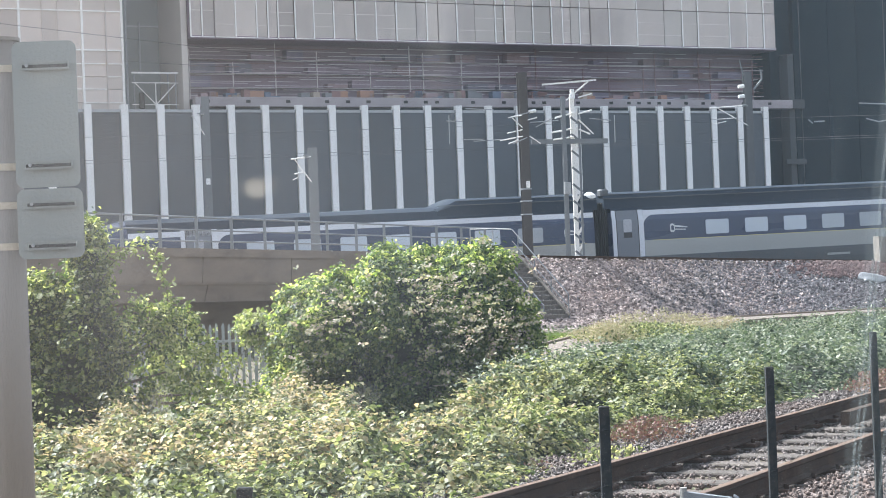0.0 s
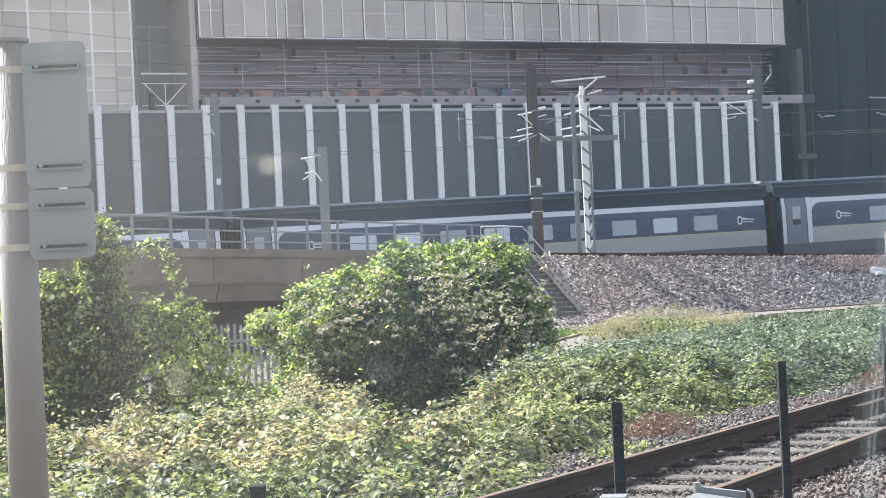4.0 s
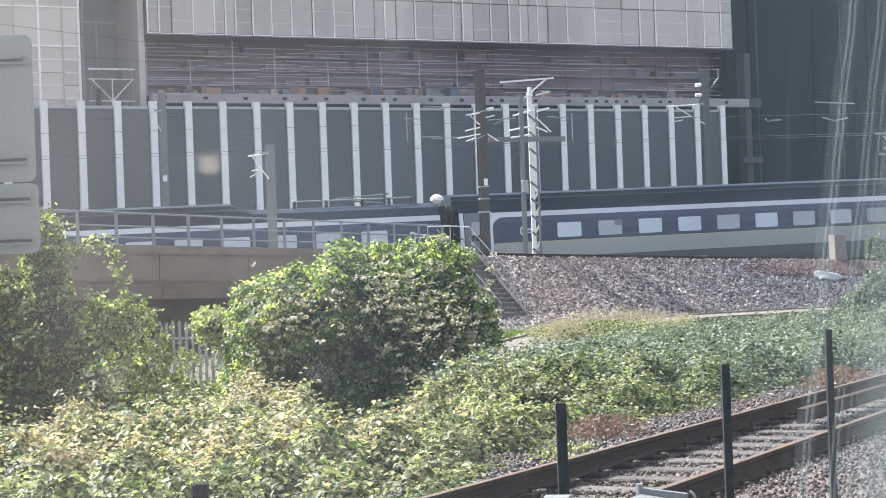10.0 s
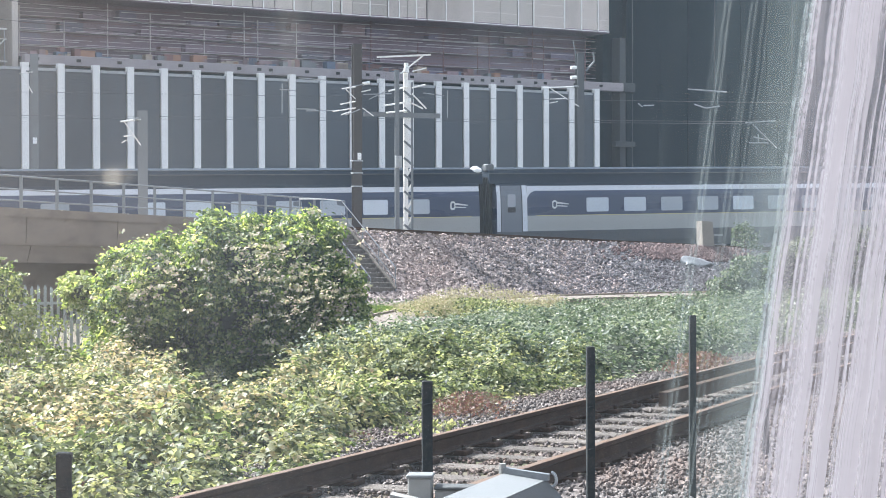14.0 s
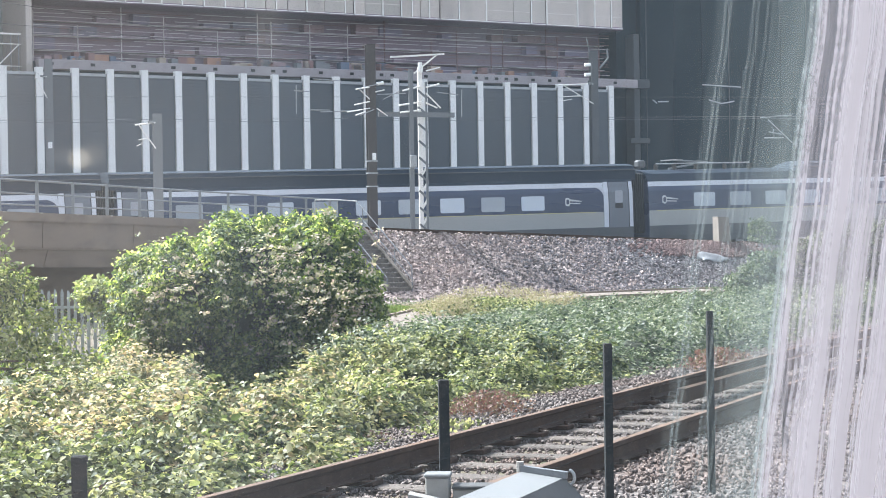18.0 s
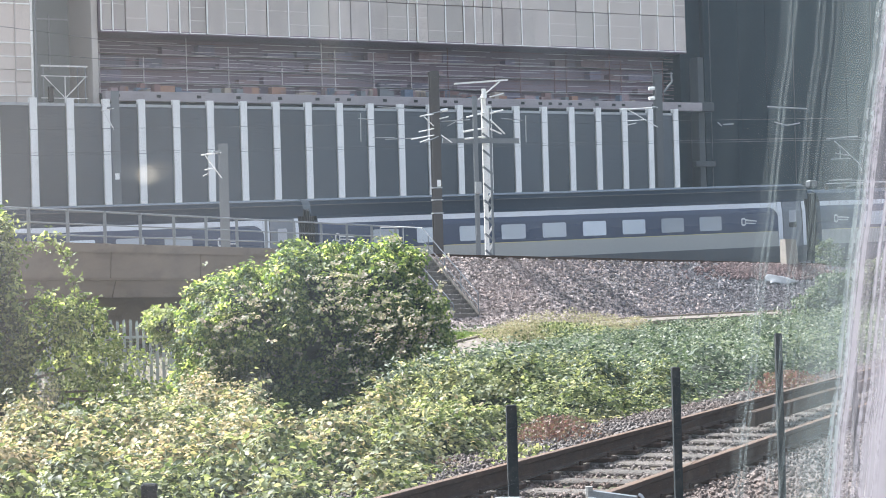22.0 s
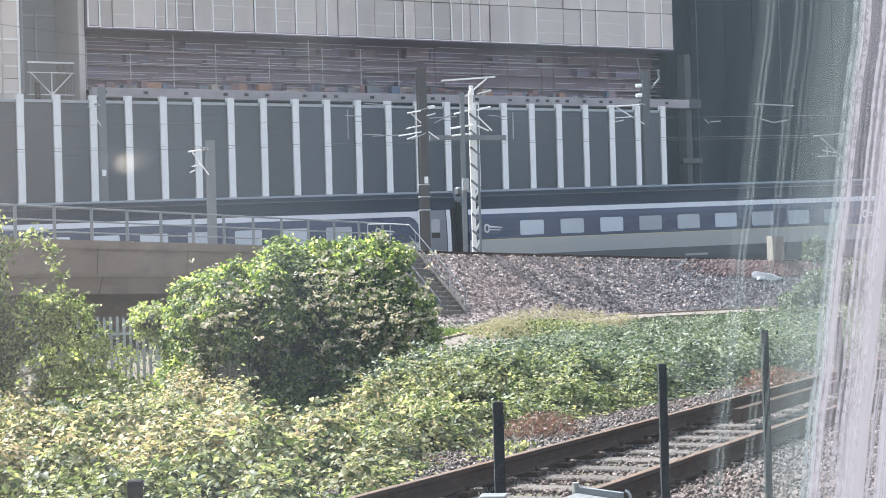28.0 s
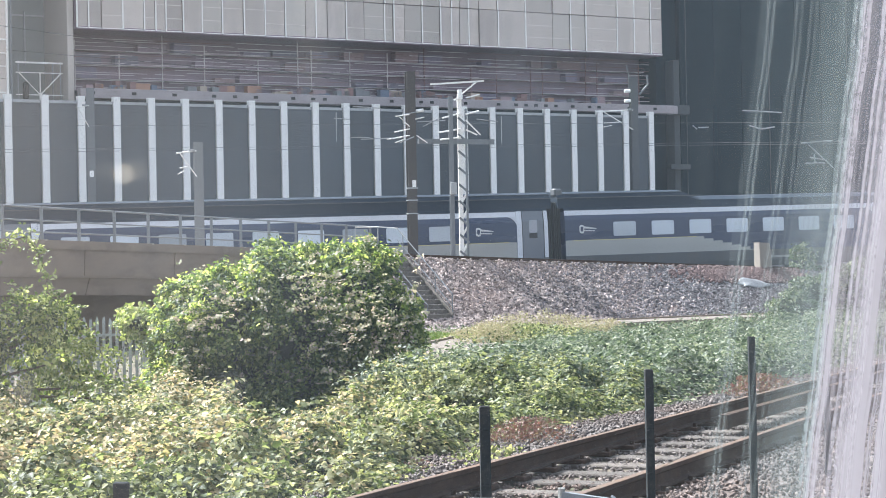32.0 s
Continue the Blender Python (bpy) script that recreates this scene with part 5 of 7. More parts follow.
th.thickness = 0.02
RED_EARTH = surface("red_brown_gravel", (0.13, 0.085, 0.08), 0.9, vary=0.35, scale=2.0, bump=0.3)
rp_n = 2600
rp_s, rp_o = 24.8 + rng.normal(0, 1.5, rp_n), -5.75 + rng.normal(0, 0.36, rp_n)
ok = (rp_o > -6.5) & (rp_o < -5.1) & (rp_s < 28.2)
rp_s, rp_o = rp_s[ok], rp_o[ok]
rp_z = -0.9 + (np.minimum(rp_o, -5.25) + 8.2) / 2.95 * (crest_z(rp_s) + 0.9) + 0.06
rp_at = np.stack([LINE_AT.x + LINE_DIR.x * rp_s + LINE_OUT.x * rp_o, LINE_AT.y + LINE_DIR.y * rp_s + LINE_OUT.y * rp_o, rp_z], 1)
me = scatter_mesh("gravel_patch", PEBBLE, PEBBLE_FACES, rp_at, frames_from(rng.normal(0, 1, rp_at.shape), rng, 0.5), rng.uniform(0.08, 0.22, (len(rp_at), 3)), [RED_EARTH])
tagged(new("gravel_patch", me), "patch of red-brown gravel high on the slope", "gravel", kind="stuff")

# ---- palisade fence ----
palisade = empty("palisade_fence", pose(-9.6, 43.4, 0, 0, 0, 8), "galvanised steel palisade fence half hidden by climbing plants", "fence")
PALE = surface("dull_galvanised_pale", (0.36, 0.37, 0.365), 0.5, 0.3, vary=0.15, scale=2, dirt=(0.22, 0.2, 0.17), dirt_amount=0.4, dirt_scale=2, per_piece=0.12)
pl_ = Solid().plate([(-0.034, -1.95), (0.034, -1.95), (0.034, 0.33), (0.012, 0.42), (0.0, 0.36), (-0.012, 0.42), (-0.034, 0.33)], -0.012, 0.0)
pl_.box(-0.006, 0.006, 0.0, 0.02, -1.95, 0.3)
pale_me = pl_.mesh("pale", PALE)
for i in range(46):
    ob = new("pale", pale_me)
    ob.parent = palisade
    ob.location = (i * 0.146, 0, 0.02 * math.sin(i * 1.9) - 0.004 * i)
    ob.rotation_euler = (0, 0.01 * math.sin(i * 2.7), 0)
for z in (-1.6, -0.12):
    part("rail", Solid().box(-0.2, 6.8, 0.01, 0.06, z - 0.03, z + 0.03), PALE, palisade)
for x in (0.0, 2.75, 5.5):
    part("post", i_section(Solid(), x, 0.12, -2.1, 0.3, 0.1, 0.012), PALE, palisade)

# ---- sign on its post, beside the window ----
sign = empty("lineside_sign", pose(0, 8.6, 0), "back of a grey two-plate sign clamped to a steel post", "sign")
POLE_GREY = surface("pale_grey_post_paint", (0.235, 0.205, 0.175), 0.5, vary=0.1, scale=2.0, dirt=(0.22, 0.2, 0.18), dirt_amount=0.4, dirt_scale=2.2, stretch=(2, 2, 0.4))
SIGN_BACK = surface("dull_grey_sign_back", (0.25, 0.265, 0.25), 0.55, 0.2, vary=0.1, scale=1.5, dirt=(0.22, 0.23, 0.22), dirt_amount=0.4, dirt_scale=3)
CLAMP = surface("cream_clamp_paint", (0.52, 0.45, 0.35), 0.5, vary=0.15, scale=6)
part("post", Solid().tube((-1.985, 0.13, -0.3), (-1.985, 0.13, 2.70), 0.088, 24), POLE_GREY, sign, smooth=True)
part("post_cap", Solid().tube((-1.985, 0.13, 2.70), (-1.985, 0.13, 2.715), 0.094, 24), POLE_GREY, sign)
for x0, x1, z0, z1 in ((-1.9, -1.612, 2.025, 2.68), (-1.9, -1.604, 1.705, 2.018)):
    pt = part("sign_plate", Solid().plate(rounded(x0, x1, z0, z1, 0.035), 0.0, 0.004), SIGN_BACK, sign)
    for zc in ((2.57, 2.125) if z1 > 2.2 else (1.95, 1.765)):
        part("stiffener", Solid().box(x0 + 0.045, x1 - 0.03, -0.018, -0.001, zc - 0.018, zc + 0.018, edge=0.005).box(x0 + 0.045, x1 - 0.03, -0.022, -0.018, zc + 0.012, zc + 0.02).box(x0 + 0.045, x1 - 0.03, -0.022, -0.018, zc - 0.02, zc - 0.012), SIGN_BACK, pt, "aluminium channel across the back")
        part("channel_slot", Solid().box(x0 + 0.05, x1 - 0.035, -0.0205, -0.0175, zc - 0.01, zc + 0.004), BLACK, pt)
        part("clamp", Solid().tube((-1.985, 0.13, zc - 0.016), (-1.985, 0.13, zc + 0.016), 0.092, 24), CLAMP, sign, "pale steel clamp band")
        part("bolt", Solid().tube((x0 + 0.07, -0.03, zc), (x0 + 0.07, -0.018, zc), 0.008, 6), STEEL, pt)

# ---- wire fence beside the siding ----
fence = empty("wire_fence", Matrix(), "row of dark steel posts with thin wires beside the siding", "fence")
fence_posts = [(-0.622, 5.74, 0.975), (0.694, 8.6, 0.943), (1.869, 11.15, 0.928), (3.047, 13.7, 0.985), (4.3, 16.4, 0.95), (-2.0, 2.9, 1.0)]
for x, y, z in fence_posts:
    g = float(ground_z(x, y))
    s = Solid().box(-0.023, 0.023, -0.004, 0.004, g - 0.3, z - 0.005).box(-0.023, -0.015, 0.004, 0.046, g - 0.3, z)
    s.box(-0.0235, 0.0235, -0.0045, 0.03, z - 0.02, z + 0.004, edge=0.004)
    po = part("post", s, DARK_POST, fence)
    po.matrix_basis = pose(x, y, 0, 0, 0, 0)
    for q in (0.1, 0.35, 0.6):
        part("wire_clip", Solid().tube((-0.012, -0.012, z - q), (0.012, -0.012, z - q), 0.005, 6), DARK_POST, po)
order = sorted(fence_posts, key=lambda p: p[1])
for q in (0.1, 0.35, 0.6):
    for a, b in zip(order, order[1:]):
        part("wire", Solid().tube((a[0], a[1], a[2] - q), (b[0], b[1], b[2] - q), 0.0011, 5), DARK_POST, fence)

# ---- lineside boxes ----
BOX_GREY = surface("dull_box_grey", (0.24, 0.235, 0.22), 0.7, vary=0.12, scale=4, bump=0.03, dirt=(0.14, 0.12, 0.10), dirt_amount=0.4, dirt_scale=8)
LID = surface("pale_grey_lid", (0.155, 0.16, 0.16), 0.6, vary=0.05, scale=2, bump=0.02, dirt=(0.16, 0.18, 0.18), dirt_amount=0.4, dirt_scale=4)
cab = empty("lineside_cabinet", pose(0.89, 7.49, 0, 0, 0, -24.75), "grey lineside cabinet with a pale sloping metal lid", "cabinet")
CAB_GREY = surface("dull_cabinet_grey", (0.05, 0.052, 0.052), 0.7, vary=0.15, scale=4, dirt=(0.07, 0.06, 0.05), dirt_amount=0.5, dirt_scale=6)
part("body", Solid().box(-0.12, 0.11, -0.48, 0.48, -0.5, 0.49, edge=0.01).box(-0.12, 0.02, -0.48, 0.48, 0.49, 0.565, edge=0.004), CAB_GREY, cab)
lid = part("lid", Solid().plate([(-0.14, 0.575), (0.035, 0.57), (0.04, 0.582), (-0.14, 0.605)], -0.5, 0.48), LID, cab, "pale sloping lid")
part("flap", Solid().plate([(0.042, 0.572), (0.125, 0.49), (0.13, 0.496), (0.044, 0.582)], -0.5, 0.5), CAB_GREY, cab, "sloping dark side flap")
rim = part("rim", Solid().beam((-0.145, 0.5, 0.615), (0.055, 0.5, 0.594), 0.03, 0.028), GREY_STEEL, lid, "raised rim at the lid's end")
part("lug", Solid().tube((-0.15, 0.5, 0.60), (-0.15, 0.5, 0.645), 0.016, 8), BOX_GREY, rim)
hd = Solid()
prev = None
for i in range(9):
    a = math.pi * i / 8
    q = (0.065 + 0.022 * math.sin(a), 0.5, 0.585 - 0.03 * math.cos(a))
    if prev:
        hd.tube(prev, q, 0.007, 6)
    prev = q
part("handle", hd, STEEL, rim, "bent wire handle")
blk = empty("junction_box", pose(0.635, 8.25, -0.025, 0, 0, -10), "small weathered grey junction box on a bracket", "junction box")
part("box", Solid().box(-0.052, 0.052, -0.05, 0.05, 0.485, 0.585, edge=0.006), BOX_GREY, blk)
part("lid", Solid().box(-0.058, 0.058, -0.056, 0.056, 0.585, 0.6, edge=0.004), LID, blk)
part("stalk", Solid().box(-0.02, 0.02, -0.02, 0.02, -0.5, 0.485), GREY_STEEL, blk)
part("trough", Solid().box(0.066, 0.30, -0.05, 0.05, -0.4, 0.535, edge=0.006), BOX_GREY, blk, "pale grey cable trough beside the box")
part("trough_lid", Solid().box(0.062, 0.305, -0.06, 0.06, 0.536, 0.55, edge=0.004), CAB_GREY, blk)
part("bracket", Solid().plate([(-0.115, 0.515), (0.095, 0.47), (0.095, 0.485), (-0.115, 0.53)], -0.16, -0.07).box(-0.085, 0.085, -0.15, -0.08, -0.4, 0.48), BOX_GREY, blk, "folded grey bracket under the box")

# ---- carriage from which one looks out ----
room = empty("carriage_interior", Matrix(), "dim interior of the standing railway carriage round the window", "carriage interior", kind="structure")
INNER = surface("grey_carriage_lining", (0.23, 0.23, 0.24), 0.7, vary=0.08)
WY0, WY1, WX0, WX1, WZ0, WZ1 = 0.46, 0.56, -0.75, 0.75, 1.2, 2.05
for nm, b in (("wall_left", (-6, WX0, WY0, WY1, 0.9, 3.3)), ("wall_right", (WX1, 6, WY0, WY1, 0.9, 3.3)), ("wall_under", (WX0, WX1, WY0, WY1, 0.9, WZ0)), ("wall_over", (WX0, WX1, WY0, WY1, WZ1, 3.3)),
              ("wall_back", (-6, 6, -2.25, -2.15, 0.9, 3.3)), ("wall_end", (-6.1, -6, -2.25, WY1, 0.9, 3.3)), ("wall_end", (6, 6.1, -2.25, WY1, 0.9, 3.3)),
              ("floor", (-6, 6, -2.15, WY0, 0.75, 0.9)), ("ceiling", (-6.1, 6.1, -2.25, WY1, 3.3, 3.4))):
    part(nm, Solid().box(*b), INNER, room)
fr = Solid()
for x0, x1, z0, z1 in ((WX0, WX1, WZ0, WZ0 + 0.04), (WX0, WX1, WZ1 - 0.04, WZ1), (WX0, WX0 + 0.04, WZ0 + 0.04, WZ1 - 0.04), (WX1 - 0.04, WX1, WZ0 + 0.04, WZ1 - 0.04)):
    fr.box(x0, x1, WY0 + 0.02, WY1 - 0.02, z0, z1, edge=0.008)
part("window_frame", fr, BLACK, room, "black rubber window frame")


def dusty_glass():
    """Old window glass: clear, with a thin even film of dust, a few blots, and long wiped streaks of dried dirt towards its right end."""
    m = bpy.data.materials.new("streaked_dusty_glass")
    m.use_nodes = True
    n, link = m.node_tree.nodes, m.node_tree.links.new
    n.remove(n["Principled BSDF"])
    co = n.new("ShaderNodeTexCoord")
    sep = n.new("ShaderNodeSeparateXYZ")
    link(co.outputs["Object"], sep.inputs[0])

    def mth(op, a, b=None, c=None):
        q = n.new("ShaderNodeMath")
        q.operation = op
        for i, v in enumerate((a, b, c)):
            if v is None:
                continue
            if isinstance(v, (int, float)):
                q.inputs[i].default_value = v
            else:
                link(v, q.inputs[i])
        return q.outputs[0]

    def ramp(v, a, b, lo, hi):
        q = n.new("ShaderNodeMapRange")
        q.interpolation_type = "SMOOTHSTEP"
        link(v, q.inputs[0])
        for i, val in enumerate((a, b, lo, hi)):
            q.inputs[i + 1].default_value = val
        return q.outputs[0]

    x, z = sep.outputs[0], sep.outputs[2]
    # streaks lean: their foot lies further left, with a slight waver
    waver = n.new("ShaderNodeTexNoise")
    waver.inputs["Scale"].default_value, waver.inputs["Detail"].default_value = 1.0, 1.0
    tall = n.new("ShaderNodeCombineXYZ")
    link(mth("MULTIPLY", z, 30.0), tall.inputs[2])
    link(tall.outputs[0], waver.inputs[0])
    xs = mth("ADD", mth("ADD", x, mth("MULTIPLY", z, -0.14)), mth("MULTIPLY", mth("SUBTRACT", waver.outputs[0], 0.5), 0.0022))
    comb = n.new("ShaderNodeCombineXYZ")
    link(xs, comb.inputs[0])
    link(mth("MULTIPLY", z, 0.01), comb.inputs[2])
    bands = None
    for sc, wgt in ((150.0, 0.32), (520.0, 0.40), (1500.0, 0.28)):
        t = n.new("ShaderNodeTexNoise")
        t.inputs["Scale"].default_value, t.inputs["Detail"].default_value = sc, 0.5
        link(comb.outputs[0], t.inputs[0])
        v = mth("MULTIPLY", t.outputs[0], wgt)
        bands = v if bands is None else mth("ADD", bands, v)
    fine = n.new("ShaderNodeTexNoise")
    fine.inputs["Scale"].default_value, fine.inputs["Detail"].default_value = 380, 3
    link(co.outputs["Object"], fine.inputs[0])
    grain = mth("SUBTRACT", fine.outputs[0], 0.5)
    bands = mth("ADD", bands, mth("MULTIPLY", grain, 0.05))
    veil = mth("MULTIPLY", mth("ADD", ramp(xs, 0.109, 0.124, 0.0, 0.006), ramp(xs, 0.1262, 0.1292, 0.0, 0.030)), ramp(xs, 0.1355, 0.137, 1.0, 0.45))
    full = ramp(xs, 0.1375, 0.1395, 0.0, 1.0)
    # thinner film between the first bright runs, thickest past them
    rise = mth("MAXIMUM", ramp(xs, 0.1478, 0.1512, 0.0, 1.0), ramp(z, -0.06, 0.035, 0.6, 0.33))
    streak = mth("MULTIPLY", mth("MULTIPLY", full, rise), mth("ADD", 0.018, ramp(bands, 0.45, 0.55, 0.0, 0.16)))
    streak = mth("ADD", streak, mth("MULTIPLY", veil, mth("ADD", 1.0, mth("MULTIPLY", mth("SUBTRACT", bands, 0.5), 4.0))))
    for at, wide, a in STREAKS:
        v = ramp(mth("ABSOLUTE", mth("SUBTRACT", xs, at)), wide * 0.35, wide, a, 0.0)
        streak = mth("ADD", streak, mth("MULTIPLY", v, mth("ADD", 0.75, mth("ADD", mth("MULTIPLY", waver.outputs[0], 0.5), mth("MULTIPLY", grain, 1.6)))))
    # blots
    blot = None
    for bx, bz, r, a, tall in BLOTS:
        d = mth("ADD", mth("POWER", mth("SUBTRACT", x, bx), 2.0), mth("POWER", mth("MULTIPLY", mth("SUBTRACT", z, bz), 1 / tall), 2.0))
        v = mth("MULTIPLY", ramp(mth("SQRT", d), r * 0.35, r, 1.0, 0.0), a)
        blot = v if blot is None else mth("MAXIMUM", blot, v)
    haze_n = n.new("ShaderNodeTexNoise")
    haze_n.inputs["Scale"].default_value, haze_n.inputs["Detail"].default_value = 14, 4
    mp = n.new("ShaderNodeMapping")
    mp.inputs["Scale"].default_value = (1.0, 1.0, 0.25)
    link(co.outputs["Object"], mp.inputs[0])
    link(mp.outputs[0], haze_n.inputs[0])
    film = mth("MULTIPLY", ramp(haze_n.outputs[0], 0.3, 0.75, 0.55, 1.6), FILM)
    film = mth("MULTIPLY", mth("MULTIPLY", film, ramp(x, -0.13, 0.06, 0.82, 0.36)), mth("MULTIPLY", ramp(z, -0.055, 0.03, 0.62, 1.42), ramp(x, 0.06, 0.11, 1.15, 0.85)))
    amount = mth("MULTIPLY", mth("MINIMUM", mth("ADD", film, blot), 0.95), 0.65)
    thick = mth("MINIMUM", mth("MULTIPLY", streak, 4.8), 0.9)
    dust, clear, mix = n.new("ShaderNodeBsdfTranslucent"), n.new("ShaderNodeBsdfTransparent"), n.new("ShaderNodeMixShader")
    tint = n.new("ShaderNodeMix")
    tint.data_type = "RGBA"
    link(ramp(blot, 0.004, 0.03, 0.0, 1.0), tint.inputs[0])
    tint.inputs[7].default_value = (0.92, 0.85, 0.74, 1)
    dirt, over = n.new("ShaderNodeBsdfTranslucent"), n.new("ShaderNodeMixShader")
    lilac = n.new("ShaderNodeMix")
    lilac.data_type = "RGBA"
    lilac.inputs[6].default_value, lilac.inputs[7].default_value = (0.165, 0.19, 0.192, 1), (0.212, 0.202, 0.220, 1)
    link(full, lilac.inputs[0])
    link(lilac.outputs[2], dirt.inputs[0])
    bluish = n.new("ShaderNodeMix")
    bluish.data_type = "RGBA"
    bluish.inputs[6].default_value, bluish.inputs[7].default_value = (0.86, 0.83, 0.80, 1), (0.70, 0.82, 0.92, 1)
    link(ramp(x, -0.09, 0.04, 0.0, 1.0), bluish.inputs[0])
    link(bluish.outputs[2], tint.inputs[6])
    link(tint.outputs[2], dust.inputs[0])
    clear.inputs[0].default_value = (0.97, 0.98, 0.985, 1)
    link(amount, mix.inputs[0])
    link(clear.outputs[0], mix.inputs[1])
    link(dust.outputs[0], mix.inputs[2])
    link(thick, over.inputs[0])
    link(mix.outputs[0], over.inputs[1])
    link(dirt.outputs[0], over.inputs[2])
    link(over.outputs[0], n["Material Output"].inputs[0])
    return m


FILM = 0.031
# single dried runs left of the dense streaks: place across the glass, half width, density
STREAKS = [(0.1124, 0.0010, 0.018), (0.1143, 0.0006, 0.045), (0.1150, 0.0014, 0.008), (0.1219, 0.0006, 0.036), (0.1258, 0.0006, 0.03), (0.1350, 0.0006, 0.016), (0.1379, 0.0010, 0.10), (0.1399, 0.0010, 0.11), (0.1456, 0.0008, 0.10), (0.1474, 0.0007, 0.05), (0.1496, 0.0008, 0.08), (0.109, 0.0007, 0.005), (0.101, 0.0009, 0.004)]
# place across and up from the eye's level, radius, strength, height to width
BLOTS = [(-0.0485, 0.0195, 0.0040, 0.075, 0.9), (-0.0455, 0.0205, 0.0050, 0.018, 0.8), (-0.053, 0.0205, 0.0055, 0.010, 0.6), (-0.0135, 0.048, 0.008, 0.006, 1.0), (0.0525, 0.0555, 0.0045, 0.010, 0.7), (-0.0755, -0.036, 0.0040, 0.030, 1.6), (-0.022, -0.036, 0.006, 0.014, 0.7), (-0.102, 0.052, 0.006, 0.010, 1.2),
         (0.0003, 0.060, 0.0055, 0.014, 6.0), (-0.012, 0.03, 0.04, 0.0055, 1.3), (0.052, 0.05, 0.005, 0.005, 5.0), (-0.012, 0.02, 0.004, 0.004, 8.0)]
GLASS_Y = 0.5
pane = part("window_pane", Solid().box(WX0 + 0.02, WX1 - 0.02, 0, 0.006, WZ0 - 1.65 + 0.02, WZ1 - 1.65 - 0.02), dusty_glass(), room, "streaked dusty window glass")
pane.location = (0, GLASS_Y, 1.65)
pane.visible_shadow = False

# ---- plants ----
BRAMBLE = leaf_material("bramble_leaf", [(0.027, 0.038, 0.016), (0.051, 0.071, 0.028), (0.092, 0.118, 0.049), (0.153, 0.181, 0.078), (0.255, 0.277, 0.138), (0.432, 0.426, 0.266)], 0.46, (0.34, 0.31, 0.19), (0.48, 0.70), 1.1, (1.48, 1.45, 0.98))
PINK = leaf_material("pinkish_bramble_leaf", [(0.048, 0.062, 0.023), (0.112, 0.122, 0.046), (0.285, 0.253, 0.126), (0.46, 0.372, 0.211), (0.583, 0.454, 0.292), (0.67, 0.595, 0.408)], 0.44, (0.085, 0.12, 0.046), (0.52, 0.66), 1.6, (1.22, 1.17, 0.9))
HEDGE = leaf_material("hedge_leaf", [(0.028, 0.044, 0.024), (0.049, 0.072, 0.04), (0.08, 0.11, 0.059), (0.125, 0.157, 0.088), (0.215, 0.24, 0.149), (0.44, 0.45, 0.372)], 0.38, (0.038, 0.06, 0.034), (0.5, 0.65), 0.9, (1.34, 1.32, 1.12))
BUSH = leaf_material("bush_leaf", [(0.029, 0.048, 0.02), (0.048, 0.077, 0.031), (0.084, 0.125, 0.047), (0.131, 0.176, 0.065), (0.227, 0.264, 0.116), (0.458, 0.468, 0.33)], 0.52, (0.024, 0.043, 0.02), (0.54, 0.68), 1.3, (2.5, 2.4, 1.0))
IVY = leaf_material("ivy_leaf", [(0.018, 0.03, 0.013), (0.031, 0.051, 0.018), (0.064, 0.094, 0.03), (0.14, 0.172, 0.055), (0.304, 0.315, 0.137), (0.506, 0.506, 0.341)], 0.5, (0.028, 0.05, 0.02), (0.53, 0.66), 1.2, (1.85, 1.9, 0.85))
PALE_SHOOT = leaf_material("pale_pinkish_shoot", [(0.12, 0.14, 0.075), (0.25, 0.26, 0.15), (0.40, 0.37, 0.26), (0.52, 0.42, 0.33)], 0.45, gain=(1.4, 1.3, 1.15))
YELLOW_SHOOT = leaf_material("yellow_green_shoot", [(0.08, 0.115, 0.035), (0.165, 0.205, 0.065), (0.29, 0.315, 0.13), (0.44, 0.45, 0.29)], 0.5, gain=(1.35, 1.35, 0.85))
# near-black fill: shade under and inside the leaves, put into a colour
SHADY = surface("plant_shade_fill", (0.024, 0.031, 0.016), 0.95, vary=0.3, scale=2)
DRY = leaf_material("dry_grass", [(0.36, 0.32, 0.18), (0.46, 0.41, 0.26), (0.27, 0.26, 0.12), (0.42, 0.34, 0.22)], 0.3, gain=(1.0, 1.0, 0.95))
GRASS = leaf_material("green_grass", [(0.08, 0.14, 0.03), (0.14, 0.20, 0.05), (0.2, 0.22, 0.08)], 0.3)
RED_WEED = leaf_material("red_dock_weed", [(0.12, 0.065, 0.052), (0.18, 0.10, 0.08), (0.17, 0.125, 0.08), (0.10, 0.095, 0.05)], 0.3, gain=(1.2, 1.0, 0.9))
BARK = surface("brown_bark", (0.10, 0.075, 0.055), 0.9, vary=0.3, scale=4, bump=0.3)
rng = np.random.default_rng(21)
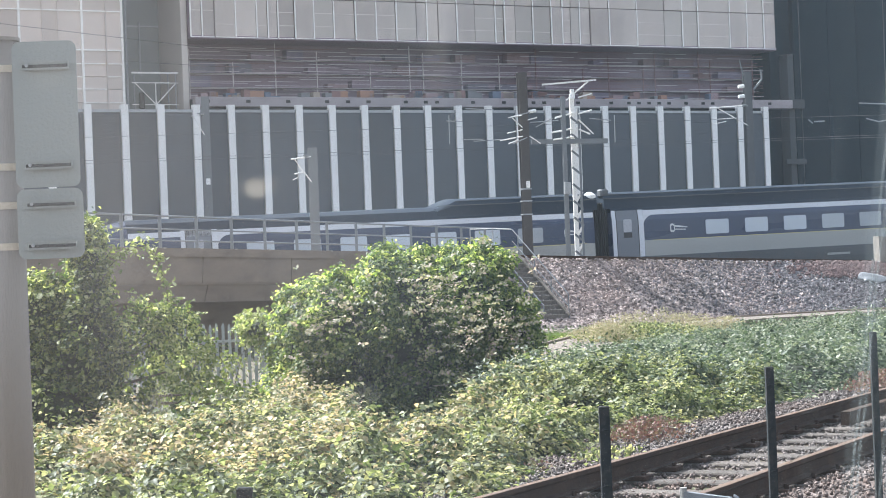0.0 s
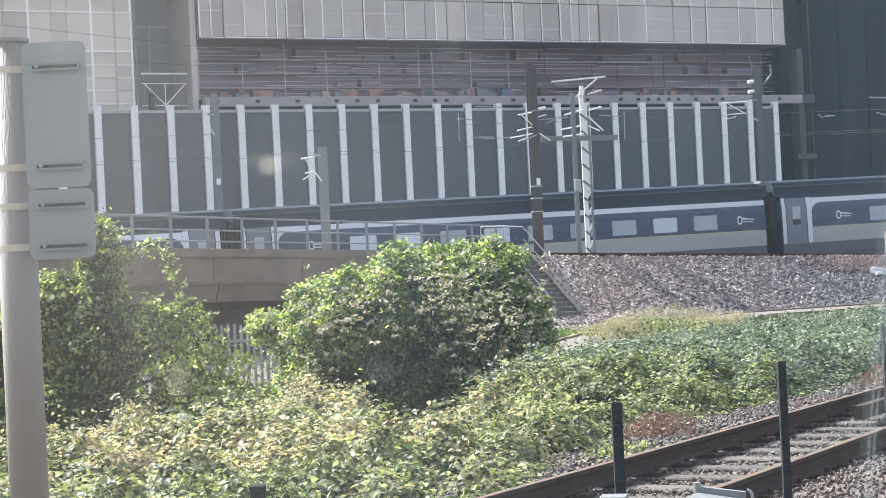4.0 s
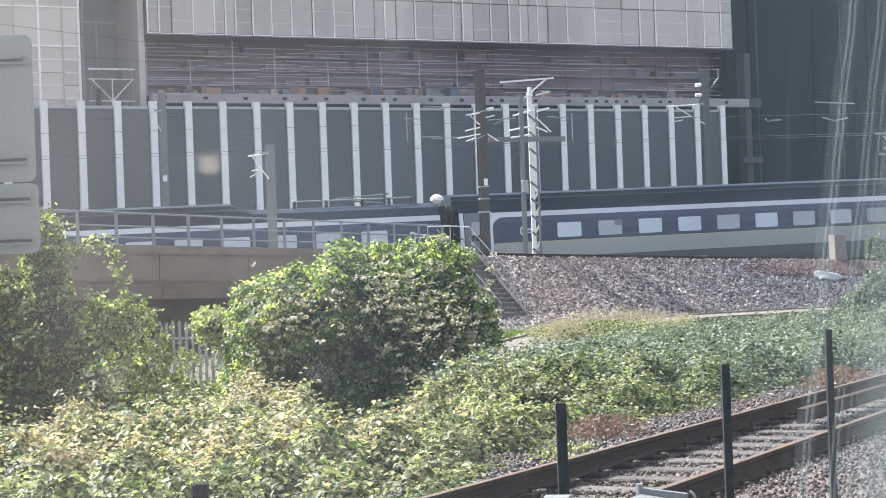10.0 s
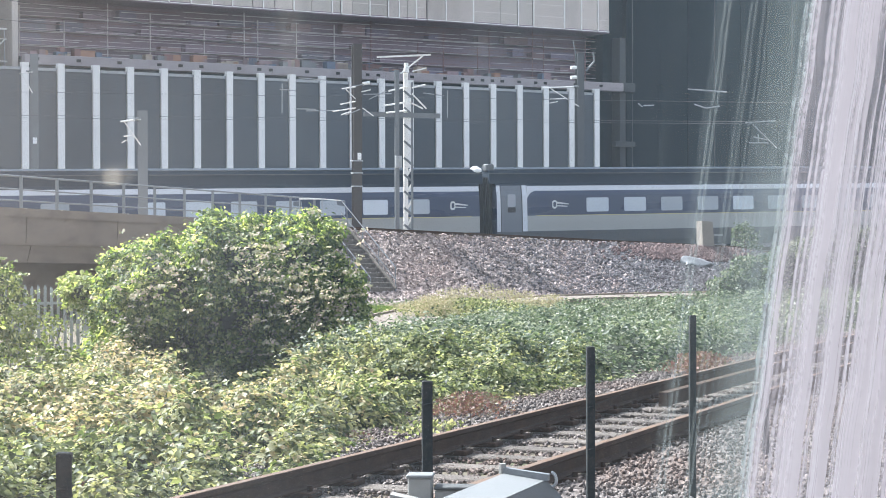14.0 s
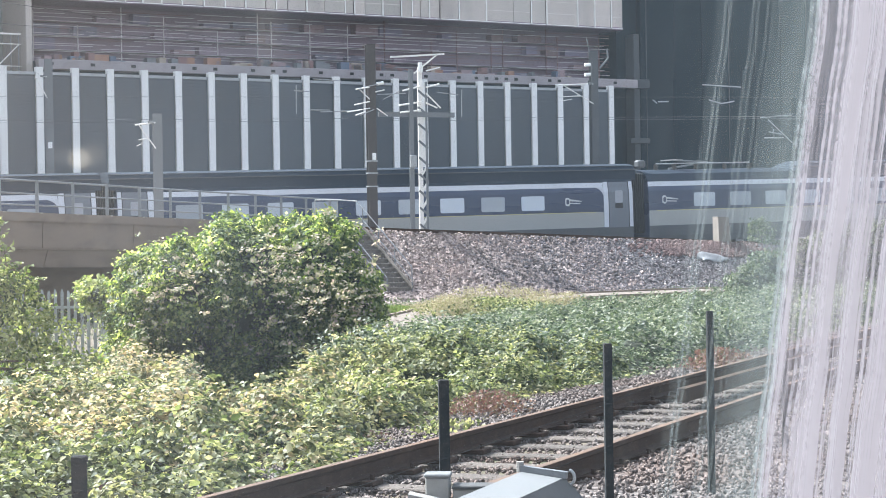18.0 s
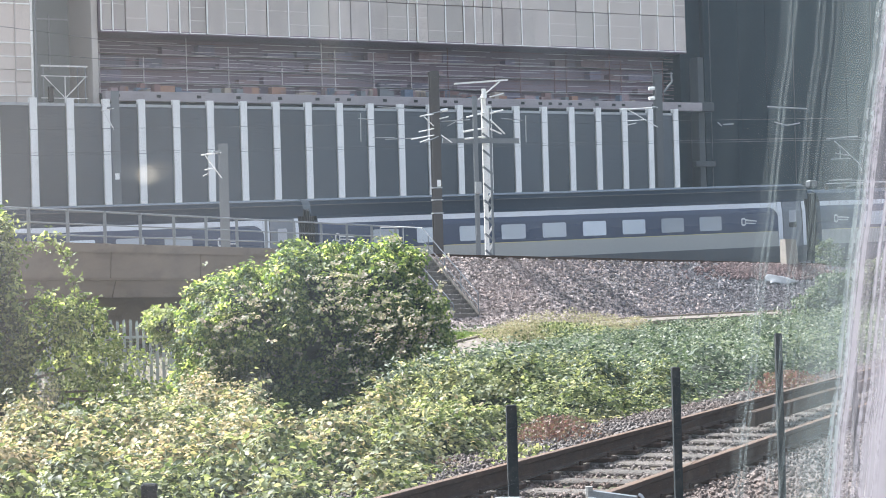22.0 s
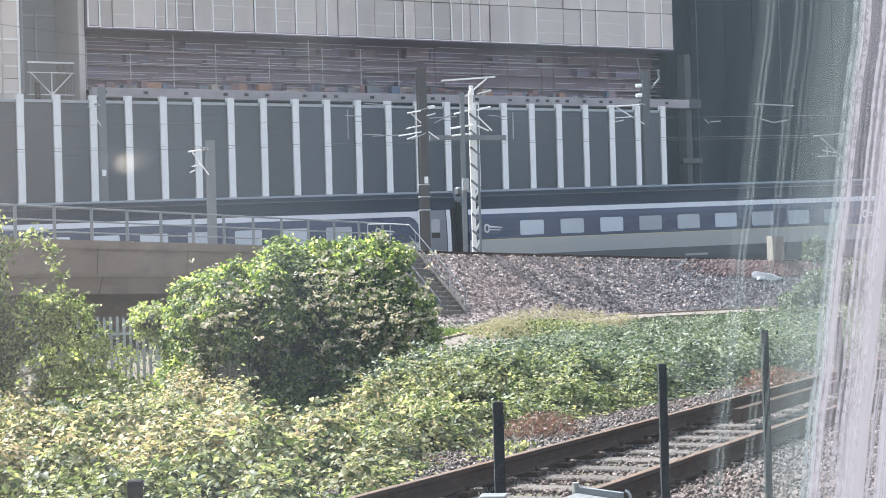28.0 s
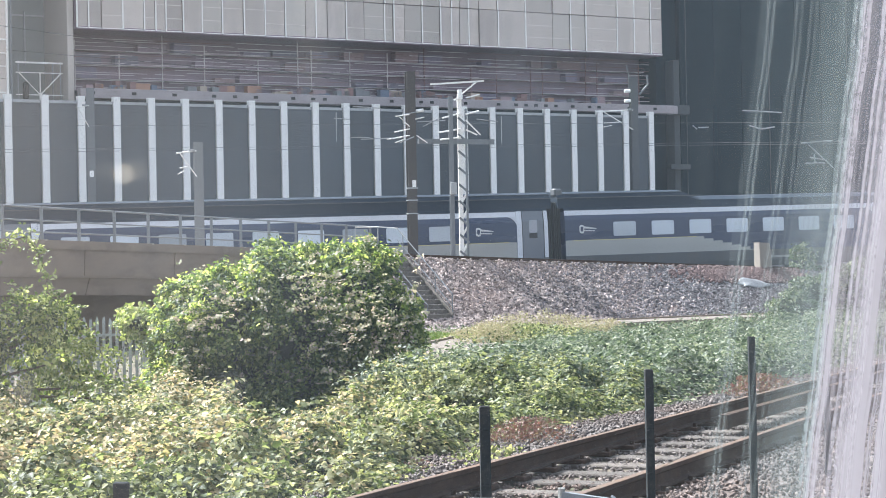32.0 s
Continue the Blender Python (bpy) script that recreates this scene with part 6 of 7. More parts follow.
# Heads of the bramble canes: rounded humps of uneven size, the highest counts
HUMP_STEP, HX0, HY0 = 0.07, -10.0, 8.0
hump = np.zeros((int(34 / HUMP_STEP), int(51 / HUMP_STEP)))
for k in range(9000):
    cx, cy, r, h = rng.uniform(-10, 24), rng.uniform(8, 59), rng.uniform(0.16, 0.52), rng.uniform(0.05, 0.42)
    i0, i1 = max(0, int((cx - r - HX0) / HUMP_STEP)), int((cx + r - HX0) / HUMP_STEP) + 2
    j0, j1 = max(0, int((cy - r - HY0) / HUMP_STEP)), int((cy + r - HY0) / HUMP_STEP) + 2
    block_ = hump[i0:i1, j0:j1]
    gi, gj = np.meshgrid(HX0 + np.arange(i0, i0 + block_.shape[0]) * HUMP_STEP, HY0 + np.arange(j0, j0 + block_.shape[1]) * HUMP_STEP, indexing="ij")
    np.maximum(block_, h * (1 - ((gi - cx) ** 2 + (gj - cy) ** 2) / r ** 2), out=block_)


def hump_at(x, y):
    u, v = np.clip((x - HX0) / HUMP_STEP, 0, hump.shape[0] - 2), np.clip((y - HY0) / HUMP_STEP, 0, hump.shape[1] - 2)
    i, j = u.astype(int), v.astype(int)
    a, b = u - i, v - j
    return (hump[i, j] * (1 - a) + hump[i + 1, j] * a) * (1 - b) + (hump[i, j + 1] * (1 - a) + hump[i + 1, j + 1] * a) * b


def sprigs(centre, normal, k, reach, size, wild):
    """Short shoots: k leaves set left and right along each, lying much the same way. Returns places, turns, sizes."""
    m = len(centre)
    r = rng.normal(0, 1, centre.shape)
    run = np.cross(normal, r)
    run /= np.linalg.norm(run, axis=1, keepdims=True)
    side = np.cross(normal, run)
    run = run + 0.55 * normal * rng.uniform(0, 1, (m, 1))
    t = np.linspace(-0.3, 1, k)[None, :, None]
    way = np.where(np.arange(k) % 2, 1.0, -1.0)[None, :, None]
    length = reach * rng.uniform(0.5, 1.3, (m, 1, 1))
    P = centre[:, None] + run[:, None] * t * length + side[:, None] * way * size * 0.5 + rng.normal(0, size * 0.22, (m, k, 3))
    tilt = normal + rng.normal(0, wild * 0.6, normal.shape)
    N = np.repeat(tilt, k, axis=0)
    s = (rng.uniform(0.75, 1.25, (m, 1)) * rng.uniform(0.65, 1.25, (m, k)) * size).ravel()
    return P.reshape(-1, 3), frames_from(N, rng, wild * 0.5), s


def outline_inside(px, py, poly):
    inside = np.zeros(len(px), bool)
    for (x0, y0), (x1, y1) in zip(poly, poly[1:] + poly[:1]):
        hit = ((y0 > py) != (y1 > py)) & (px < (x1 - x0) * (py - y0) / (y1 - y0 + 1e-12) + x0)
        inside ^= hit
    return inside


def canopy(x, y):
    """Height of the bramble tops."""
    side = (x - RAIL_AT.x) * RAIL_SIDE.x + (y - RAIL_AT.y) * RAIL_SIDE.y
    along = (x - RAIL_AT.x) * RAIL_DIR.x + (y - RAIL_AT.y) * RAIL_DIR.y
    clear = np.interp(along, [-8, -4, -2.4, -0.7, 1.2, 3.5, 6, 9, 12, 30], [0.0, 0.05, 0.35, 0.9, 1.35, 1.65, 1.65, 1.35, 1.15, 1.1])
    full = smooth01((-side - clear) / np.interp(along, [-3, 3], [0.5, 0.9]))
    top = -0.42 + 0.16 * wobble(x, y, 1.1, 2.0) + 0.06 * wobble(x, y, 3.2, 5.0) + hump_at(x, y) - 0.45 * smooth01((y - 31.0) / 11.0) * (1 - 0.4 * smooth01((x - 8.0) / 6.0))
    low = ground_z(x, y) + 0.04
    return low + (top - low) * full, full


def thicket(name, poly, count, mat, size, label, category, x_range, y_range, warm=None, far=False):
    """Leafy shoots over the canopy; warm: material and a function giving the share of it at a place."""
    px, py = rng.uniform(*x_range, count), rng.uniform(*y_range, count)
    keep = outline_inside(px, py, poly)
    px, py = px[keep], py[keep]
    top, full = canopy(px, py)
    keep = (full > 0.03) & (rng.uniform(0, 1, len(px)) < 0.14 + 2.9 * hump_at(px, py))
    px, py, top, full = px[keep], py[keep], top[keep], full[keep]
    sprout = (rng.uniform(0, 1, len(px)) < 0.10) * rng.uniform(0.04, 0.27, len(px))
    pz = np.maximum(top - rng.exponential(0.05, len(px)) + sprout * full, ground_z(px, py) + 0.02)
    e = 0.1
    gxn = (canopy(px - e, py)[0] - canopy(px + e, py)[0]) / (2 * e)
    gyn = (canopy(px, py - e)[0] - canopy(px, py + e)[0]) / (2 * e)
    nrm = np.stack([0.6 * gxn, 0.6 * gyn, np.ones(len(px))], 1)
    nrm /= np.linalg.norm(nrm, axis=1, keepdims=True)
    c = np.stack([px, py, pz], 1)
    pick = rng.uniform(0, 1, len(px)) < (warm[1](px, py) if warm else 0)
    for sel, m, text in ((~pick, mat, label), (pick, warm[0] if warm else mat, warm[2] if warm else "")):
        if sel.sum():
            leaf_ = (SMALL_LEAF, SMALL_LEAF_FACES) if far else (LEAF, LEAF_FACES)
            me = scatter_mesh(name, *leaf_, *sprigs(c[sel], nrm[sel], 4, size * 2.2, size, 0.42), [m])
            tagged(new(name, me), text, category, kind="stuff")


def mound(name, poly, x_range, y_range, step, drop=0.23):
    """A dark sheet under the leaf tops that stands in for the shade among stems and old leaves."""
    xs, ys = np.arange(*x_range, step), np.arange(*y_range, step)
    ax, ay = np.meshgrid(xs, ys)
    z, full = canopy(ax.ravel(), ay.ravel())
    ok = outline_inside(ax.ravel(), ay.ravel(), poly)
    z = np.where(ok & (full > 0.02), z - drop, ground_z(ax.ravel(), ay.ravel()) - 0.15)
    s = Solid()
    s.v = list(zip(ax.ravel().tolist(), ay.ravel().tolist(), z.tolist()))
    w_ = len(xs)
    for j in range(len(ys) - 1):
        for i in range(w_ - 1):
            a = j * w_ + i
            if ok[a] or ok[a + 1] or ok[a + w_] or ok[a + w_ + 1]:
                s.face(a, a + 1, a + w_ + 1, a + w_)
    return tagged(new(name, s.mesh(name, SHADY, smooth=True)), "dark sheet under the leaves standing in for the shade among the stems", "undergrowth", kind="stuff")


NEAR_PATCH = [(-8.5, 8.0), (2.0, 10.0), (3.5, 17.0), (6.0, 25.0), (3.2, 30.0), (0.9, 29.4), (0.35, 24.5), (-0.05, 22.2), (-0.4, 21.3), (-0.95, 21.8), (-1.25, 24.0), (-2.0, 26.0), (-3.6, 23.2), (-5.0, 21.5), (-9.0, 21.5)]
FAR_PATCH = [(0.2, 27.0), (4.0, 25.0), (7.0, 26.5), (24.0, 62.0), (20.0, 57.0), (15.0, 55.0), (11.0, 54.0), (9.3, 53.3), (7.6, 52.7), (6.0, 50.4), (4.75, 45.5), (3.7, 41.3), (2.9, 38.7), (2.15, 36.5), (1.6, 33.5), (0.66, 29.4)]
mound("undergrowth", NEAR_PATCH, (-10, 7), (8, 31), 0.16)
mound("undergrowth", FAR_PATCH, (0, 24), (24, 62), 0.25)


def warm_share(x, y):
    return 0.95 * smooth01((y - 14.0) / 5.0) * smooth01((1.6 - x) / 2.5) * smooth01(0.6 + wobble(x, y, 0.9, 4.0))


thicket("brambles", NEAR_PATCH, 185000, BRAMBLE, 0.059, "sunlit green and yellow bramble thicket beside the siding", "brambles", (-9, 6.2), (9, 30.5), (PINK, warm_share, "young pinkish and cream bramble leaves in the sun"))
thicket("hedge", FAR_PATCH, 165000, HEDGE, 0.085, "low green bramble hedge beyond the siding", "hedge", (0, 24), (24.5, 62), far=True)
# low cover on the open ground
cnt = 60000
px, py = rng.uniform(-14, 30, cnt), rng.uniform(24, 72, cnt)
o_ = (px - LINE_AT.x) * LINE_OUT.x + (py - LINE_AT.y) * LINE_OUT.y
away = np.full(len(px), 99.0)
for (ax_, ay_), (bx_, by_) in zip(path_line, path_line[1:]):
    f_ = np.clip(((px - ax_) * (bx_ - ax_) + (py - ay_) * (by_ - ay_)) / ((bx_ - ax_) ** 2 + (by_ - ay_) ** 2), 0, 1)
    away = np.minimum(away, np.hypot(px - ax_ - f_ * (bx_ - ax_), py - ay_ - f_ * (by_ - ay_)))
keep = (o_ < -9.3) & (away > 1.75) & ((px - RAIL_AT.x) * RAIL_SIDE.x + (py - RAIL_AT.y) * RAIL_SIDE.y < -2.5)
px, py = px[keep], py[keep]
pz = ground_z(px, py) + rng.uniform(0.02, 0.22, len(px))
me = scatter_mesh("weeds", SMALL_LEAF, SMALL_LEAF_FACES, np.stack([px, py, pz], 1), frames_from(np.tile([0, 0, 1.0], (len(px), 1)), rng, 0.8), rng.uniform(0.06, 0.14, len(px)), [HEDGE])
tagged(new("weeds", me), "low green weeds on the open ground", "weeds", kind="stuff")
BLADE = np.array([(-0.004, 0, 0), (0.004, 0, 0), (0.06, 0.003, 0.65), (0.22, 0.0, 1.0)])
BLADE_FACES = np.array([(0, 1, 2), (0, 2, 3)])


def tuft(name, cx, cy, rx, ry, count, height, mat, label, base=None):
    x = cx + rx * rng.normal(0, 0.5, count)
    y = cy + ry * rng.normal(0, 0.5, count)
    z = ground_z(x, y) if base is None else np.full(count, base)
    a = rng.uniform(0, 2 * np.pi, count)
    t = np.zeros((count, 3, 3))
    t[:, 0, 0], t[:, 0, 1], t[:, 1, 0], t[:, 1, 1], t[:, 2, 2] = np.cos(a), -np.sin(a), np.sin(a), np.cos(a), 1
    t[:, 0, 2], t[:, 1, 2] = rng.normal(0, 0.38, count), rng.normal(0, 0.38, count)
    h = rng.uniform(0.25, 1.2, count) * height * np.exp(-0.7 * (((x - cx) / rx) ** 2 + ((y - cy) / ry) ** 2))
    me = scatter_mesh(name, BLADE, BLADE_FACES, np.stack([x, y, z], 1), t, np.stack([h, h, h], 1), [mat])
    return tagged(new(name, me), label, "grass", kind="stuff")


tuft("green_grass", 3.5, 63.5, 1.1, 2.5, 6000, 0.28, GRASS, "fresh green grass at the foot of the slope")


def clump(name, cx, cy, rx, ry, count, height, size, mat, label):
    """A low bushy weed: small leaves heaped over a patch of ground."""
    x, y = cx + rx * rng.normal(0, 0.5, count), cy + ry * rng.normal(0, 0.5, count)
    d = np.clip(1 - ((x - cx) / rx) ** 2 * 0.6 - ((y - cy) / ry) ** 2 * 0.6, 0.1, 1)
    z = ground_z(x, y) + 0.04 + height * (0.35 + 0.65 * d) * rng.uniform(0.0, 1.0, count) ** 1.3
    me = scatter_mesh(name, LEAF, LEAF_FACES, np.stack([x, y, z], 1), frames_from(np.tile([0, 0, 1.0], (count, 1)), rng, 1.2), rng.uniform(size * 0.6, size * 1.5, count), [mat])
    return tagged(new(name, me), label, "weeds", kind="stuff")


DRY_TALL = "tall pale dry grass in seed beside the footpath"
for gx_, gy_, gh in ((4.75, 58.0, 0.75), (5.4, 59.0, 0.95), (6.1, 60.5, 1.0), (6.9, 60.8, 1.05), (7.6, 61.5, 0.9), (8.3, 62.5, 0.75), (5.0, 61.5, 0.7), (9.3, 63.5, 0.6), (4.4, 60.5, 0.5)):
    clump("dry_grass", gx_, gy_, 0.6, 0.7, 1300, gh, 0.048, DRY, DRY_TALL)
clump("green_weeds", 6.2, 59.0, 2.2, 2.2, 5200, 0.62, 0.07, BRAMBLE, "leafy weeds among the dry grass by the footpath")
clump("dry_grass", 5.0, 57.8, 0.8, 0.9, 2200, 0.7, 0.045, DRY, DRY_TALL)
tuft("dry_grass", 4.4, 64.3, 1.1, 1.0, 2600, 0.3, DRY, "short dry grass at the foot of the slope")
clump("red_weeds", 2.15, 21.2, 0.42, 0.8, 1900, 0.3, 0.032, RED_WEED, "red-brown dock and dry weeds by the rail")
clump("red_weeds", 0.55, 18.45, 0.35, 0.6, 700, 0.14, 0.03, RED_WEED, "red-brown dry weeds by the rail")
clump("red_weeds", -1.29, 14.61, 0.4, 0.5, 900, 0.16, 0.03, RED_WEED, "red-brown dry weeds by the rail")
clump("red_weeds", 6.3, 28.0, 0.5, 0.9, 1300, 0.3, 0.045, RED_WEED, "red-brown dock and dry weeds by the rail")
clump("green_weeds", 1.5, 19.0, 0.45, 1.0, 500, 0.10, 0.04, BRAMBLE, "yellow-green weeds between bramble and ballast")


def shrub(name, lobes, count, size, mat, label, trunk, tufts=(), tuft_leaf=None, girth=1.0, thin_below=-9.0):
    """A bush: tapered stem with limbs, and a crown of leafy shoots on uneven lobes (centre, radii, share of cover)."""
    top = empty(name, pose(*trunk), label, "bush" if name == "bush" else name.replace("_", " "))
    st = Solid().tube((0, 0, -0.1), (0.05, 0, 0.7), 0.10 * girth, 8, 0.07 * girth)
    for c, r, cover in lobes:
        q = Vector(c) - Vector(trunk)
        st.tube((0.05, 0, 0.6), q * 0.55 + Vector((0, 0, 0.3)), 0.055 * girth, 6, 0.035 * girth)
        st.tube(q * 0.55 + Vector((0, 0, 0.3)), q, 0.035 * girth, 6, 0.012 * girth)
    part("trunk", st, BARK, top, "brown stem and limbs")
    heads = []
    for c, r, cover in lobes:
        for i in range(36):
            d = rng.normal(0, 1, 3)
            d /= np.linalg.norm(d)
            heads.append((tuple(np.array(c) + d * np.array(r) * rng.uniform(0.86, 1.06)), tuple(np.array(r) * rng.uniform(0.13, 0.27) * np.array((1, 1, 0.8))), cover))
    P, N = [], []
    every = [(c, r, w_, 0.5) for c, r, w_ in lobes] + [(c, r, w_, 1.5) for c, r, w_ in heads]
    # fewer leaves below thin_below, so the dark core shows as shade there
    vol = np.array([(r[0] * r[1] + r[1] * r[2] + r[0] * r[2]) * w_ * f * (0.4 if c[2] < thin_below else 1.0) for c, r, w_, f in every])
    for (c, r, w_, f), wgt in zip(every, vol / vol.sum()):
        k = int(count * wgt)
        d = rng.normal(0, 1, (k, 3))
        d /= np.linalg.norm(d, axis=1, keepdims=True)
        rad = 1 - rng.exponential(0.05, k) + (rng.uniform(0, 1, k) < 0.06) * rng.uniform(0, 0.12, k)
        P.append(np.array(c) + d * np.array(r) * rad[:, None])
        N.append(d / np.array(r))
    P, N = np.concatenate(P), np.concatenate(N)
    N = N / np.linalg.norm(N, axis=1, keepdims=True) + np.array([0, 0, 0.7])
    N /= np.linalg.norm(N, axis=1, keepdims=True)
    inner = np.zeros(len(P), bool)
    for c, r, cover in lobes:
        if cover > 0.7:
            inner |= (((P - np.array(c)) / (np.array(r) * 0.74)) ** 2).sum(1) < 1
    gaps = wobble(P[:, 0] * 1.0 + P[:, 1], P[:, 2] * 1.3 + 0.4 * P[:, 1], 2.2, 3.0) < -0.72
    keep = ~inner & ~gaps & (P[:, 2] > ground_z(P[:, 0], P[:, 1]) + 0.03)
    P, N = P[keep], N[keep]
    part("crown", scatter_mesh("crown", LEAF, LEAF_FACES, *sprigs(P - np.array(trunk), N, 6, 0.20, size, 0.55), [mat]), mat, top, "dense leaves in uneven lobes")
    if tufts:
        Q = np.concatenate([np.array(c) + rng.normal(0, 1.25, (int(k * 0.8), 3)) * np.array(r) for c, r, k in tufts])
        part("pale_shoots", scatter_mesh("pale_shoots", LEAF, LEAF_FACES, *sprigs(Q - np.array(trunk), np.tile([-0.1, -0.35, 0.93], (len(Q), 1)), 9, 0.12, size * 0.78, 0.7), [tuft_leaf]), tuft_leaf, top, "pale young shoots")
    # near-black solid in each full lobe, in place of the crown's inner shade
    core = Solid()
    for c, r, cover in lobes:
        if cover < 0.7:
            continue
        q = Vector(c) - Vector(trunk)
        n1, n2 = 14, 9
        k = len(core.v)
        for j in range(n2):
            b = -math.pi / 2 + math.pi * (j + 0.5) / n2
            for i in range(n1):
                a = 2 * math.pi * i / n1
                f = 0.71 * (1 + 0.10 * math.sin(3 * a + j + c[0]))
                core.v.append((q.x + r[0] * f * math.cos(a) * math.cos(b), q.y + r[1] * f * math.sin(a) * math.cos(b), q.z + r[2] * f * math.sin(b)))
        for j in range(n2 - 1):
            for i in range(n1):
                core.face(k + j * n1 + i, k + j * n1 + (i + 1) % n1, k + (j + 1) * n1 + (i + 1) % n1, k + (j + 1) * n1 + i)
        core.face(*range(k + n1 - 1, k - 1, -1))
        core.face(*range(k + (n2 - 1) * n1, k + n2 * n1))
    part("shade_core", core, SHADY, top, "dark core standing in for the shade inside the crown")
    return top


shrub("bush", [((-2.0, 35.5, 0.36), (1.05, 1.3, 1.06), 1), ((-0.75, 35.6, 0.48), (1.2, 1.4, 1.2), 1), ((0.5, 35.7, 0.55), (0.8, 1.3, 1.28), 1), ((-2.5, 35.6, -0.05), (0.68, 1.0, 1.0), 1),
               ((1.05, 35.4, -0.35), (0.6, 1.0, 0.8), 1), ((-0.7, 35.9, -0.65), (1.8, 1.35, 1.05), 1), ((-2.3, 35.9, -0.75), (1.1, 1.2, 0.95), 1), ((0.6, 35.9, -0.9), (0.95, 1.1, 0.75), 1), ((1.25, 35.3, -1.0), (0.55, 0.7, 0.5), 1), ((1.15, 35.5, 0.2), (0.55, 0.9, 0.7), 1)],
      25000, 0.076, BUSH, "large dense green bush, bright on top, dark in its shade", (-0.9, 36.1, -1.3),
      [((0.25, 33.55, 0.75), (0.3, 0.12, 0.3), 48), ((0.75, 33.9, 0.3), (0.36, 0.12, 0.36), 62), ((1.35, 34.1, 0.1), (0.22, 0.12, 0.35), 60), ((0.3, 33.75, -0.1), (0.45, 0.15, 0.35), 36), ((0.7, 34.4, -0.6), (0.5, 0.15, 0.35), 60), ((-2.2, 33.9, 0.55), (0.2, 0.12, 0.3), 26), ((-0.3, 34.55, -0.5), (0.5, 0.15, 0.4), 30),
       ((-0.6, 33.55, 0.9), (0.35, 0.15, 0.25), 34), ((-1.6, 33.55, 0.6), (0.3, 0.15, 0.2), 22), ((-2.35, 33.9, 0.2), (0.25, 0.15, 0.2), 22), ((-1.2, 34.55, -0.3), (0.4, 0.15, 0.3), 15), ((-0.2, 33.6, 1.25), (0.5, 0.15, 0.2), 30), ((0.75, 33.9, 1.2), (0.35, 0.2, 0.3), 34), ((-1.9, 34.2, 0.9), (0.25, 0.12, 0.15), 16)], PALE_SHOOT, thin_below=-0.1)
shrub("ivy_covered_tree", [((-7.4, 33.7, -0.1), (0.95, 0.9, 1.25), 1), ((-6.15, 33.2, 1.3), (0.33, 0.42, 1.2), 0.8), ((-7.1, 33.5, 0.85), (0.65, 0.6, 0.75), 1), ((-6.3, 33.2, 0.2), (0.6, 0.7, 0.95), 1), ((-5.2, 33.3, 0.5), (0.55, 0.5, 0.5), 0.26), ((-4.75, 33.3, -0.15), (0.45, 0.5, 0.7), 0.06),
                           ((-5.6, 33.1, -0.6), (0.6, 0.7, 0.8), 0.18), ((-6.8, 32.9, -0.9), (1.2, 0.8, 0.8), 1), ((-4.35, 33.5, -0.6), (0.3, 0.4, 0.5), 0.06), ((-4.0, 33.6, -0.8), (0.35, 0.4, 0.45), 0.06), ((-4.65, 33.2, 0.62), (0.4, 0.4, 0.3), 0.26), ((-8.6, 33.8, 0.2), (0.6, 0.8, 0.9), 1), ((-4.9, 33.2, -0.9), (0.4, 0.5, 0.5), 0.1)],
      13800, 0.078, IVY, "tall ivy-covered shrub with bright shoots at its top", (-6.7, 33.5, -1.3),
      [((-6.05, 32.8, 1.9), (0.15, 0.12, 0.3), 20), ((-5.95, 32.8, 1.2), (0.15, 0.12, 0.3), 18), ((-6.6, 32.8, 1.3), (0.3, 0.12, 0.3), 16), ((-5.2, 32.7, 0.8), (0.25, 0.12, 0.2), 24), ((-4.75, 32.8, 0.7), (0.25, 0.12, 0.2), 26), ((-5.5, 32.6, 0.2), (0.3, 0.12, 0.25), 12), ((-4.9, 32.7, -0.1), (0.3, 0.12, 0.3), 10),
       ((-4.25, 33.3, -0.2), (0.14, 0.1, 0.3), 14), ((-4.15, 33.3, -0.7), (0.25, 0.1, 0.2), 16), ((-6.9, 32.7, 0.5), (0.4, 0.12, 0.4), 12)], YELLOW_SHOOT)
shrub("bush", [((18.2, 70.5, -0.5), (1.2, 1.0, 0.95), 0.8), ((19.6, 71.0, -0.3), (1.3, 1.0, 1.1), 0.8), ((17.0, 69.5, -0.8), (0.9, 0.8, 0.6), 0.7), ((21.2, 72.0, 0.0), (1.4, 1.0, 1.3), 0.8), ((23.0, 73.0, 0.0), (1.5, 1.0, 1.4), 0.8)],
      5000, 0.10, HEDGE, "green scrub at the overgrown end of the slope", (19.3, 71.0, -1.4))
shrub("young_tree", [((21.0, 84.0, 0.9), (0.55, 0.5, 0.7), 0.6), ((21.2, 84.0, 0.2), (0.6, 0.5, 0.6), 0.6)], 380, 0.11, HEDGE, "pale green sapling beside the concrete post", (21.1, 84.1, -0.6))
# sunlit left lobe of the bush: its brightness is put into yellow-green leaves
shrub("climbing_plant", [((-3.5, 36.2, 0.42), (0.36, 0.4, 0.24), 0.8), ((-3.2, 36.3, 0.15), (0.3, 0.4, 0.4), 0.6), ((-3.05, 36.3, -0.5), (0.2, 0.3, 0.5), 0.4)],
      520, 0.075, YELLOW_SHOOT, "sunlit side lobe of the bush over the palisade fence, its brightness put into yellow-green leaves", (-3.2, 36.4, -1.3), girth=0.2)
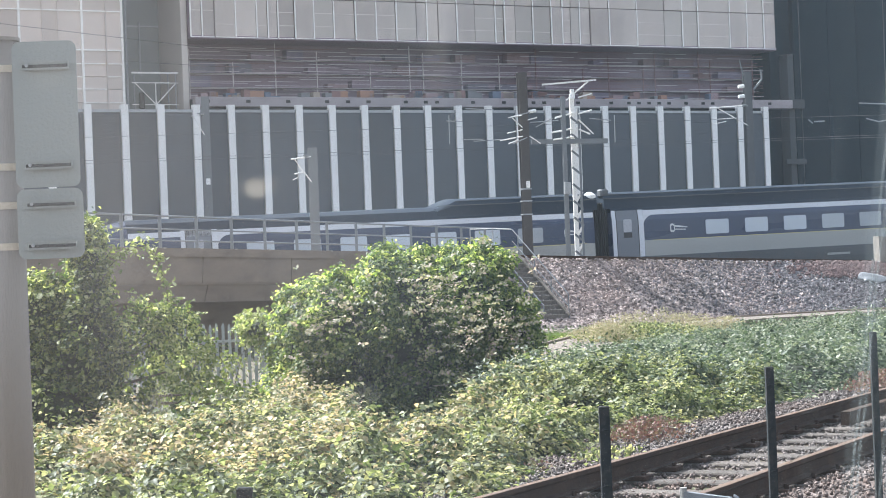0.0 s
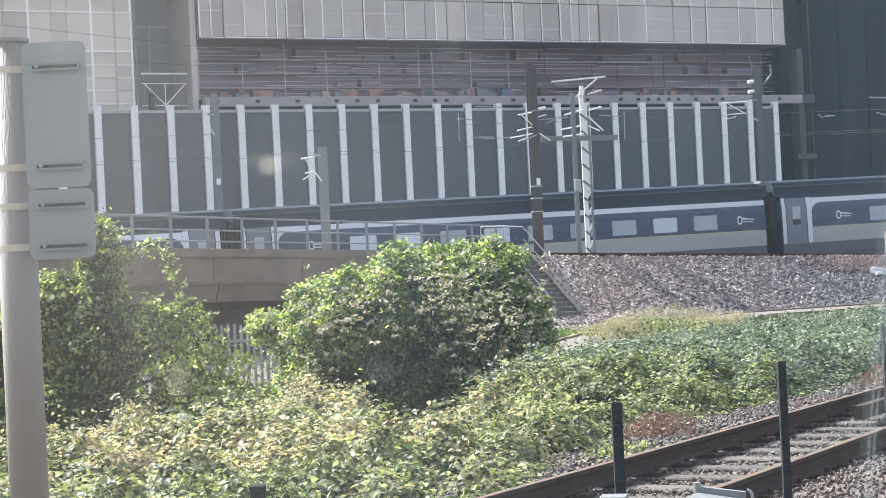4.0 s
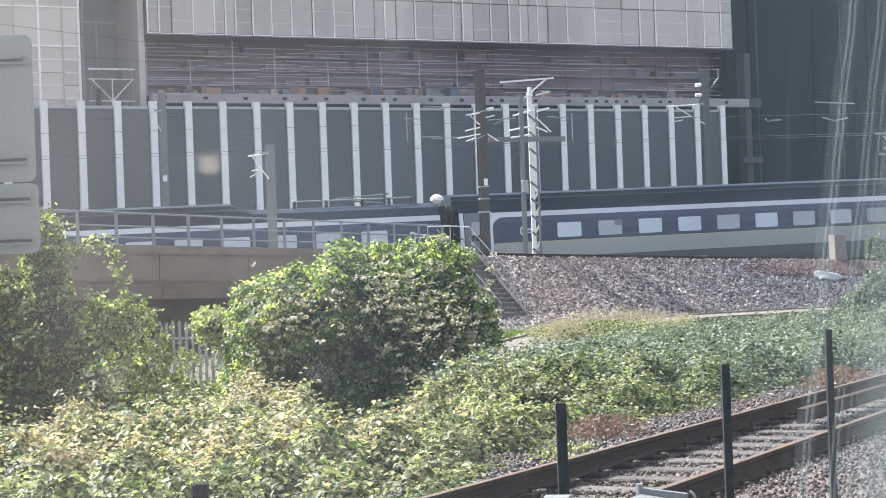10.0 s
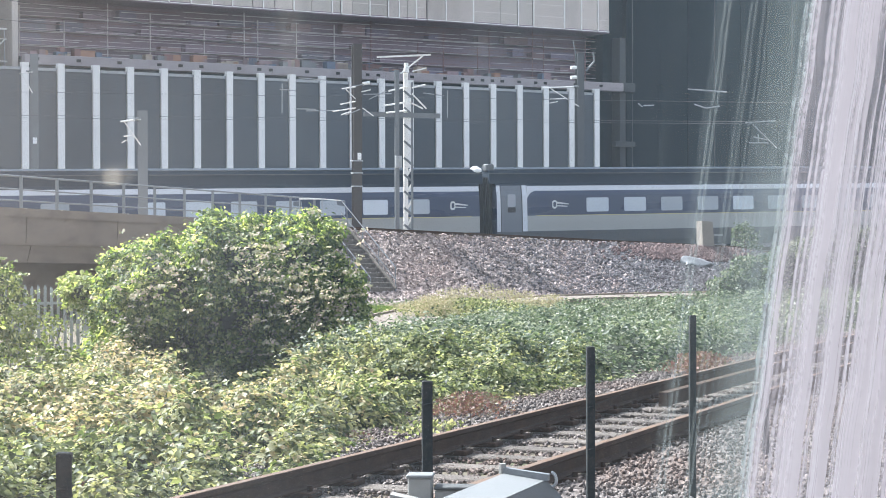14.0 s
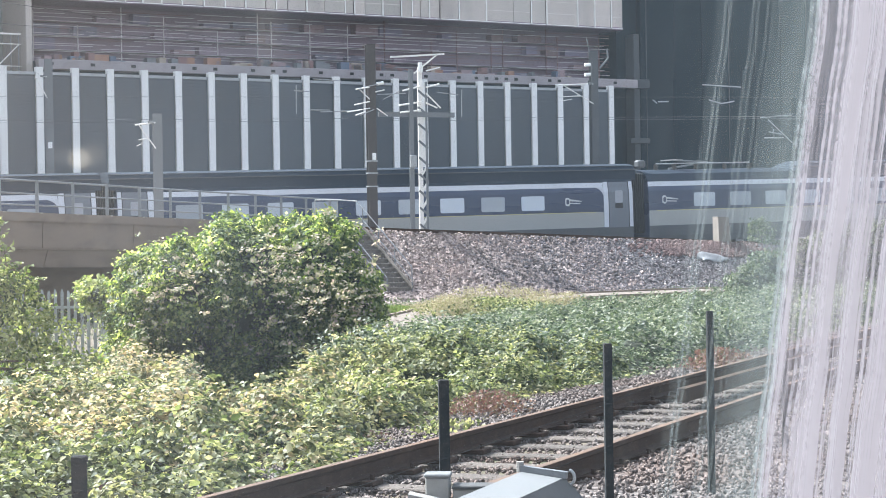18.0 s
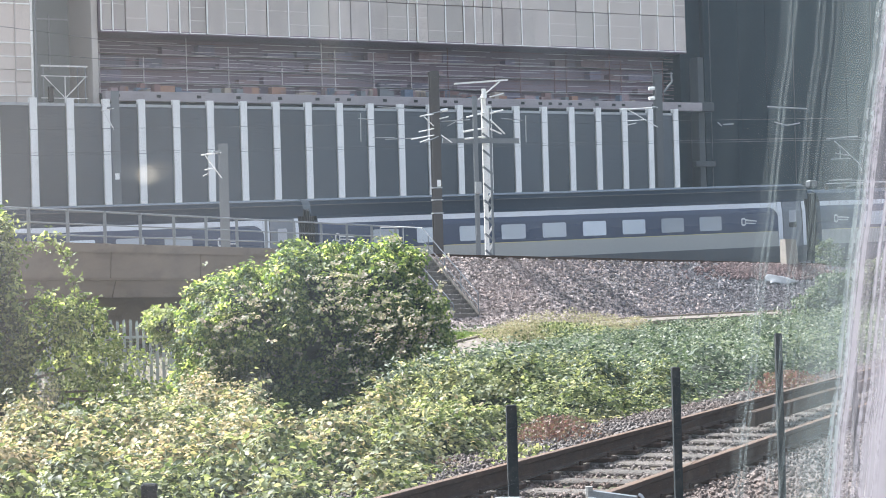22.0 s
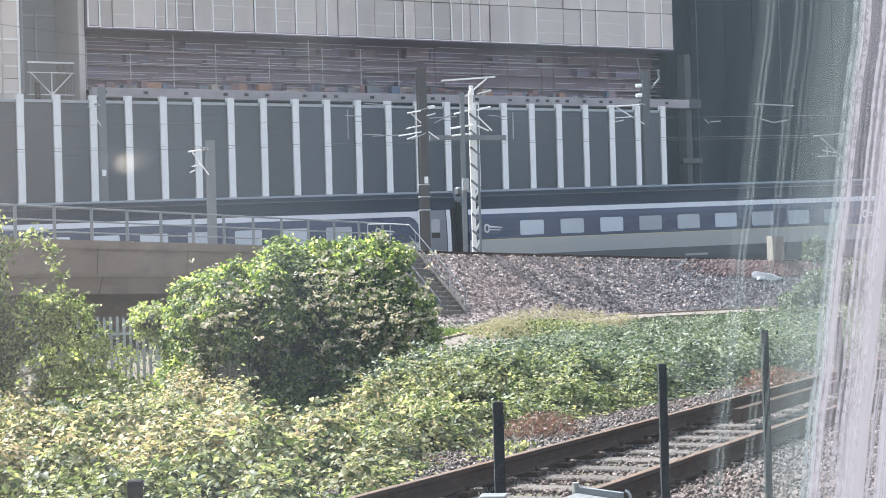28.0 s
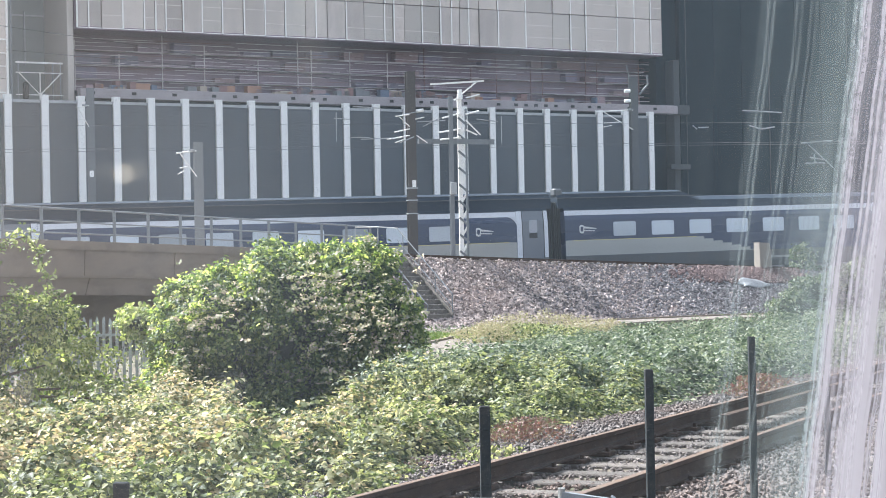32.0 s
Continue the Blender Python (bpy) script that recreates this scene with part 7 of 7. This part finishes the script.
shrub("climbing_plant", [((-4.35, 42.9, 0.2), (0.32, 0.22, 0.3), 0.6), ((-5.0, 42.8, -1.35), (0.5, 0.2, 0.4), 0.4), ((-5.6, 42.9, -0.4), (0.35, 0.15, 0.6), 0.5), ((-4.9, 42.9, -0.55), (0.25, 0.12, 0.3), 0.4), ((-4.5, 42.85, -1.5), (0.6, 0.2, 0.35), 0.5), ((-6.2, 42.9, -0.8), (0.4, 0.2, 0.8), 0.5)],
      900, 0.085, YELLOW_SHOOT, "climbing plant growing over the palisade fence", (-4.9, 43.0, -1.9), girth=0.2)
# arching shoot above the fence
arch = empty("bramble_shoot", Matrix(), "long arching bramble shoot with pale leaves", "bramble")
pts = [Vector(p) for p in ((-6.0, 33.0, 1.25), (-5.75, 33.0, 1.68), (-5.45, 33.0, 1.95), (-5.1, 33.0, 2.03), (-4.9, 33.0, 1.72), (-4.78, 33.0, 1.3), (-4.74, 33.0, 0.75))]
st = Solid()
for a, b in zip(pts, pts[1:]):
    st.tube(a, b, 0.012, 6)
part("stem", st, BARK, arch)
L = []
for a, b in zip(pts, pts[1:]):
    for i in range(48):
        L.append(tuple(a.lerp(b, rng.uniform()) + Vector(rng.normal(0, 0.085, 3))))
L = np.array(L)
part("leaves", scatter_mesh("leaves", LEAF, LEAF_FACES, L, frames_from(np.tile([0, -0.3, 1.0], (len(L), 1)), rng, 0.7), rng.uniform(0.06, 0.11, len(L)), [YELLOW_SHOOT]), YELLOW_SHOOT, arch)


# ---- motion ----
# seconds, and where the first gap between carriages stands along the line, in metres
TRAIN = [(0, 15.43), (1, 4.98), (2, -5.50), (3, -16.04), (6, -47.76), (7, -58.21), (8, -68.81), (9, -79.30), (10, -89.75), (11, -100.25), (12, -110.72), (13, -121.22), (14, -131.85), (14.5, -137.16), (16.5, -158.56), (17, -164.01), (18, -174.78), (19, -185.68), (20, -196.77), (21, -207.84), (22, -219.00), (23, -230.15), (24, -241.42), (25, -252.64), (28, -286.50), (30, -308.99), (31, -320.17), (32, -331.21)]


def motions():
    turn = math.degrees(math.atan2(LINE_DIR.y, LINE_DIR.x))
    lift = math.degrees(math.atan(LINE_RISE))
    for i, car in enumerate(CARS):
        rows = []
        for t, s in TRAIN:
            a = s + CAR * (i - 1)
            p = line_point(a, 0.0, LINE_Z + LINE_RISE * a)
            rows.append((t, pose(p.x, p.y, p.z, 0, -lift, turn)))
        walk(car, rows)


motions()
